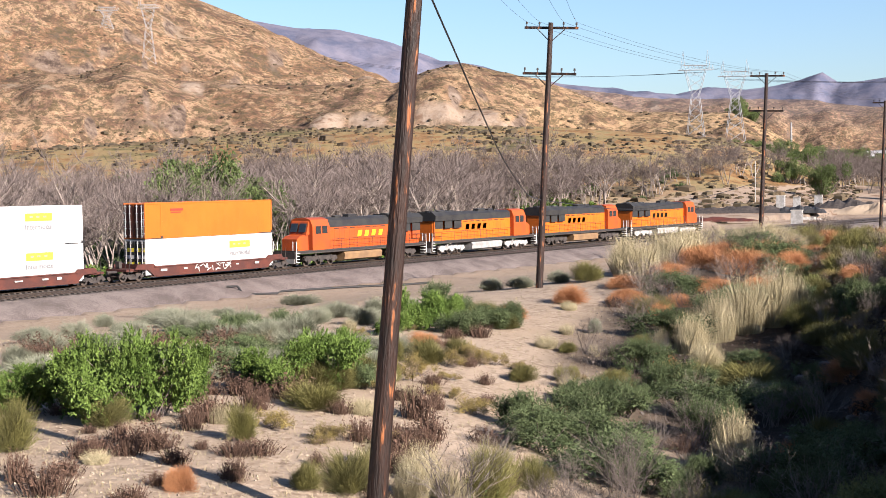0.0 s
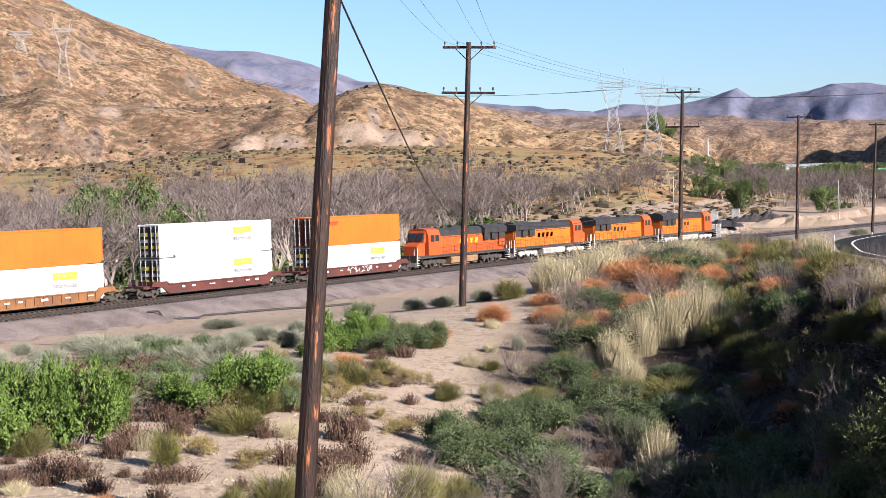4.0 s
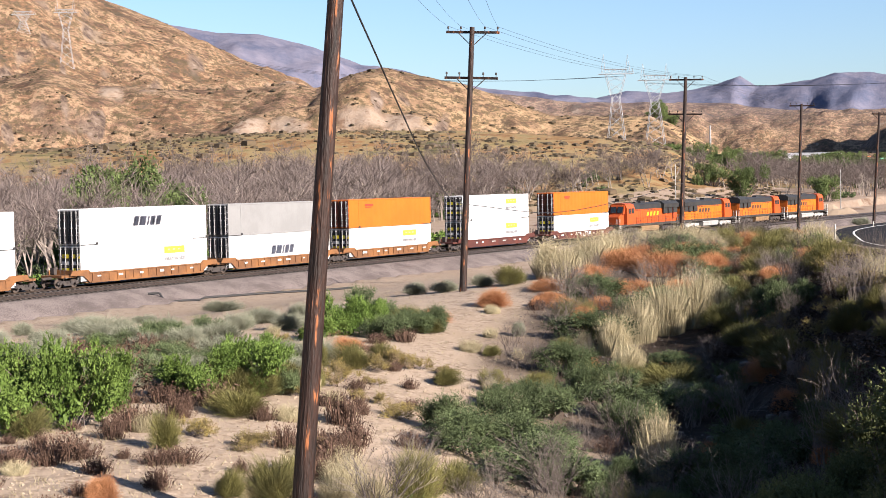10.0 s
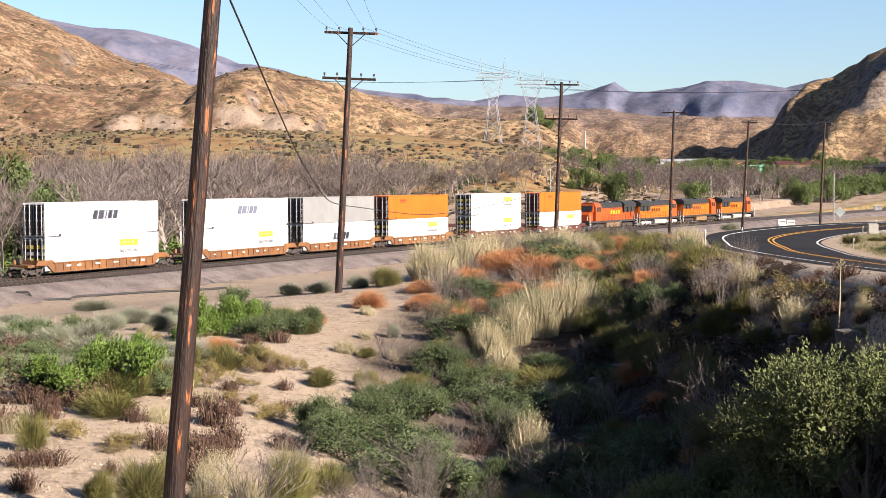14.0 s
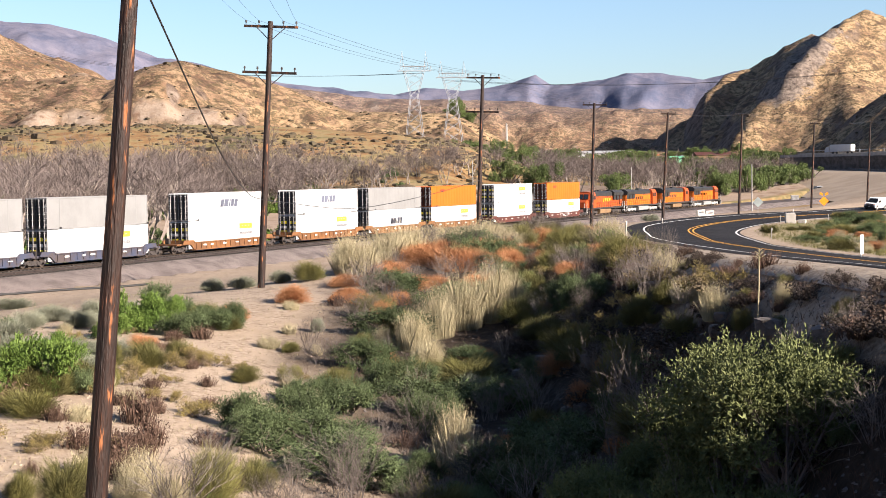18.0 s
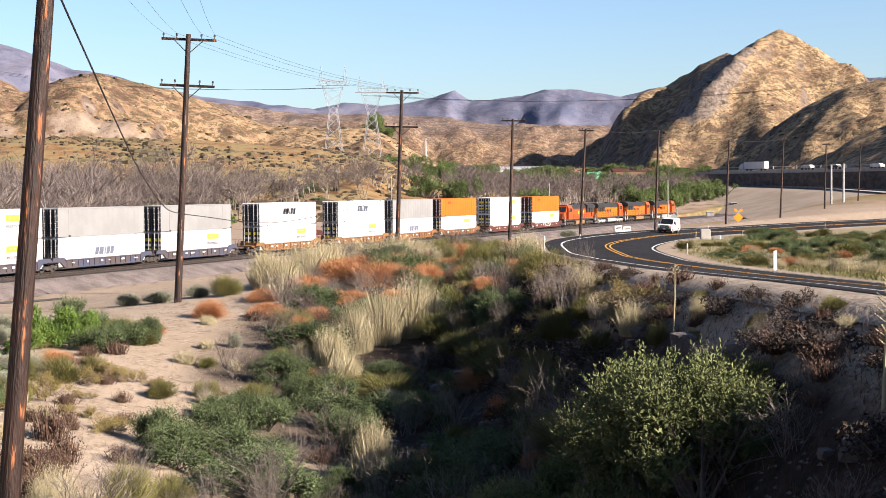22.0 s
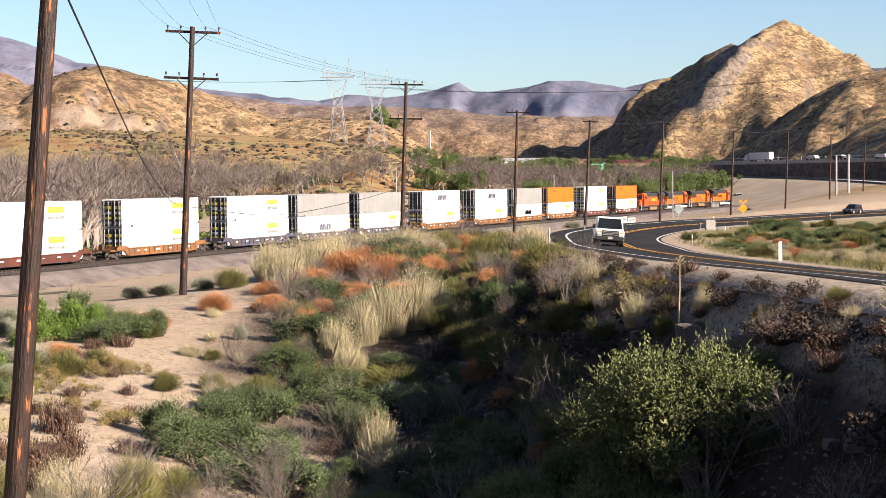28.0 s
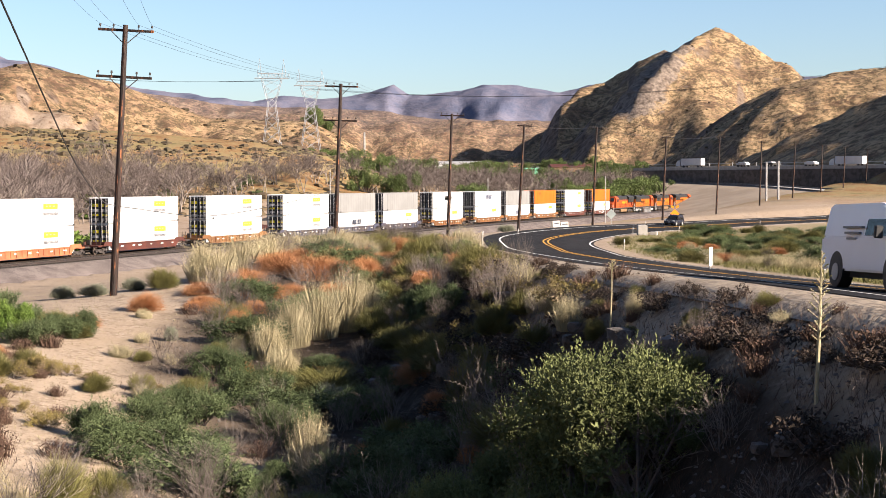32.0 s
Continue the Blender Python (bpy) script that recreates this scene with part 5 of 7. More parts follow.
# each kind: three unit-size shapes about 1 m high, name, label, category
PLANTS = {
    "green": ([sprigged(950, blob_set(s, 15, 1.15, 0.15, 0.72, 0.32), M["leaf"], s, 0.036, 0.42, 0.17, 12, 0.3) for s in (11, 12, 13)], "bush", "bright green leafy bush on sandy soil", "bush"),
    "dull": ([sprigged(800, blob_set(s, 13, 1.1, 0.14, 0.68, 0.3), M["leaf_dark"], s, 0.034, 0.24, 0.24, 14, 0.15) for s in (21, 22, 23)], "bush", "dull green leafy bush in the brush", "bush"),
    "fore": ([sprigged(1100, blob_set(s, 14, 0.9, 0.3, 0.85, 0.24), M["leaf_fore"], s, 0.02, 0.36, 0.2, 15, 0.8, 26) for s in (25, 26, 27)], "willow_bush", "upright light green small leaved bush", "bush"),
    "sage": ([fuzzy(9000, M["sage"], s, 0.8, 0.75, 0.0055, 0.7, 14) for s in (31, 32)], "sagebrush", "grey green rounded sagebrush", "bush"),
    "olive": ([fuzzy(6000, M["olive"], s, 0.72, 0.85, 0.0055, 0.6, 12) for s in (41, 42)], "broom_bush", "olive green broom like bush", "bush"),
    "straw": ([reeds(2300, M["straw"], s, 1.25, 0.62, 0.0035, 0.17, 0.017, 5) for s in (51, 52, 53)], "dry_grass", "tall pale straw coloured dry grass clump", "grass"),
    "rust": ([fuzzy(15000, M["rust"], s, 0.85, 0.72, 0.0030, 0.1, 12) for s in (61, 62)], "rust_brush", "low rust brown dry brush mound", "bush"),
    "weed": ([bladed("f", 240, 0.95, 0.95, 0.013, M["weed"], s, 0.6, 0.055) for s in (71, 72, 73)], "dry_weed", "dry brown upright weed stalks", "weed"),
    "bloom": ([sprigged(420, blob_set(s, 12, 1.2, 0.12, 0.55, 0.27), M["bloom"], s, 0.03, 0.4, 0.2, 11, 0.5) for s in (45, 46)], "yellow_shrub", "small yellowish shrub with dry flower heads", "bush"),
    "lush": ([reeds(900, M["lush"], s, 1.05, 0.5, 0.009, 0.3, 0.05, 6) for s in (47, 48)], "green_broom", "fresh green feathery bush on sand", "bush"),
    "stalkpale": ([bladed("f", 9, 1.0, 0.5, 0.016, M["stalk"], s, 0.35, 0.05) for s in (91, 92)], "dry_stalks", "tall bleached seed stalks of dead brush", "weed"),
    # shrubs whose dark colour paints in the embankment's shade
    "murk": ([leafy("f", 1500, 0.05, blob_set(s, 10, 1.2, 0.15, 0.5, 0.3), M["murk"], s, twigs=16) for s in (95, 96)], "shade_dark_shrub", "dark shrub with the embankment's shade in its colour", "shrub"),
    "dead": ([twiggy(18, 1.3, 1.0, M["dead"], s, 0.010) for s in (81, 82)], "dead_shrub", "bare bleached dead shrub", "shrub"),
}
COUNT = {}


def plant(kind, x, y, size, wide=1.0, seed=None):
    if abs(float(road_side(np.array(x), np.array(y)))) < 6.8:
        return
    shapes, name, label, category = PLANTS[kind]
    k = COUNT[kind] = COUNT.get(kind, 0) + 1
    foliage, stems = shapes[k % len(shapes)]
    ob = root(name, label, category, name + " scattered in the valley")
    rnd = random.Random(k * 31 + len(kind))
    ob.matrix_basis = Matrix.Translation((x, y, on_ground(x, y))) @ Matrix.Rotation(rnd.uniform(0, 6.28), 4, "Z") @ Matrix.Diagonal((size * wide, size * wide, size * rnd.uniform(0.9, 1.1), 1))
    part("foliage" if stems else "clump", foliage, None, ob)
    if stems:
        part("wood", stems, None, ob)


# foot of each plant, its height and breadth in metres
STANDS = [
    ("green", [(23.9, 30.4, 1.3, 1.9), (24.1, 28.3, 1.9, 2.7), (25.3, 27.5, 2.2, 2.5), (27.6, 28.5, 1.7, 1.7), (30.5, 28.2, 1.5, 2.3), (32.1, 27.9, 1.7, 2), (36, 30.1, 1.5, 1.7), (46.1, 34.6, 1.8, 2.1), (47.7, 34.4, 1.4, 1.6), (44, 34.2, 1, 1.5), (25.8, 33.8, 1, 1.5), (22, 5.1, 1.8, 1.6), (22.9, 6, 1.1, 1.2), (24.7, 7.3, 1.2, 1.3), (21.2, 4.1, 0.9, 0.8), (39.6, 18.8, 1.4, 2), (45.9, 22.9, 0.8, 0.9), (46.5, 17, 0.9, 1.3), (59.3, 19.1, 1.1, 1.5), (33.7, 16.4, 0.9, 1.3), (31.3, 14.3, 0.7, 1.1), (27.6, 7, 0.7, 1)]),
    ("green", [(23.1, 4.9, 0.8, 0.7)]),
    ("dull", [(46.6, 32.9, 1.1, 2.4), (49.1, 33.3, 1, 2.8), (49.7, 32.6, 1.2, 1.8), (41.8, 38.2, 0.9, 2.2), (39.2, 40, 0.8, 2.2), (37.3, 39.3, 0.7, 1.7), (41.3, 40, 0.9, 2), (33.1, 27, 1, 1.2), (32, 20.3, 1.3, 2.8), (35.5, 20.8, 1.5, 2.4), (40, 22.2, 1.5, 2.5), (33.5, 21.7, 1.1, 1.7), (44.5, 22.9, 1.3, 2.3), (45.5, 22.2, 1.2, 2.2), (47, 25.2, 1.3, 2.5), (39.7, 19.1, 1.4, 1.9), (39.4, 23.6, 0.9, 2), (49.5, 22, 0.9, 2.5), (34.4, 19.3, 0.9, 1.8), (54.2, 18.9, 1.4, 2), (54.7, 20, 1.6, 2), (36.8, 12.2, 1.2, 1.5)]),
    ("dull", [(46.3, 18.2, 1.2, 1.7), (43.2, 18.1, 1.3, 2), (32, 12.3, 1.2, 1.9), (28.4, 9.9, 0.9, 1.4), (31.9, 13.3, 1.1, 1.6), (38.2, 11.7, 0.8, 1.1), (30.7, 13.5, 0.8, 1.4), (31.6, 16.1, 0.8, 1.4), (23.8, 4, 0.4, 0.6)]),
    ("sage", [(30, 38.9, 0.9, 1.5), (33.7, 41.8, 1, 1.9), (40.2, 48.1, 0.9, 1.7), (32.6, 37.2, 0.6, 1.2), (39.6, 39.9, 1, 2), (42.8, 41.1, 1, 2.1), (40.2, 37.4, 1, 1.9), (41.3, 36.9, 1.1, 2.4), (71.2, 63.5, 1, 3.5), (48.8, 41.1, 0.9, 2.5), (46.1, 37.6, 1, 1.8), (50.1, 40.1, 0.9, 1.5), (30.5, 29.3, 0.7, 1.5), (59.3, 68.5, 1, 1.8), (57.5, 56.5, 0.6, 1.9), (28.9, 36.4, 0.7, 1.4), (31.6, 34.6, 0.7, 1.1), (65.1, 44, 0.8, 1.8), (65, 42.1, 0.8, 2.1), (67.2, 41, 0.9, 1.8), (52, 30.1, 0.8, 0.8), (45.6, 39.6, 0.9, 1.6)]),
    ("sage", [(44, 45.9, 0.8, 2), (40, 44.3, 0.8, 1.9), (27.3, 7.6, 1.4, 1.7), (31, 9.5, 0.9, 1), (44.9, 19.7, 1, 1.9), (18.3, 1, 0.6, 0.4)]),
    ("olive", [(20.2, 26.5, 1.2, 1.4), (24.6, 23.7, 1, 1), (25.9, 17.6, 1.3, 1.6), (22.9, 19.1, 1, 1.6), (22.2, 19.7, 0.7, 0.9), (28.2, 18, 0.8, 1.6), (67, 39.1, 1.3, 2.3), (42.3, 25.6, 0.7, 1.2), (40.4, 26.2, 0.7, 1.5), (37.9, 29.7, 1.1, 1.3), (39.3, 29.1, 1, 1.9), (41.9, 29.9, 0.8, 1.2), (34.8, 27.3, 0.9, 1), (47.2, 28.5, 0.5, 1.1), (50.6, 27.3, 0.7, 1.3), (34, 35.2, 0.8, 1.5), (44.5, 14, 1.1, 1.6), (38.9, 11, 0.9, 1.4), (34.8, 9.4, 0.7, 1.1), (40.2, 13.5, 1, 1.3), (30.4, 2.8, 0.7, 0.9), (64.2, 25.2, 1.3, 1.9)]),
    ("olive", [(34.7, 8.3, 0.7, 0.8)]),
    ("rust", [(42.5, 31.8, 0.7, 1.4), (52.2, 34.3, 0.8, 1.7), (58.4, 35.2, 1.1, 2.1), (65.2, 35.8, 0.9, 2.6), (68.1, 35.5, 1.1, 1.9), (55.9, 29.1, 1.2, 1.5), (64.5, 32.9, 1, 1.7), (59.6, 31.8, 0.8, 1.4), (74.5, 35.8, 1.8, 3.9), (73.7, 33.4, 1.9, 4.4), (74.2, 31.7, 1.7, 3.4), (76.2, 31.4, 1.6, 2.2), (78.5, 36.3, 1.5, 2.7), (82.2, 32.6, 1.1, 3.1), (74, 36.8, 1.5, 2.2), (78.9, 34.5, 1.3, 3), (20, 20.9, 0.7, 0.9), (65.8, 32, 0.9, 1.7), (59.8, 33.1, 0.7, 1.6), (60.4, 30.5, 0.8, 1.6), (83.4, 31, 1, 2.8), (41.3, 14.7, 1, 1.4)]),
    ("rust", [(38.7, 14.7, 1.1, 1.4), (42.4, 14.4, 0.7, 1), (37.5, 15.4, 0.8, 1.4), (34.5, 11.3, 0.6, 0.8)]),
    ("straw", [(70, 37.9, 1.9, 4), (74.3, 38.2, 2.0, 3.9), (77.3, 38.3, 1.9, 3.4), (71.8, 39.5, 1.9, 2.2), (85.3, 39.4, 1.6, 4.7), (85.6, 37.3, 1.5, 4), (83.4, 40.5, 1.8, 3.2), (51.5, 25.4, 1.6, 2), (54, 25.5, 2.1, 2.3), (55.8, 25.1, 2.4, 2.6), (57.4, 24.5, 2.4, 2.7), (59.9, 24.6, 2, 2), (48.8, 23.5, 1.3, 1.7), (35.2, 16.2, 1.7, 1.5), (25.4, 19.1, 0.9, 1.4), (51.4, 26.7, 0.8, 1.1), (33.8, 26.7, 0.7, 1), (84.2, 34.8, 1.2, 2.8), (41.5, 25.1, 0.5, 0.9), (27.5, 9.8, 1.2, 0.7), (80.1, 26.9, 1.6, 3), (66.5, 20.3, 1.1, 2.4)]),
    ("straw", [(43.3, 12.1, 0.8, 1.2), (37.9, 9.7, 0.9, 1.2), (76.4, 24.3, 1.4, 2.2), (60.3, 14.6, 1.3, 1), (34.8, 7.3, 0.6, 0.7), (35.3, 16.1, 1.7, 1.5), (49.5, 14.5, 0.9, 1.4), (82.8, 28.9, 1.4, 2.7), (41.2, 11, 0.7, 1)]),
    ("weed", [(22.2, 24.5, 0.7, 1.5), (17.8, 22.4, 0.7, 1.7), (18.2, 23.7, 0.7, 0.9), (25.9, 26.1, 0.9, 1.4), (27.7, 26.4, 0.7, 1), (31, 23.4, 1.1, 1.5), (27.2, 22.3, 0.8, 1.2), (29.3, 24.7, 0.6, 1), (21.5, 21, 0.6, 0.9), (36, 26.6, 0.5, 1), (38.3, 26.2, 0.5, 0.9), (28.9, 27.1, 0.5, 0.9), (28.1, 21.6, 0.7, 1.1), (22.5, 25.6, 0.6, 0.8), (24.7, 25.5, 0.7, 1), (20.7, 24.7, 0.5, 0.9), (24.1, 21, 0.4, 0.6), (45.1, 32.3, 0.5, 1.3), (46.4, 31.9, 0.7, 1.3), (58.7, 32.8, 0.7, 1.3), (32.6, 25.4, 0.5, 1)]),
    ("dead", [(33, 10.9, 2.2, 1.9), (32, 9.8, 1.6, 1.3), (26.1, 6.9, 1.4, 0.8), (25.4, 7.7, 1.3, 1.1), (29.5, 6, 0.7, 1.1), (28, 4.6, 0.7, 1), (26, 3.2, 0.6, 0.9), (23.9, 1.7, 0.7, 0.8), (50.4, 18, 1.2, 1.5), (26.8, 6.2, 0.9, 0.9), (29.8, 16.5, 1.6, 1.2), (35.4, 18.5, 1.2, 1.1), (18.6, 1.6, 0.7, 0.9), (24.8, 3.6, 0.5, 0.7), (27.4, 5, 0.5, 0.8), (21.4, 1.2, 0.5, 0.7), (33.6, 9.8, 1.1, 1.2)]),
    ("bloom", [(36.9, 27.8, 0.9, 1.5), (39.4, 28.7, 0.8, 1.4), (41.7, 29.0, 0.8, 1.5), (41.9, 28.2, 0.7, 1.2), (35.8, 23.2, 0.6, 1.1), (36.1, 22.2, 0.7, 1.3), (34.9, 25.0, 0.5, 0.8), (35.6, 27.6, 0.9, 1.3), (34.5, 25.5, 0.5, 0.8), (43.5, 25.8, 0.5, 0.9), (48.9, 26.3, 0.6, 1.0), (44.0, 24.2, 0.5, 0.9)]),
    ("lush", [(22.7, 15.4, 1.1, 1.4), (23.0, 15.2, 0.9, 1.1)]),
    ("olive", [(23.6, 14.9, 1.0, 1.6), (24.1, 14.9, 0.8, 1.3), (43.4, 26.0, 0.4, 0.7), (48.5, 35.0, 0.9, 1.6), (50.9, 34.8, 0.9, 1.8), (49.2, 32.6, 0.7, 1.4)]),
    ("dull", [(50.6, 35.9, 1.1, 2.0), (49.1, 33.0, 0.8, 1.6), (54.6, 40.0, 1.2, 1.6)]),
    ("weed", [(27.1, 21.0, 0.8, 1.5), (27.9, 21.0, 0.9, 1.6), (29.3, 21.7, 0.8, 1.2), (25.4, 20.0, 0.8, 1.5), (25.5, 19.5, 0.6, 1.2), (33.1, 24.4, 0.5, 0.9)]),
    ("dead", [(28.4, 17.1, 1.0, 1.2), (29.5, 16.1, 1.3, 1.2), (25.9, 14.8, 1.2, 1.3), (29.1, 19.8, 0.4, 0.6)]),
    ("straw", [(24.8, 18.0, 0.7, 1.0), (24.1, 18.4, 0.8, 1.2), (24.0, 17.0, 0.7, 0.9)]),
    ("rust", [(70.1, 35.7, 1.0, 2.2), (76.5, 36.8, 1.4, 2.6), (73.1, 33.1, 1.5, 2.8), (73.6, 31.3, 1.4, 2.6), (66.3, 29.4, 1.2, 2.4), (65.8, 31.0, 1.0, 2.2), (82.4, 34.3, 1.2, 2.4), (61.5, 33.8, 0.7, 1.6), (48.7, 25.3, 0.7, 1.3), (60.9, 30.7, 0.8, 1.6)]),
    ("dead", [(46.5, 14.4, 2.0, 1.8), (50.8, 14.9, 1.9, 1.6), (48.9, 15.8, 1.6, 1.6), (47.4, 11.7, 1.9, 1.3), (50.4, 11.7, 1.8, 1.2), (56.7, 19.5, 1.5, 1.6), (60.0, 16.1, 1.5, 1.5), (67.4, 25.0, 1.4, 1.8), (85.4, 13.4, 1.2, 1.6), (79.0, 9.4, 1.2, 1.4)]),
    ("lush", [(71.5, 25.5, 1.3, 1.6), (75.1, 25.2, 1.4, 1.8), (64.9, 17.7, 1.2, 1.6), (79.1, 25.2, 1.3, 1.8), (65.0, 25.8, 1.2, 1.4), (79.7, 23.4, 1.2, 1.6)]),
    ("stalkpale", [(27.3, 9.8, 0.8, 0.8), (20.7, 4.2, 0.5, 0.6), (18.1, 2, 0.6, 0.6), (17.4, 1.4, 0.7, 0.6), (16.9, 0.9, 0.5, 0.4), (19.8, 3.4, 0.4, 0.5), (17.5, 1.6, 0.8, 0.5)]),
]


for kind, rows in STANDS:
    for x, y, tall, broad in rows:
        kind = "dull" if kind == "green" and y < 8 else kind
        if kind == "stalkpale":
            plant(kind, x, y, tall * 2.2, 0.8)
        else:
            plant(kind, x, y, tall * 0.92, min(1.7, max(0.5, broad / (1.9 * tall))))


def scatter(kind, n, region, sizes, seed, wide=1.2, keep=None):
    """More plants of a kind, strewn over a stretch of the land."""
    rnd = random.Random(seed)
    while n:
        x, y = region(rnd)
        if keep is None or keep(x, y):
            plant(kind, x, y, rnd.uniform(*sizes), wide * rnd.uniform(0.8, 1.3))
        n -= 1


def polar(h0, h1, d0, d1):
    return lambda rnd: bearing(rnd.uniform(h0, h1), math.exp(rnd.uniform(math.log(d0), math.log(d1))))


def beside_road(a, b, s0, s1):
    """Points a to b metres along x, s0 to s1 metres from the road's middle."""
    def pick(rnd):
        i = np.argmin(np.abs(ROAD_LINE[:, 0] - rnd.uniform(a, b)))
        t = ROAD_LINE[i + 1] - ROAD_LINE[i]
        p = ROAD_LINE[i] + t * rnd.random() + np.array([-t[1], t[0]]) / np.hypot(*t) * rnd.uniform(s0, s1)
        return float(p[0]), float(p[1])
    return pick


for x, y, tall, broad in ((25.2, 5.9, 2.3, 1.8), (24.1, 5.0, 1.9, 1.8), (26.5, 7.0, 1.9, 1.8), (23.4, 6.6, 1.7, 2.0), (22.4, 5.9, 1.5, 1.6), (24.3, 6.4, 1.5, 1.8), (21.7, 4.7, 1.2, 1.2), (25.5, 8.3, 1.2, 1.8), (22.6, 5.4, 1.6, 1.5), (26.6, 8.9, 1.7, 1.2), (27.4, 9.6, 1.5, 1.2), (25.3, 9.3, 1.3, 1.2), (21.3, 6.6, 1.2, 1.2), (28.8, 9.0, 1.3, 1.2)):
    plant("fore", x, y, tall * 1.15, 0.9)
# the shaded gully below the road
scatter("dull", 26, beside_road(26, 95, 12, 20.5), (0.7, 1.4), 2)
scatter("dead", 84, beside_road(18, 92, 9.5, 22), (0.7, 1.6), 3, 1.0)
scatter("olive", 26, beside_road(30, 100, 8.5, 20), (0.6, 1.2), 4)
scatter("weed", 26, beside_road(18, 92, 8.5, 18), (0.4, 0.8), 5)
scatter("straw", 9, beside_road(40, 110, 8, 11), (0.3, 0.6), 6)
scatter("rust", 14, beside_road(46, 118, 9, 16), (0.5, 1.1), 7)
scatter("weed", 70, beside_road(18, 120, 6.9, 9.0), (0.25, 0.5), 32)
scatter("olive", 40, beside_road(20, 120, 6.9, 9.6), (0.25, 0.55), 33)
scatter("straw", 40, beside_road(20, 130, 6.9, 8.4), (0.15, 0.35), 34)
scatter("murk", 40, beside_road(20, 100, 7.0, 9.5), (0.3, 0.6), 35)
scatter("olive", 12, beside_road(80, 118, 8.5, 14), (0.6, 1.2), 8)
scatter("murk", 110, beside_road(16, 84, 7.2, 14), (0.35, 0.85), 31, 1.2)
scatter("olive", 22, beside_road(45, 112, 8.0, 14), (0.9, 1.5), 51, 0.9)
scatter("dead", 18, beside_road(45, 112, 8.0, 13), (0.9, 1.5), 52, 0.9)
scatter("bloom", 16, beside_road(40, 112, 7.6, 12), (0.6, 1.1), 53, 1.1)
scatter("rust", 10, beside_road(60, 115, 8.5, 15), (0.7, 1.2), 54, 1.2)
# the meadow inside the road's bend
scatter("olive", 60, beside_road(60, 230, -34, -7), (0.5, 1.3), 9, 1.6)
scatter("dull", 46, beside_road(70, 230, -40, -8), (0.6, 1.4), 10, 1.5)
scatter("straw", 20, beside_road(45, 130, -16, -6.5), (0.4, 0.8), 11)
scatter("rust", 12, beside_road(90, 230, -30, -10), (0.5, 0.9), 12, 1.5)
# by the track and on the sand
scatter("sage", 5, polar(38, 58, 62, 74), (0.6, 1.0), 13, 1.4)
scatter("weed", 60, polar(38, 56, 27, 60), (0.25, 0.5), 14)
scatter("weed", 44, polar(38, 50, 40, 56), (0.5, 0.9), 41)
scatter("sage", 22, polar(38, 52, 43, 54), (0.6, 1.0), 42, 1.3)
scatter("dull", 12, polar(40, 50, 40, 50), (0.6, 1.0), 43, 1.3)
scatter("bloom", 20, polar(46, 60, 34, 60), (0.3, 0.6), 44, 1.2)
scatter("olive", 12, polar(40, 52, 36, 46), (0.6, 1.0), 45, 1.2)
scatter("straw", 26, polar(40, 62, 28, 66), (0.25, 0.45), 15)
scatter("straw", 22, polar(64, 74, 92, 190), (0.6, 1.2), 16, 1.4, lambda x, y: road_side(np.array(x), np.array(y)) > 8 and y < track_y(x) - 14)
scatter("sage", 14, polar(64, 76, 100, 240), (0.6, 1.2), 17, 1.6, lambda x, y: road_side(np.array(x), np.array(y)) > 8 and y < track_y(x) - 14)


def litter_mesh(n, region, size, material, seed, keep, flat=False, thin=0.05):
    """Many tiny tufts or stones as one mesh."""
    rnd = np.random.RandomState(seed)
    head = np.radians(rnd.uniform(region[0], region[1], n))
    d = np.exp(rnd.uniform(math.log(region[2]), math.log(region[3]), n))
    x, y = d * np.sin(head), d * np.cos(head)
    ok = keep(x, y)
    x, y = x[ok], y[ok]
    z, n = ground(x, y), len(x)
    s = size * rnd.uniform(0.5, 1.6, n)
    base = np.column_stack([x, y, z])
    verts, faces = [], []
    for k in range(3):
        an = rnd.uniform(0, 6.28, n)
        w = np.column_stack([np.cos(an), np.sin(an), np.zeros(n)])
        if flat:
            up = np.column_stack([np.zeros((n, 2)), s * 0.7])
            q = np.column_stack([-np.sin(an), np.cos(an), np.zeros(n)])
            v = np.stack([base - w * s[:, None] - q * s[:, None] * 0.6, base + w * s[:, None] - q * s[:, None] * 0.5, base + q * s[:, None] * 0.8, base + up], 1)
            f = np.arange(4 * n).reshape(n, 4)
            k0 = len(verts) and sum(len(a) for a in verts)
            verts.append(v.reshape(-1, 3))
            for tri in ((0, 1, 3), (1, 2, 3), (2, 0, 3)):
                faces.append(f[:, tri] + k0)
            break
        lean = rnd.normal(size=(n, 2)) * 0.5
        tip = base + np.column_stack([lean * s[:, None], s])
        v = np.stack([base - w * s[:, None] * thin, base + w * s[:, None] * thin, tip], 1)
        k0 = sum(len(a) for a in verts)
        verts.append(v.reshape(-1, 3))
        faces.append(np.arange(3 * n).reshape(n, 3) + k0)
    return raw("ground_cover", np.vstack(verts), np.vstack(faces), material)


def open_sand(x, y):
    return (road_side(x, y) > 20) & (y < track_y(x) - 12)


def near_road(x, y):
    s = road_side(x, y)
    return (s > 7) & (s < 22)


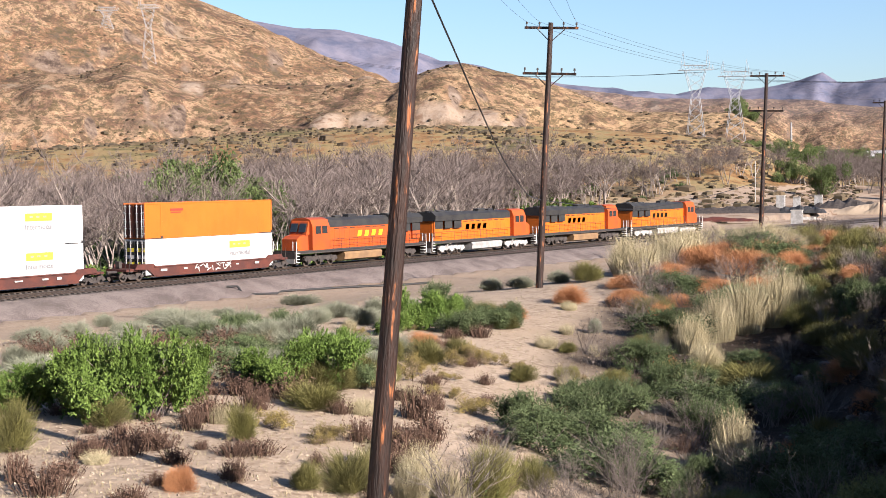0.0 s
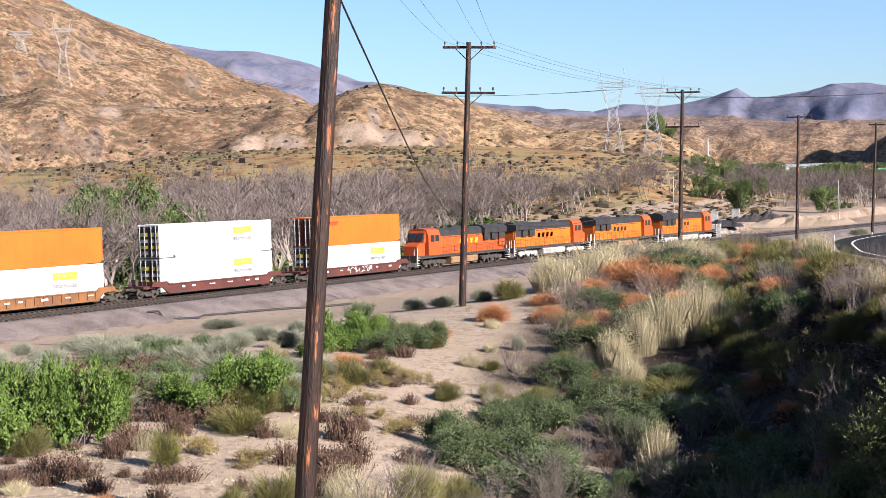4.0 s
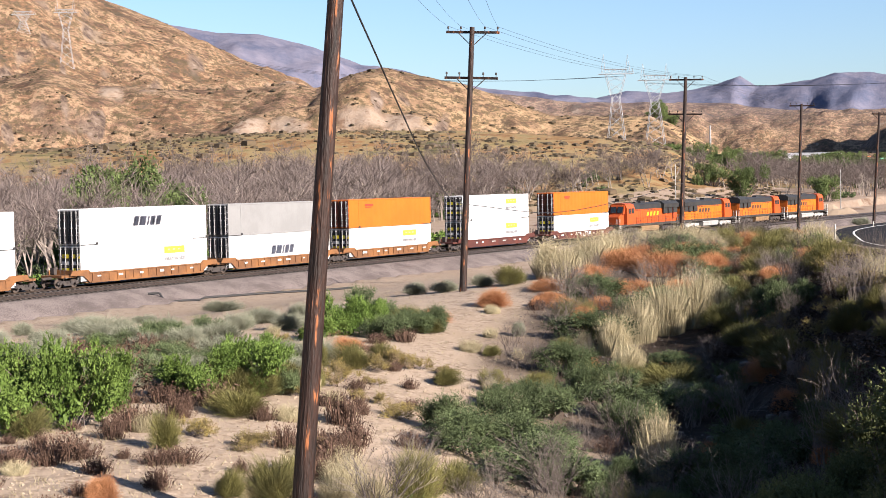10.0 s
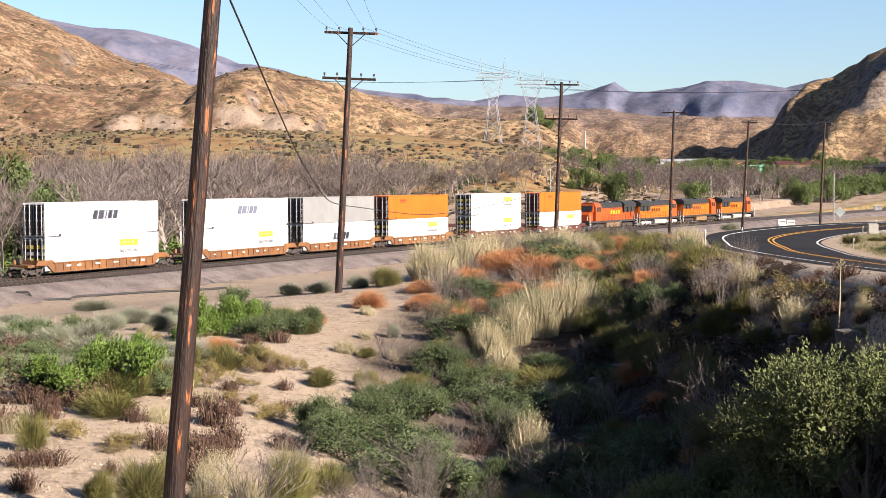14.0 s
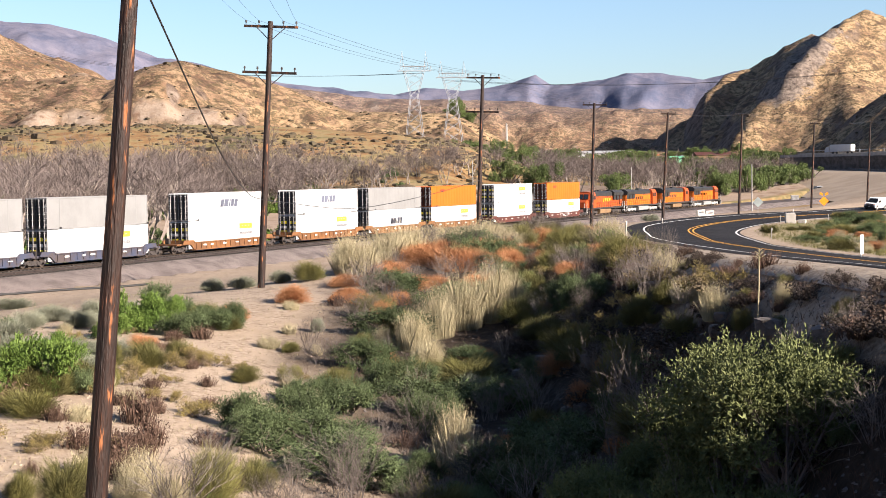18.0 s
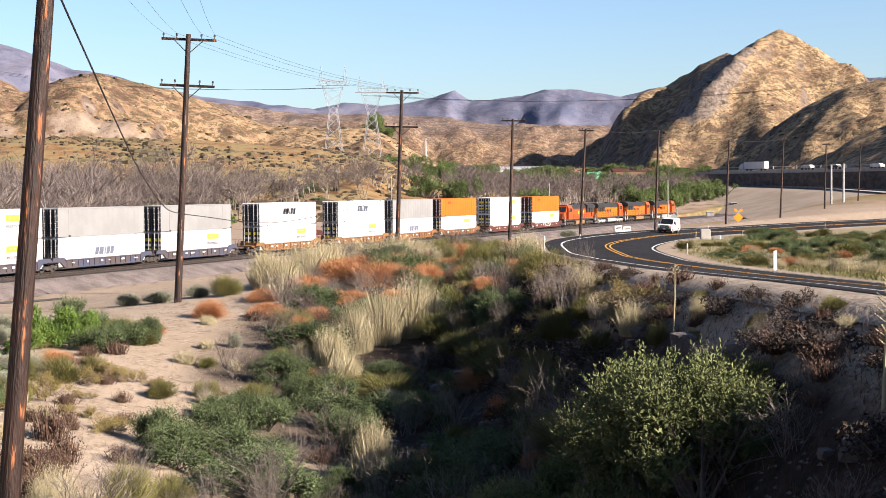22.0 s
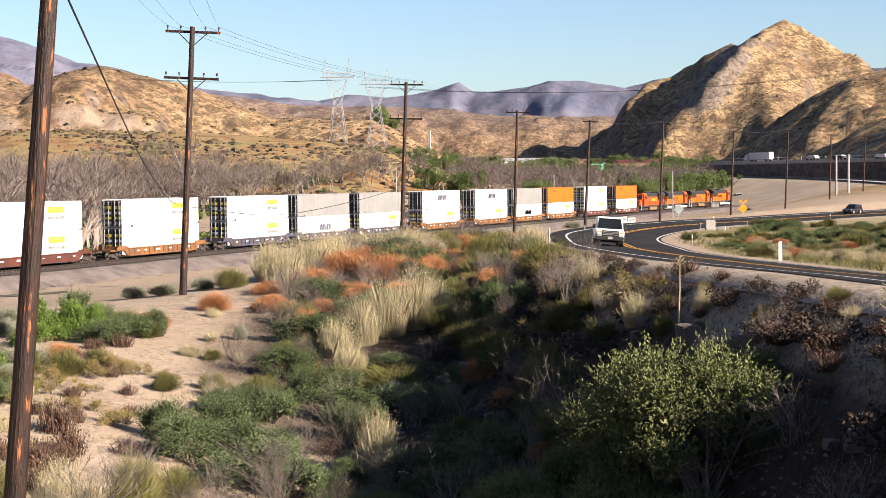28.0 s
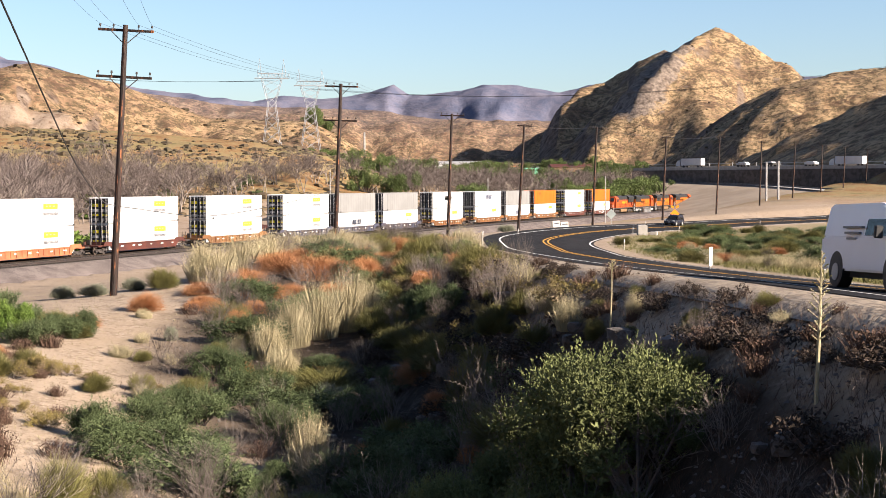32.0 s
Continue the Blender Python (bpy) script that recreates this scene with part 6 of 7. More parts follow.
tagged(new("grass_tufts", litter_mesh(14000, (36, 72, 22, 90), 0.09, M["straw"], 3, open_sand)), "thin dry grass tufts strewn over sand", "grass", kind="stuff")
tagged(new("sand_stones", litter_mesh(9000, (36, 72, 22, 80), 0.035, M["gravel"], 4, open_sand, True)), "small pale stones lying on sand", "stones", kind="stuff")
tagged(new("gully_stones", litter_mesh(9000, (60, 92, 14, 90), 0.05, M["rock"], 5, near_road, True)), "broken dark stones on the road embankment", "stones", kind="stuff")
tagged(new("gully_grass", litter_mesh(30000, (55, 92, 14, 110), 0.20, M["weed"], 6, near_road, thin=0.02)), "dry weeds covering the road embankment", "grass", kind="stuff")
tagged(new("meadow_grass", litter_mesh(30000, (70, 92, 45, 260), 0.22, M["olive"], 7, lambda x, y: road_side(x, y) < -6)), "green and dry meadow grass beside the road", "grass", kind="stuff")


def boulder(x, y, size, seed):
    rnd, bm = random.Random(seed), bmesh.new()
    bmesh.ops.create_icosphere(bm, subdivisions=2, radius=1)
    for v in bm.verts:
        v.co *= 1 + 0.28 * noise.noise(v.co * 1.3 + Vector((seed * 3.1, 0, 0)))
        v.co = Vector((max(-0.8, min(0.8, v.co.x)), v.co.y * 0.8, max(-0.5, min(0.6, v.co.z)) * 0.9))
    ob = new("boulder", mesh_of("boulder", bm, M["rock"]))
    ob.matrix_basis = Matrix.Translation((x, y, on_ground(x, y) + size * 0.15)) @ Matrix.Rotation(rnd.uniform(0, 6.28), 4, "Z") @ Matrix.Diagonal((size, size, size, 1))
    tagged(ob, "dark angular boulder on the shaded road embankment", "boulder", "boulders below the road")


rnd = random.Random(9)
for i in range(60):
    x, y = beside_road(17, 58, 8.5, 16)(rnd)
    boulder(x, y, rnd.uniform(0.12, 0.5), i)


# ---- trees beyond the line ----
def bare_tree(seed, height):
    """Trunk and limbs as round wood, and a haze of fine twigs."""
    rnd = random.Random(seed)
    wood, haze = ([], []), ([], [])

    def limb(p, d, ln, r, depth):
        q = p + d * ln
        side = d.orthogonal().normalized()
        up = d.cross(side)
        if depth > 1:
            verts, faces = wood
            k, r2 = len(verts), r * 0.62
            for c, rr in ((p, r), (q, r2)):
                for j in range(3):
                    an = j * 2.094
                    verts.append(c + (side * math.cos(an) + up * math.sin(an)) * rr)
            for j in range(3):
                faces.append((k + j, k + (j + 1) % 3, k + 3 + (j + 1) % 3, k + 3 + j))
        else:
            verts, faces = haze
            k, w = len(verts), (side * math.cos(k0 := rnd.uniform(0, 6)) + up * math.sin(k0)) * (0.034 if depth else 0.022)
            verts.extend([p + w, p - w, q])
            faces.append((k, k + 1, k + 2))
            r2 = r
        if depth:
            for _ in range(3 if depth > 2 else 5):
                nd = (d + Vector((rnd.gauss(0, 0.5), rnd.gauss(0, 0.5), rnd.gauss(0.1, 0.3)))).normalized()
                limb(p.lerp(q, rnd.uniform(0.4, 1.0)), nd, ln * rnd.uniform(0.5, 0.85), r2 * rnd.uniform(0.55, 0.85), depth - 1)
    for _ in range(rnd.choice((2, 2, 3))):
        limb(Vector((rnd.gauss(0, 0.5), rnd.gauss(0, 0.5), -0.3)), Vector((rnd.gauss(0, 0.22), rnd.gauss(0, 0.22), 1)).normalized(), height * 0.34, height * 0.013, 4)
    return raw("trunk", *wood, M["bark"]), raw("twigs", *haze, M["twig"])


BARE = [bare_tree(100 + i, 11) for i in range(7)]
rnd = random.Random(77)


def tree_at(x, y, s, i):
    ob = root("bare_tree", "leafless grey cottonwood tree in the river woods", "tree", "leafless river trees")
    ob.matrix_basis = Matrix.Translation((x, y, on_ground(x, y))) @ Matrix.Rotation(rnd.uniform(0, 6.28), 4, "Z") @ Matrix.Diagonal((s, s, s * rnd.uniform(0.85, 1.15), 1))
    tr, tw = BARE[i % 7]
    part("trunk", tr, None, ob)
    tagged(part("branchwork", tw, None, ob), kind="stuff")


for i in range(400):
    h0 = rnd.uniform(34, 64)
    lo, hi = (95.2 + 24) / math.cos(radians(h0)) if h0 < 60 else 215, 380
    d0 = rnd.uniform(lo, max(hi, lo + 60))
    x, y = bearing(h0, d0)
    if y - track_y(x) > 22 and not (x > 200 and y - track_y(x) < 78):
        tree_at(x, y, rnd.uniform(1.1, 1.9) * (0.55 + 0.45 * smooth01((72 - h0) / 14)), i)


def strewn(name, shapes, count, seed, place, sizes, material, label, category):
    """Many copies of some shapes over a stretch of land, as one tangle."""
    r, verts, tris, total, forms = np.random.RandomState(seed), [], [], 0, []
    for me in shapes:
        co = np.empty(len(me.vertices) * 3, np.float32)
        me.vertices.foreach_get("co", co)
        fs = [tuple(p.vertices) for p in me.polygons]
        forms.append((co.reshape(-1, 3), np.array([t for f in fs for t in ((f[0], f[1], f[2]), (f[0], f[2], f[-1]))[:len(f) - 2]])))
    for i in range(count):
        x, y = place(r)
        off = y - track_y(min(x, 700))
        z = on_ground(x, y)
        if off < 78 and not (x > 400 and off > 30) and not (x < 195 and off > 24) or z > 9:
            continue
        co, fs = forms[i % len(forms)]
        a, q = r.uniform(0, 6.28), co * r.uniform(*sizes)
        verts.append(np.column_stack([x + q[:, 0] * math.cos(a) - q[:, 1] * math.sin(a), y + q[:, 0] * math.sin(a) + q[:, 1] * math.cos(a), z + q[:, 2]]))
        tris.append(fs + total)
        total += len(q)
    tagged(new(name, tri_mesh(name, np.vstack(verts), np.vstack(tris), material)), label, category, kind="stuff")


strewn("bare_woods", [pair[1] for pair in BARE], 1150, 5, lambda r: bearing(*((h0 := r.uniform(46, 79)), r.uniform(250, 440) if h0 < 69 else r.uniform(400, 560))), (0.85, 1.4), M["twig"], "grey leafless river woods filling the valley", "woods")
strewn("bare_stems", [pair[0] for pair in BARE], 500, 6, lambda r: bearing(*((h0 := r.uniform(46, 79)), r.uniform(250, 440) if h0 < 69 else r.uniform(400, 560))), (0.85, 1.3), M["bark"], "pale stems of the far river woods", "woods")

LEAFY_TREE = [leafy("f", 11000, 0.028, blob_set(s, 20, 1.0, 0.2, 0.85, 0.21), M["leaf_tree"], s, twigs=18) for s in (201, 202, 203)]
SCRUB = [leafy("f", 1500, 0.085, blob_set(s, 9, 1.3, 0.15, 0.6, 0.32), M["leaf"], s, twigs=4) for s in (211, 212)]

strewn("river_scrub", [SCRUB[0][0], SCRUB[1][0]], 420, 8, lambda r: bearing(r.uniform(36, 78), r.uniform(170, 430)), (1.2, 2.8), M["leaf_dark"], "dull green undergrowth beneath the river woods", "undergrowth")


def leafy_tree(x, y, tall, wide, i, label="dark green leafy tree among bare woods"):
    ob = root("leafy_tree", label, "tree", "green trees of the valley")
    ob.matrix_basis = Matrix.Translation((x, y, on_ground(x, y))) @ Matrix.Rotation(rnd.uniform(0, 6.28), 4, "Z") @ Matrix.Diagonal((wide, wide, tall, 1))
    part("crown", LEAFY_TREE[i % 3][0], None, ob)
    part("trunk", LEAFY_TREE[i % 3][1], None, ob)


# heading, distance, height, breadth factor
for i, (hd, ds, tall, wide) in enumerate([(44.0, 205, 13, 9), (45.5, 212, 15, 10), (46.6, 208, 11, 8), (43.1, 215, 10, 8), (45.0, 216, 14, 9), (68.7, 395, 9, 5.5), (71.9, 400, 7, 6), (67.6, 430, 7, 6), (74.2, 520, 9, 8), (73.2, 540, 8, 7), (72.2, 560, 8, 7), (75.2, 470, 7, 6), (76.0, 455, 7, 7), (76.8, 470, 8, 7), (77.5, 480, 8, 8), (78.2, 500, 7, 8), (78.9, 515, 7, 8), (75.6, 560, 8, 8), (77.0, 560, 10, 9), (78.6, 570, 9, 9), (68.2, 640, 8, 9), (69.6, 620, 8, 9), (37.5, 200, 8, 5), (38.6, 230, 9, 5)]):
    x, y = bearing(hd, ds)
    leafy_tree(x, y, tall, wide, i)
for i in range(64):
    x, y = bearing(rnd.uniform(65.5, 78.6), rnd.uniform(600, 1000))
    leafy_tree(x, y, rnd.uniform(6, 11), rnd.uniform(6, 9), i, "dull green tree far up the valley")
for i in range(150):
    h0 = rnd.uniform(34, 69)
    x, y = bearing(h0, rnd.uniform((95.2 + 16) / math.cos(radians(min(h0, 60))), 380))
    if y - track_y(x) < 14 or x > 195 and y - track_y(x) < 80:
        continue
    ob = root("river_bush", "green undergrowth bush below the bare river trees", "bush", "undergrowth by the river")
    s = rnd.uniform(1.5, 3.6)
    ob.matrix_basis = Matrix.Translation((x, y, on_ground(x, y))) @ Matrix.Rotation(rnd.uniform(0, 6.28), 4, "Z") @ Matrix.Diagonal((s * 1.5, s * 1.5, s, 1))
    part("foliage", SCRUB[i % 2][0], None, ob)
    part("wood", SCRUB[i % 2][1], None, ob)

# dark brush dotted over meadow and hills
def hill_brush(n, h0, h1, d0, d1, size, seed):
    r = np.random.RandomState(seed)
    head, d = np.radians(r.uniform(h0, h1, n)), np.exp(r.uniform(math.log(d0), math.log(d1), n))
    x, y = d * np.sin(head), d * np.cos(head)
    ok = fbm(x, y, 45, 4, 4.4) + 0.25 * r.normal(size=n) > 0.12
    x, y = x[ok], y[ok]
    z, n = ground(x, y), len(x)
    s = size * np.exp(0.45 * r.normal(size=n))
    c = np.column_stack([x, y, z])
    ring = [np.column_stack([np.cos(a) * s * r.uniform(0.7, 1.2, n), np.sin(a) * s * r.uniform(0.7, 1.2, n), np.zeros(n) - 0.2]) for a in (0, 1.26, 2.51, 3.77, 5.03)]
    top = np.column_stack([r.normal(size=n) * 0.2 * s, r.normal(size=n) * 0.2 * s, s * r.uniform(0.4, 0.7, n)])
    waist = [q * np.array([0.85, 0.85, 0]) + top * r.uniform(0.4, 0.8, n)[:, None] for q in ring]
    v = np.stack([c + q for q in ring + waist] + [c + top], 1).reshape(-1, 3)
    k = np.arange(n)[:, None] * 11
    f = np.vstack([k + np.array(t) for j in range(5) for t in ((j, (j + 1) % 5, 5 + (j + 1) % 5), (j, 5 + (j + 1) % 5, 5 + j), (5 + j, 5 + (j + 1) % 5, 10))])
    return raw("hill_brush", v, f, M["scrub"])


tagged(new("hill_brush", hill_brush(3200, 36, 70, 340, 540, 0.8, 8)), "olive brown brush dotted over the terrace slope", "brush", kind="stuff")
tagged(new("hill_brush", hill_brush(9000, 36, 70, 430, 1250, 0.8, 5)), "dark scrub dotted over the dry hills", "brush", kind="stuff")
tagged(new("hill_brush", hill_brush(5000, 71, 90, 700, 1500, 0.9, 6)), "dark scrub dotted over the rocky peak", "brush", kind="stuff")


# ---- beside the road and in the yard ----
def block(name, size, material, place, label, category, bevel=0.04, turn=0.0, group=""):
    bm = bmesh.new()
    box(bm, 0, 0, size[2] / 2, *size, bevel)
    ob = new(name, mesh_of(name, bm, material))
    ob.matrix_basis = Matrix.Translation(place) @ Matrix.Rotation(turn, 4, "Z")
    return tagged(ob, label, category, group)


def road_barrier(x, y, length, turn):
    ob = root("road_barrier", "pale concrete road barrier standing beside the road", "barrier", "road barriers")
    ob.matrix_basis = Matrix.Translation((x, y, on_ground(x, y) - 0.05)) @ Matrix.Rotation(turn, 4, "Z")
    bm = bmesh.new()
    prism(bm, [(-0.32, 0), (0.32, 0), (0.32, 0.12), (0.16, 0.4), (0.1, 1.0), (-0.1, 1.0), (-0.16, 0.4), (-0.32, 0.12)], -length / 2, length / 2)
    part("body", bm, M["concrete"], ob)
    bm = bmesh.new()
    for i in range(5):
        box(bm, -length * 0.3 + i * length * 0.15, -0.17, 0.66, length * 0.1, 0.01, 0.18)
    part("stencil", bm, M["letter"], ob, "grey stencil bars")


road_barrier(198.5, 53.0, 4.2, 0.02)
road_barrier(203.2, 53.0, 4.2, 0.0)


def delineator(x, y, tall, board=False):
    ob = root("delineator_post", "white reflective marker plate on a thin roadside post" if board else "thin white plastic delineator post by the road", "marker post", "roadside posts")
    ob.matrix_basis = Matrix.Translation((x, y, on_ground(x, y))) @ Matrix.Rotation(radians(-12), 4, "Z")
    bm = bmesh.new()
    box(bm, 0, 0, tall / 2, 0.07, 0.05, tall)
    part("post", bm, M["concrete"] if not board else M["steel"], ob)
    bm = bmesh.new()
    box(bm, 0, -0.04, tall - (0.3 if board else 0.14), 0.42 if board else 0.11, 0.02, 0.95 if board else 0.26, 0.008)
    part("plate", bm, M["white"], ob, "white reflective plate")


for x, y, tall, board in ((99.4, 32.5, 0.75, False), (92.1, 29.6, 1.15, False), (120.5, 26.2, 0.95, False), (189.3, 40.0, 0.9, False), (71.7, 11.3, 1.0, True), (66.5, 5.4, 1.0, True), (107.5, 34.6, 0.8, False), (150, 44.2, 0.9, False), (232, 47.0, 0.9, False), (210, 37.6, 0.9, False), (262, 32.5, 0.9, False)):
    delineator(x, y, tall, board)
block("culvert_block", (1.5, 1.2, 1.35), M["concrete"], (186.6, 38.2, 1.45), "pale concrete culvert block beside the road", "concrete block", turn=0.3)
block("culvert_block", (1.4, 0.9, 0.5), M["concrete"], (190.4, 37.4, 1.35), "low pale concrete slab beside the road", "concrete block", turn=0.1)


def warning_sign(x, y, orange):
    ob = root("warning_sign", "orange diamond work sign with flags on a stand" if orange else "back of a diamond road sign on a thin post", "road sign", "road signs")
    ob.matrix_basis = Matrix.Translation((x, y, on_ground(x, y) - 0.1)) @ Matrix.Rotation(radians(-75), 4, "Z")
    bm = bmesh.new()
    rod(bm, (0, 0, 0), (0, 0, 2.3), 0.04, n=6)
    part("post", bm, M["steel"], ob)
    bm = bmesh.new()
    c = 1.15 if orange else 2.0
    side_prism(bm, [(-0.85, c), (0, c - 0.85), (0.85, c), (0, c + 0.85)], -0.06, -0.03)
    part("plate", bm, SIGN_ORANGE if orange else M["sage_metal"], ob)
    if orange:
        for s in (-1, 1):
            bm = bmesh.new()
            side_prism(bm, [(s * 0.2, 2.1), (s * 0.75, 2.35), (s * 0.7, 2.75), (s * 0.15, 2.5)], -0.02, 0.0)
            part("flag", bm, SIGN_ORANGE, ob, "orange cloth flag")
            bm = bmesh.new()
            rod(bm, (0, 0, 0.35), (s * 0.8, 0, 0.02), 0.03, n=5)
            part("leg", bm, M["steel"], ob)


SIGN_ORANGE = mat("work_orange", (0.85, 0.26, 0.02), (0.78, 0.22, 0.02), 1, 0.5)
M["sage_metal"] = mat("dull_sign_back", (0.36, 0.41, 0.40), (0.30, 0.34, 0.33), 1, 0.5, 0.4)
warning_sign(261.5, 47.6, True)
warning_sign(232.5, 52.7, False)


def yucca_stalk(x, y, tall, branched, seed):
    rnd = random.Random(seed)
    ob = root("yucca_stalk", "tall dry yucca flower stalk with seed pods" if branched else "thin straight dry yucca flower stalk", "plant", "yucca stalks")
    ob.matrix_basis = Matrix.Translation((x, y, on_ground(x, y) - 0.1)) @ Matrix.Rotation(radians(2), 4, "X")
    bm = bmesh.new()
    rod(bm, (0, 0, 0), (0.03, 0, tall * 0.6), 0.035 if branched else 0.024, 0.024 if branched else 0.018, 7)
    rod(bm, (0.03, 0, tall * 0.6), (0.0, 0.02, tall), 0.024 if branched else 0.018, 0.008, 7)
    part("stem", bm, M["straw"], ob, "pale straw stem")
    lo = 0.42 if branched else 0.86
    for i in range(54 if branched else 12):
        f = lo + (1 - lo) * (i + 0.5) / (54 if branched else 12)
        a = i * 2.4
        r = (0.21 if branched else 0.13) * (1.05 - 0.75 * abs(2 * (f - lo) / (1 - lo) - 0.7)) * rnd.uniform(0.6, 1.2)
        bm = bmesh.new()
        tip = (r * math.cos(a), r * math.sin(a), tall * f + r * 0.7)
        rod(bm, (0.02, 0, tall * f), tip, 0.006, 0.003, 4)
        for k in (0.55, 0.8, 1.0):
            bmesh.ops.create_icosphere(bm, subdivisions=1, radius=0.014, matrix=Matrix.Translation((tip[0] * k, tip[1] * k, tall * f + r * 0.7 * k)))
        part("sprig", bm, M["olive"] if i % 4 == 0 else M["straw"], ob)


yucca_stalk(33.88, 7.71, 1.95, False, 1)
yucca_stalk(22.37, 1.93, 2.39, True, 2)


def shed(x, y, z, size, label, turn=0.3):
    ob = root("equipment_cabinet", label, "cabinet", "cabinets in the rail yard")
    ob.matrix_basis = Matrix.Translation((x, y, z)) @ Matrix.Rotation(turn, 4, "Z")
    bm = bmesh.new()
    box(bm, 0, 0, size[2] / 2, *size, 0.03)
    part("body", bm, M["silver"], ob)
    bm = bmesh.new()
    box(bm, 0, 0, size[2] + 0.06, size[0] + 0.2, size[1] + 0.2, 0.14, 0.03)
    part("roof", bm, M["concrete"], ob)
    bm = bmesh.new()
    box(bm, 0, -size[1] / 2 - 0.02, size[2] * 0.48, size[0] * 0.4, 0.04, size[2] * 0.8)
    part("door", bm, M["grey_box"], ob)
    bm = bmesh.new()
    box(bm, 0, 0, -0.1, size[0] + 0.3, size[1] + 0.3, 0.25)
    part("footing", bm, M["concrete"], ob)


def yard(head, dist):
    x, y = bearing(head, dist)
    return x, y, on_ground(x, y)


shed(*yard(67.75, 272), (2.4, 2.0, 2.9), "grey steel signal cabinet on a concrete footing beside the tracks")
shed(*yard(67.15, 345), (2.3, 1.9, 2.9), "tall pale grey equipment cabinet in the rail yard")
shed(*yard(67.75, 348), (1.6, 1.6, 2.4), "small pale grey equipment cabinet in the rail yard")
shed(*yard(68.55, 352), (2.0, 1.8, 2.7), "grey equipment cabinet near heaps of scrap")
shed(*yard(78.6, 420), (2.2, 2.0, 2.8), "grey line side cabinet beyond the engines")


def heap(head, dist, length, tall, material, label, category, seed, turn=0.0):
    """A long uneven heap of dumped stuff."""
    rnd = np.random.RandomState(seed)
    n, k = 26, 9
    verts, faces = [], []
    for i in range(n):
        for j in range(k):
            u, v = i / (n - 1) * 2 - 1, j / (k - 1) * 2 - 1
            hgt = max(0, (1 - u * u) ** 0.6 * (1 - v * v)) * tall * (0.8 + 0.55 * noise.noise(Vector((i * 0.4, j * 0.5, seed * 7.3))) + 0.14 * rnd.rand()) - 0.1
            verts.append((u * length / 2, v * tall * 1.7, hgt))
    for i in range(n - 1):
        for j in range(k - 1):
            a = i * k + j
            faces.append((a, a + k, a + k + 1, a + 1))
    ob = new("heap", raw("heap", verts, faces, material))
    x, y, z = yard(head, dist)
    ob.matrix_basis = Matrix.Translation((x, y, z)) @ Matrix.Rotation(-radians(head) + turn, 4, "Z")
    tagged(ob, label, category, "heaps in the rail yard")


heap(65.6, 330, 26, 1.6, M["frame"], "long dark heap of old ties along the yard", "heap", 1)
heap(67.9, 330, 11, 1.6, M["black"], "dark heap of scrap rubber in the yard", "heap", 2)
heap(69.6, 350, 16, 2.2, M["frame"], "dark heap of scrap with pale boards", "heap", 3)
heap(68.9, 285, 9, 0.9, M["weed"], "low brown earth heap in the yard", "heap", 4)
heap(70.6, 290, 8, 1.2, M["frame"], "dark earth heap beside the tracks", "heap", 5)
heap(71.0, 345, 26, 2.6, M["sand"], "long bank of pale earth in the yard", "heap", 6)
heap(63.5, 290, 30, 1.0, M["maroon"], "row of rusty rails stacked beside the line", "heap", 7)
heap(68.2, 318, 6, 0.7, M["concrete"], "low pile of pale rubble", "heap", 8)


def yard_fence():
    ob = root("handrail_fence", "low grey pipe handrail along the railway cutting", "fence")
    bm = bmesh.new()
    for i, x in enumerate(np.arange(178, 206, 1.6)):
        y = track_y(x) - 12.5
        bm2 = bmesh.new()
        z = on_ground(x, y)
        rod(bm2, (x, y, z - 0.2), (x, y, z + 1.1), 0.03, n=5)
        part("post", bm2, M["steel"], ob)
    for dz in (0.55, 1.1):
        rod(bm, (178, track_y(178) - 12.5, on_ground(178, track_y(178) - 12.5) + dz), (204.8, track_y(204.8) - 12.5, on_ground(204.8, track_y(204.8) - 12.5) + dz), 0.03, n=5)
    part("top_rail", bm, M["steel"], ob)


yard_fence()


def ground_hose():
    """The black hose that lies over the ballast to the dirt track."""
    pts = [(88.5, 86.8), (90.5, 84.9), (92.5, 83.6), (95, 82.6), (99, 80.5), (104, 77)]
    line = spline(np.array(pts), 6)
    bm = bmesh.new()
    for a, b in zip(line[:-1], line[1:]):
        rod(bm, (a[0], a[1], max(on_ground(*a), -1.3) + 0.12 + (0.7 if a[1] > 86 else 0)), (b[0], b[1], max(on_ground(*b), -1.3) + 0.12 + (0.7 if b[1] > 86 else 0)), 0.09, n=6)
    tagged(new("hose", mesh_of("hose", bm, M["black"])), "black hose lying across the ballast shoulder", "hose")


ground_hose()


def steel_mast(head, dist, tall, radius, label):
    x, y, z = yard(head, dist)
    bm = bmesh.new()
    rod(bm, (0, 0, -0.5), (0, 0, tall), radius, radius * 0.8, 8)
    ob = new("steel_mast", mesh_of("steel_mast", bm, M["silver"]))
    ob.location = (x, y, z)
    tagged(ob, label, "mast", "pale masts")


steel_mast(83.15, 372, 9.6, 0.28, "pale grey steel mast beside the tracks")
steel_mast(83.6, 374, 9.6, 0.28, "pale grey steel mast beside the tracks")
steel_mast(77.0, 345, 11, 0.14, "slim pale pole beyond the line")
steel_mast(66.2, 360, 10, 0.12, "slim pale pole by the river woods")
steel_mast(72.4, 380, 10, 0.12, "slim pale pole by the river woods")
steel_mast(67.55, 1400, 30, 1.1, "white chimney like column far in the valley")


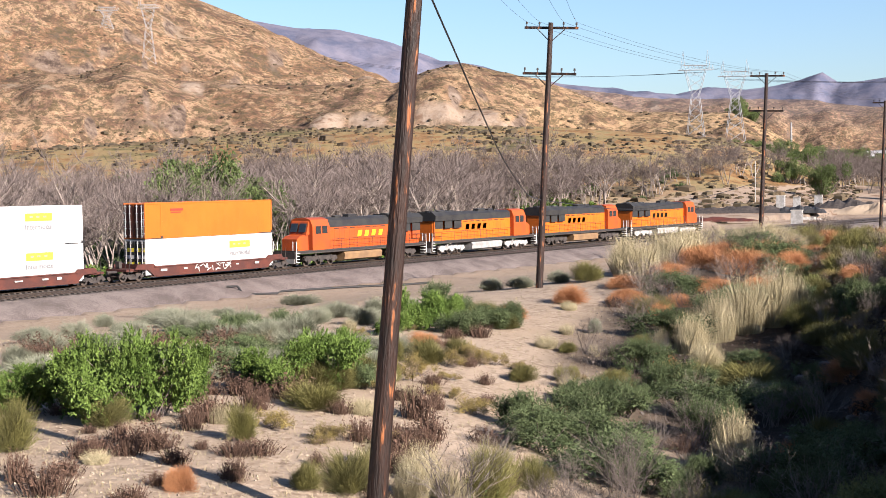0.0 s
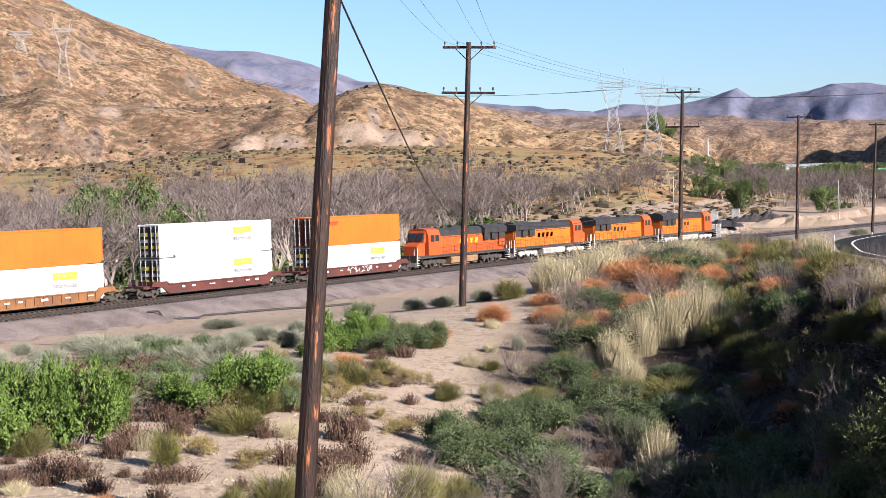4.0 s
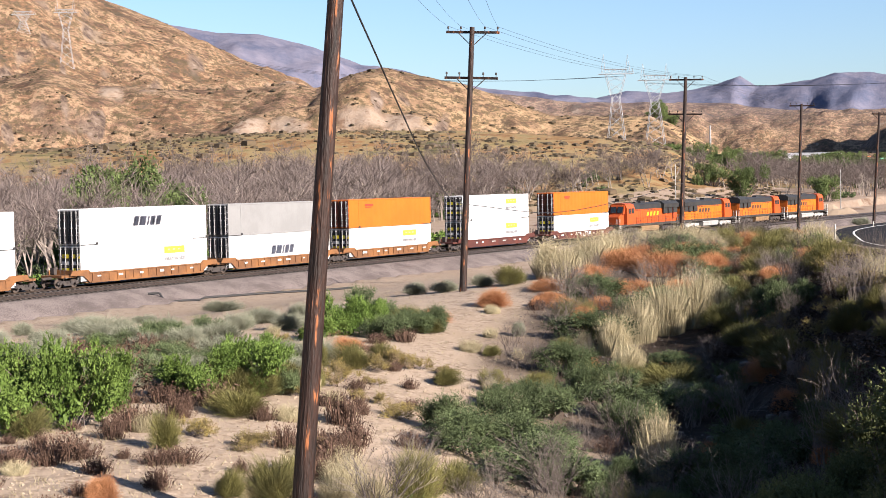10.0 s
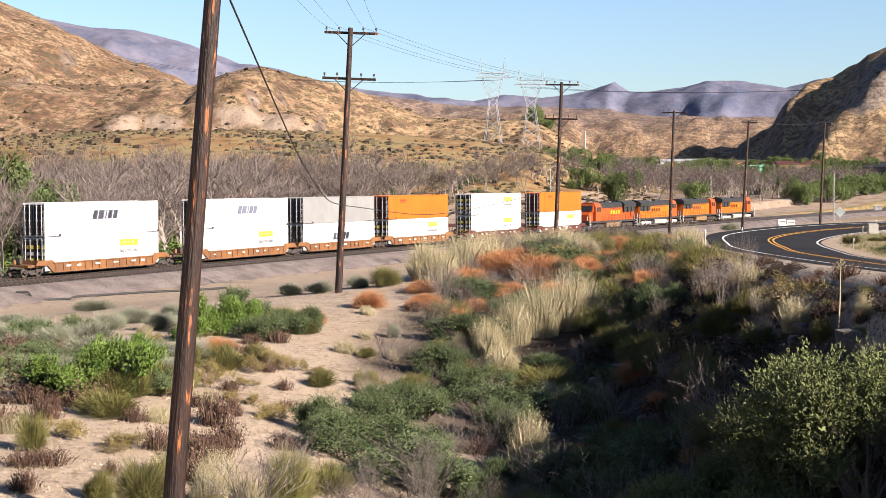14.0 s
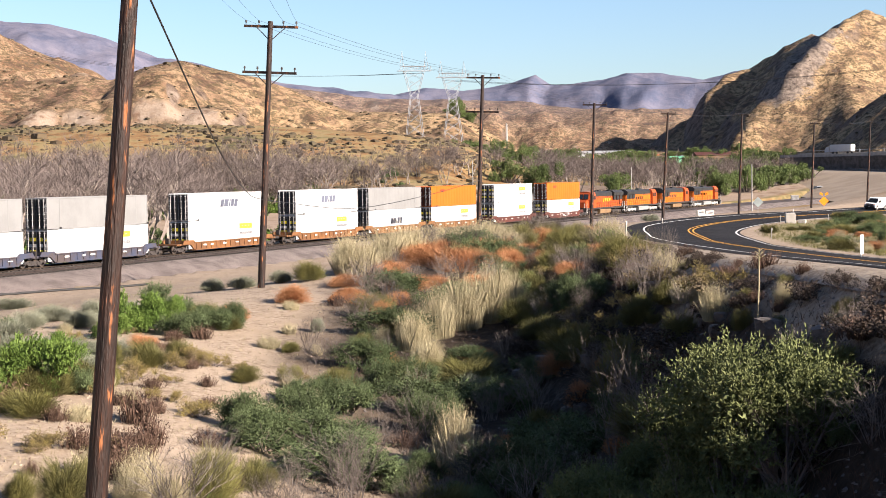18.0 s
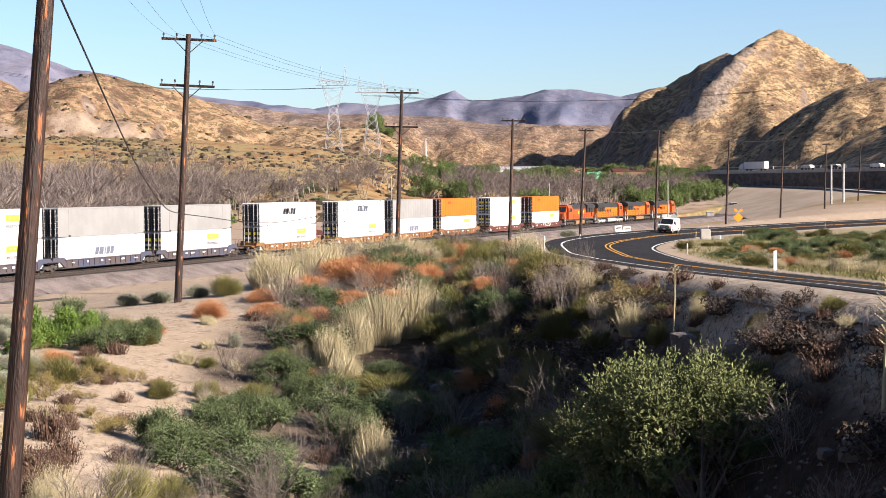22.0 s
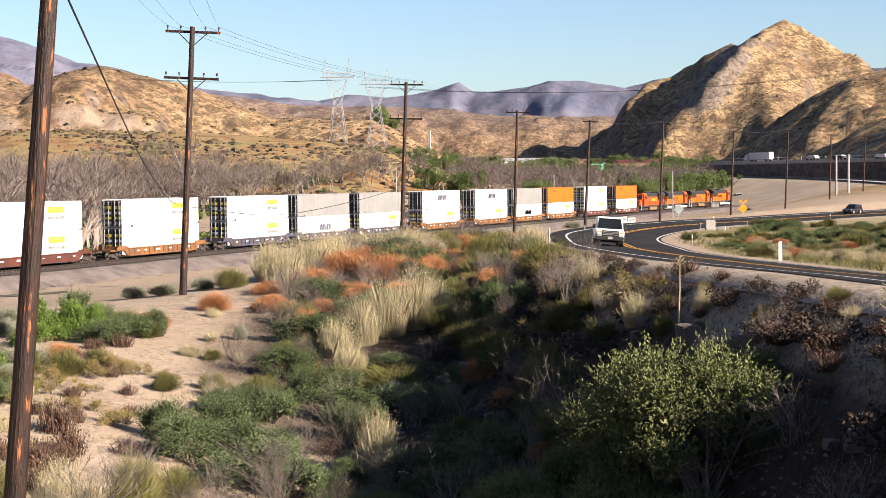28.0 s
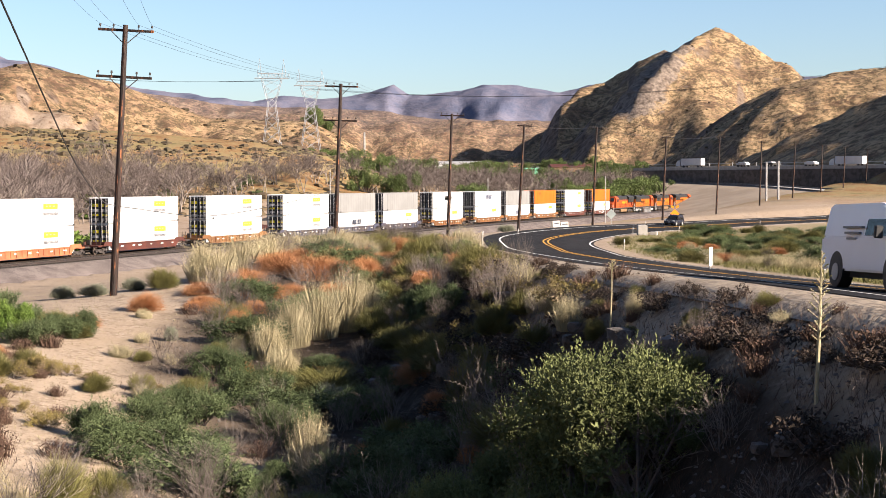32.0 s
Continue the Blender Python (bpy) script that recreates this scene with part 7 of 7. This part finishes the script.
def viaduct():
    """The highway on a low viaduct along the foot of the shaded hill."""
    ob = root("highway_viaduct", "long concrete highway viaduct with railing under dark hill", "viaduct")
    a, b = Vector((*bearing(78.4, 575), 13.6)), Vector((*bearing(95, 470), 13.0))
    d = (b - a)
    turn = math.atan2(d.y, d.x)
    ob.matrix_basis = Matrix.Translation(a) @ Matrix.Rotation(turn, 4, "Z")
    ln = d.length
    bm = bmesh.new()
    box(bm, ln / 2, 0, 0, ln, 10, 1.0)
    part("deck", bm, M["concrete"], ob)
    bm = bmesh.new()
    box(bm, ln / 2, 4.8, 0.75, ln, 0.25, 0.6)
    part("parapet", bm, M["concrete"], ob)
    bm = bmesh.new()
    box(bm, ln / 2, -5.0, -5.5, ln, 1.0, 10.0)
    part("retaining_wall", bm, M["rock"], ob, "dark retaining wall")
    for i in range(14):
        bm = bmesh.new()
        box(bm, 8 + i * 11, 4.9, 1.6, 0.2, 0.2, 1.4)
        part("rail_post", bm, M["steel"], ob)
    bar = bmesh.new()
    box(bar, ln / 2, 4.9, 2.0, ln, 0.1, 0.12)
    part("top_rail", bar, M["steel"], ob)
    return a, d.normalized(), turn


VIA, VIA_WAY, VIA_TURN = viaduct()


def truck(along, length, tall, material, label):
    ob = root("highway_truck", label, "truck", "traffic on the far highway")
    ob.matrix_basis = Matrix.Translation(VIA + VIA_WAY * along + Vector((0, 0, 0.5))) @ Matrix.Rotation(VIA_TURN, 4, "Z")
    bm = bmesh.new()
    box(bm, 0, 0, tall / 2 + 0.9, length, 2.4, tall, 0.05)
    part("body", bm, material, ob)
    bm = bmesh.new()
    side_prism(bm, [(-length / 2 - 0.4, 0.7), (-length / 2 - 0.4, 2.9), (-length / 2 - 1.6, 2.7), (-length / 2 - 2.4, 1.7), (-length / 2 - 2.5, 0.7)] if length > 6 else [(-length / 2 + 0.4, tall + 0.8), (-length / 2 + 1, tall + 1.3), (length / 2 - 0.8, tall + 1.3), (length / 2 - 0.2, tall + 0.8)], -1.1, 1.1)
    part("cab", bm, M["white"], ob)
    for x in (-length * 0.35, length * 0.35):
        for y in (-1.1, 1.1):
            bm = bmesh.new()
            rod(bm, (x, y - 0.12, 0.48), (x, y + 0.12, 0.48), 0.48, n=12)
            part("wheel", bm, M["black"], ob)


truck(26, 10, 2.6, M["white"], "white box truck on the far highway viaduct")
truck(96, 11, 2.7, M["white"], "white semi trailer truck on the far highway")
for along, m in ((50, "silver"), (62, "black"), (80, "white"), (112, "white"), (120, "silver"), (133, "white")):
    truck(along, 4.4, 0.7, M[m], "small car on the far highway viaduct")


def building(head, dist, w, dep, tall, wall, roof_m, label, lift=0.0):
    x, y, z = yard(head, dist)
    ob = root("building", label, "building", "buildings far up the valley")
    ob.matrix_basis = Matrix.Translation((x, y, z - 1 + lift)) @ Matrix.Rotation(-radians(head) + 0.25, 4, "Z")
    bm = bmesh.new()
    box(bm, 0, 0, tall / 2, w, dep, tall)
    part("wall", bm, wall, ob)
    bm = bmesh.new()
    prism(bm, [(-dep / 2 - 0.5, tall), (dep / 2 + 0.5, tall), (0, tall + dep * 0.16)], -w / 2 - 0.5, w / 2 + 0.5)
    part("roof", bm, roof_m, ob)
    for i in range(max(2, int(w / 6))):
        bm = bmesh.new()
        box(bm, -w / 2 + (i + 0.5) * w / max(2, int(w / 6)), -dep / 2 - 0.05, tall * 0.5, 2.2, 0.12, tall * 0.4)
        part("window", bm, M["glass"], ob)


for hd, ds, w, dep, tall, wl, rf, label in [
        (71.2, 1250, 46, 14, 2.5, "silver", "silver", "long low warehouse with a pale roof"), (72.6, 1000, 12, 10, 4, "concrete", "grey_box", "small white building among trees"),
        (73.3, 960, 5, 5, 5, "concrete", "orange_box", "small pale roadside building with orange roof"), (74.6, 950, 16, 8, 4, "white", "grey_box", "white flat building at the hill's foot"),
        (74.2, 860, 10, 8, 5, "road_green", "road_green", "small green painted building"), (68.9, 1300, 12, 8, 4, "concrete", "grey_box", "white shed in the far valley"),
        (66.8, 1250, 14, 10, 5, "white", "grey_box", "white shed in the far valley"), (70.2, 1080, 20, 10, 3, "grey_box", "silver", "low grey shed in the far valley"),
        (75.6, 880, 24, 12, 6, "tan", "maroon", "brown building at the hill's foot"), (72.0, 1080, 16, 10, 5, "white", "silver", "small pale building in the far valley")]:
    M.setdefault("road_green", mat("green_paint", (0.10, 0.35, 0.20), (0.08, 0.28, 0.16), 1, 0.6))
    building(hd, ds, w, dep, tall, M[wl], M[rf], label)
for hd, ds, top in ((41.25, 1000, 6.8), (42.8, 980, 7.25)):
    x, y = bearing(hd, ds)
    base = on_ground(x, y) - 1
    lattice_tower(x, y, base, EYE.z + ds * math.tan(radians(top)) - base, radians(-hd - 8))
# long spans between the towers and across the valley
for dh in (-0.35, 0.0, 0.35):
    wire((*bearing(64 + dh, 640), 53), (*bearing(42.8 + dh, 980), 122), 16, 0.05, "thin high voltage line between far towers")
    wire((*bearing(65.4 + dh, 660), 51), (*bearing(92 + dh, 620), 62), 10, 0.05, "thin high voltage line between far towers")

# near overhead lines: a thick dark cable and service wires
def cable(points, radius, label):
    line = [Vector(p) for p in points]
    for a, b in zip(line[:-1], line[1:]):
        wire(a, b, 0.0, radius, label)


def ray_at(head, el, dist):
    return (*bearing(head, dist), EYE.z + dist * math.tan(radians(el)))


verts = spline(np.array([ray_at(52.6, 9.8, 26.6), ray_at(53.78, 7.0, 30), ray_at(54.55, 5.2, 34), ray_at(55.55, 2.85, 42), ray_at(56.5, 0.75, 54), ray_at(57.4, -0.6, 66), ray_at(57.95, -0.85, 76)]), 4)
verts = np.vstack([verts, spline(np.array([ray_at(57.95, -0.85, 76), ray_at(61.5, -1.25, 93), ray_at(64.5, -0.75, 108), ray_at(66.5, -0.2, 118)]), 4)])
line = [Vector(v) for v in verts]
line = [line[0]] + [b for a, b in zip(line[:-1], line[1:]) if (b - a).length > 0.01]
ring, skin = [], []
for i, v in enumerate(line):
    way = line[min(i + 1, len(line) - 1)] - line[max(i - 1, 0)]
    side = way.cross(Vector((0, 0, 1))).normalized() * 0.022
    up = side.cross(way).normalized() * 0.022
    ring += [v + side * math.cos(k * 1.2566) + up * math.sin(k * 1.2566) for k in range(5)]
    skin += [(5 * i - 5 + k, 5 * i - 5 + (k + 1) % 5, 5 * i + (k + 1) % 5, 5 * i + k) for k in range(5) if i]
tagged(new("overhead_cable", raw("overhead_cable", ring, skin, M["wire"])), "thick dark sagging telephone cable between poles", "cable")


# ---- vehicles on the road ----
def vehicle(name, label, category, paint, length, width, tall, van):
    """A car with its nose at +x."""
    ob = root(name, label, category)
    hl, hw = length / 2, width / 2
    if van:
        lower = [(-hl, 0.42), (-hl, 1.25), (hl - 1.15, 1.25), (hl - 0.1, 1.12), (hl, 1.0), (hl, 0.42)]
        upper = [(-hl + 0.02, 1.25), (-hl + 0.12, tall - 0.06), (-hl + 0.3, tall), (hl - 2.1, tall), (hl - 1.85, tall - 0.06), (hl - 1.0, 1.22)]
    else:
        lower = [(-hl, 0.45), (-hl, 1.0), (hl - 1.3, 1.0), (hl - 0.15, 0.92), (hl, 0.75), (hl, 0.45)]
        upper = [(-hl + 0.05, 1.0), (-hl + 0.3, tall - 0.05), (-hl + 0.55, tall), (0.2, tall), (hl - 1.95, tall - 0.12), (hl - 1.25, 1.0)]
    bm = bmesh.new()
    side_prism(bm, lower, -hw, hw)
    bmesh.ops.bevel(bm, geom=bm.edges[:], offset=0.05, segments=2, affect="EDGES")
    part("body", bm, paint, ob)
    bm = bmesh.new()
    inset = 0.14 if van else 0.18
    a = [bm.verts.new((x, -hw + (inset if z > 1.4 else 0.04), z)) for x, z in upper]
    b = [bm.verts.new((x, hw - (inset if z > 1.4 else 0.04), z)) for x, z in upper]
    bm.faces.new(a), bm.faces.new(b[::-1])
    for i in range(len(upper)):
        j = (i + 1) % len(upper)
        bm.faces.new((a[i], b[i], b[j], a[j]))
    bmesh.ops.recalc_face_normals(bm, faces=bm.faces)
    bmesh.ops.bevel(bm, geom=bm.edges[:], offset=0.035, segments=2, affect="EDGES")
    part("cabin", bm, paint, ob)
    # windscreen follows the sloping front
    x0, z0, x1, z1 = upper[-2][0] + 0.035, upper[-2][1] - 0.05, upper[-1][0] - 0.02, upper[-1][1] + 0.03
    bm = bmesh.new()
    w0, w1 = hw - inset - 0.06, hw - 0.1
    vs = [bm.verts.new(v) for v in ((x1 + 0.03, -w1, z1), (x1 + 0.03, w1, z1), (x0 + 0.03, w0, z0), (x0 + 0.03, -w0, z0))]
    bm.faces.new(vs)
    bmesh.ops.solidify(bm, geom=bm.faces[:], thickness=0.03)
    part("windscreen", bm, M["glass"], ob)
    for s in (-1, 1):
        for k, (xa, xb) in enumerate(((hl - 2.75, hl - 1.62),) if van else ((-hl + 0.7, -0.3), (-0.15, 0.8))):
            bm = bmesh.new()
            ya, yb = s * (hw - 0.035), s * (hw - inset + 0.012)
            zt = tall - 0.2
            vs = [bm.verts.new(v) for v in ((xa, ya, 1.3 if van else 1.06), (xb + 0.22, ya, 1.3 if van else 1.06), (xb - 0.12, yb, zt), (xa + 0.04, yb, zt))]
            bm.faces.new(vs)
            bmesh.ops.solidify(bm, geom=bm.faces[:], thickness=0.03)
            part("side_window", bm, M["glass"], ob)
        bm = bmesh.new()
        box(bm, hl - 0.01, s * (hw - 0.22), 0.86 if van else 0.82, 0.1, 0.34, 0.18, 0.02)
        part("headlight", bm, M["white"], ob, "clear headlight")
        bm = bmesh.new()
        box(bm, hl - 0.03, s * (hw - 0.2), 0.99 if van else 0.7, 0.08, 0.28, 0.08, 0.01)
        part("turn_signal", bm, SIGN_ORANGE, ob)
        bm = bmesh.new()
        box(bm, hl - (1.5 if van else 1.75), s * (hw + 0.14), 1.38 if van else 1.12, 0.12, 0.2, 0.3 if van else 0.18, 0.03)
        part("mirror", bm, M["black"], ob)
        for x in (hl - 0.95, -hl + (1.15 if van else 0.9)):
            bm = bmesh.new()
            r = 0.38
            rod(bm, (x, s * (hw - 0.24), r), (x, s * (hw + 0.01), r), r, n=20)
            tyre = part("tyre", bm, M["black"], ob, "black tyre")
            bm = bmesh.new()
            rod(bm, (x, s * (hw - 0.02), r), (x, s * (hw + 0.025), r), 0.22, n=14)
            part("rim", bm, M["silver"], tyre, "grey steel rim")
            bm = bmesh.new()
            rod(bm, (x, s * (hw - 0.3), r + 0.06), (x, s * (hw + 0.004), r + 0.06), 0.46, n=20)
            part("wheel_arch", bm, M["black"], ob)
    bm = bmesh.new()
    box(bm, hl + 0.01, 0, 0.92 if van else 0.8, 0.08, width * 0.62, 0.4 if van else 0.2, 0.02)
    grille = part("grille", bm, M["black"], ob, "black radiator grille")
    for i in range(3):
        bm = bmesh.new()
        box(bm, hl + 0.045, 0, (0.82 + i * 0.1) if van else (0.74 + i * 0.06), 0.02, width * 0.56, 0.025)
        part("grille_bar", bm, M["silver"], grille)
    bm = bmesh.new()
    box(bm, hl + 0.06, 0, 0.56, 0.2, width * 0.98, 0.32, 0.05)
    part("bumper", bm, M["black"] if van else paint, ob)
    bm = bmesh.new()
    box(bm, hl + 0.17, 0, 0.6, 0.012, 0.32, 0.16)
    plate = part("number_plate", bm, M["white"], ob, "plain white number plate")
    bm = bmesh.new()
    box(bm, hl + 0.178, 0, 0.6, 0.008, 0.24, 0.05)
    part("plate_bar", bm, M["letter"], plate)
    bm = bmesh.new()
    box(bm, 0, 0, 0.42, length * 0.86, width * 0.8, 0.3)
    part("underbody", bm, M["frame"], ob)
    if van:
        for s in (-1, 1):
            for i in range(3):
                bm = bmesh.new()
                box(bm, -0.7 + 0.0 * i, s * (hw - 0.02 if i else hw - 0.03), 1.5 - i * 0.14, 1.2 - 0.3 * i, 0.09, 0.05)
                part("side_bar", bm, M["grey_box"], ob, "faint grey unreadable lettering bars")
    return ob


def road_pose(s, lane):
    """A pose s metres along the road, lane metres from its middle towards the railway, nose to the lower end."""
    i = int(np.clip(np.searchsorted(ROAD_RUN, s) - 1, 0, len(ROAD_LINE) - 2))
    k = (s - ROAD_RUN[i]) / (ROAD_RUN[i + 1] - ROAD_RUN[i])
    t = ROAD_LINE[i + 1] - ROAD_LINE[i]
    ts = ROAD_LINE[min(i + 2, len(ROAD_LINE) - 1)] - ROAD_LINE[max(i - 1, 0)]
    p = ROAD_LINE[i] + t * k
    nrm = np.array([-ts[1], ts[0]]) / np.hypot(*ts)
    q = p + nrm * lane
    ahead = road_z(p[0] - 2) - road_z(p[0] + 2)
    turn = math.atan2(-ts[1], -ts[0])
    return Matrix.Translation((q[0], q[1], road_z(p[0]) + lane * BANK + 0.01)) @ Matrix.Rotation(turn, 4, "Z") @ Matrix.Rotation(-math.atan2(ahead, 4), 4, "Y") @ Matrix.Rotation(-math.atan(BANK), 4, "X")


ROAD_RUN = np.concatenate([[0], np.cumsum(np.hypot(*np.diff(ROAD_LINE, axis=0).T))])


def run_at(x):
    """How far along the road the place with that x lies."""
    return float(np.interp(x, ROAD_LINE[:, 0], ROAD_RUN))


van = vehicle("van", "white full size passenger van driving down the road", "van", mat("white_car_paint", (0.74, 0.76, 0.78), (0.70, 0.72, 0.74), 0.5, 0.3, spec=0.5), 5.5, 2.0, 2.1, True)
suv = vehicle("car", "dark blue sport utility car coming round the bend", "car", mat("dark_blue_car_paint", (0.012, 0.016, 0.03), (0.014, 0.018, 0.03), 0.5, 0.25, spec=0.5), 4.6, 1.85, 1.75, False)
van_x = [(0, 478), (16, 290), (18, 262), (20, 234), (22, 203), (24, 169.5), (27, 119), (28, 104.2), (29, 89.5), (30, 71.5), (31, 55), (31.5, 45.5), (32, 37.5)]
suv_x = [(0, 373), (27, 299), (28, 286), (29, 273), (30, 262), (31, 250), (32, 239)]
blue_car = vehicle("car", "blue sport utility car driving up from the bend", "car", mat("blue_car_paint", (0.03, 0.07, 0.15), (0.025, 0.06, 0.13), 0.5, 0.25, spec=0.5), 4.7, 1.9, 1.75, False)
blue_x = [(0, 262), (4, 197), (8, 131), (9, 115), (10, 98), (11, 82), (12, 66), (13, 50), (15, 18), (17, -15), (18, -30), (32, -55)]
blue_steps = [0, 2, 4, 6, 7, 8, 8.5, 9, 9.5, 10, 10.5, 11, 12, 13, 14, 15, 16, 17, 18, 25, 32]
steps = [0, 4, 8, 12, 16, 18, 20, 22, 24, 25, 26, 27, 28, 29, 30, 30.5, 31, 31.5, 32]


def drive(xs, t):
    ts, vs = zip(*xs)
    return run_at(float(np.interp(t, ts, vs)))


ROLLING = [(van, [(t, road_pose(min(drive(van_x, t), ROAD_RUN[-1] - 2), 1.7)) for t in steps]), (suv, [(t, road_pose(min(drive(suv_x, t), ROAD_RUN[-1] - 2), 1.7)) for t in steps]), (blue_car, [(t, road_pose(drive(blue_x, t), 1.7)) for t in blue_steps])]


def ramp_road():
    """A pale connecting road that curves below the viaduct."""
    pts = [(*bearing(h, d), EYE.z + d * math.tan(radians(e))) for h, d, e in ((78.6, 590, 0.12), (80.2, 545, 0.0), (81.8, 510, -0.06), (83.4, 475, -0.14), (85.0, 440, -0.26), (86.6, 415, -0.42), (88.5, 395, -0.55))]
    line = spline(np.array([p[:2] for p in pts]), 5)
    zs = np.interp(np.arange(len(line)) / 5, np.arange(len(pts)), [p[2] for p in pts])
    strip("embankment", line, (10, 4.9, -4.9, -12, -40), [(z - 1.5, z - 0.03, z - 0.03, z - 1.2, z - 7) for z in zs], M["sand"], "sandy embankment under the connecting road", "embankment")
    strip("ramp_road", line, (4.6, 0, -4.6), [(z, z + 0.03, z) for z in zs], M["concrete"], "pale concrete connecting road below the viaduct", "road")
    # the parapets' dark colour paints in their shadow line along the road
    for off in (4.75, -4.75):
        strip("ramp_wall", line, (off + 0.15, off + 0.15, off - 0.15, off - 0.15), [(z - 0.3, z + 0.4, z + 0.4, z - 0.3) for z in zs], M["rock"], "low parapet wall of the connecting road, darkened as its shadow line", "wall")


ramp_road()


parked = vehicle("pickup", "white utility truck parked on the yard's sand", "truck", M["white"], 5.4, 2.0, 2.0, True)
px, py = bearing(79.5, 480)
parked.matrix_basis = Matrix.Translation((px, py, on_ground(px, py))) @ Matrix.Rotation(radians(205), 4, "Z")


# ---- what moves ----
def motions():
    steps = [0, 2, 4, 6, 8, 10, 12, 14, 16, 18, 20, 22, 24, 26, 28, 30, 32]
    ts, ss = zip(*TRAIN_S)
    for ob, off in KEYED:
        walk(ob, [(t, train_pose(float(np.interp(t, ts, ss)) + off)) for t in steps])
    for ob, rows in ROLLING:
        walk(ob, rows)


motions()
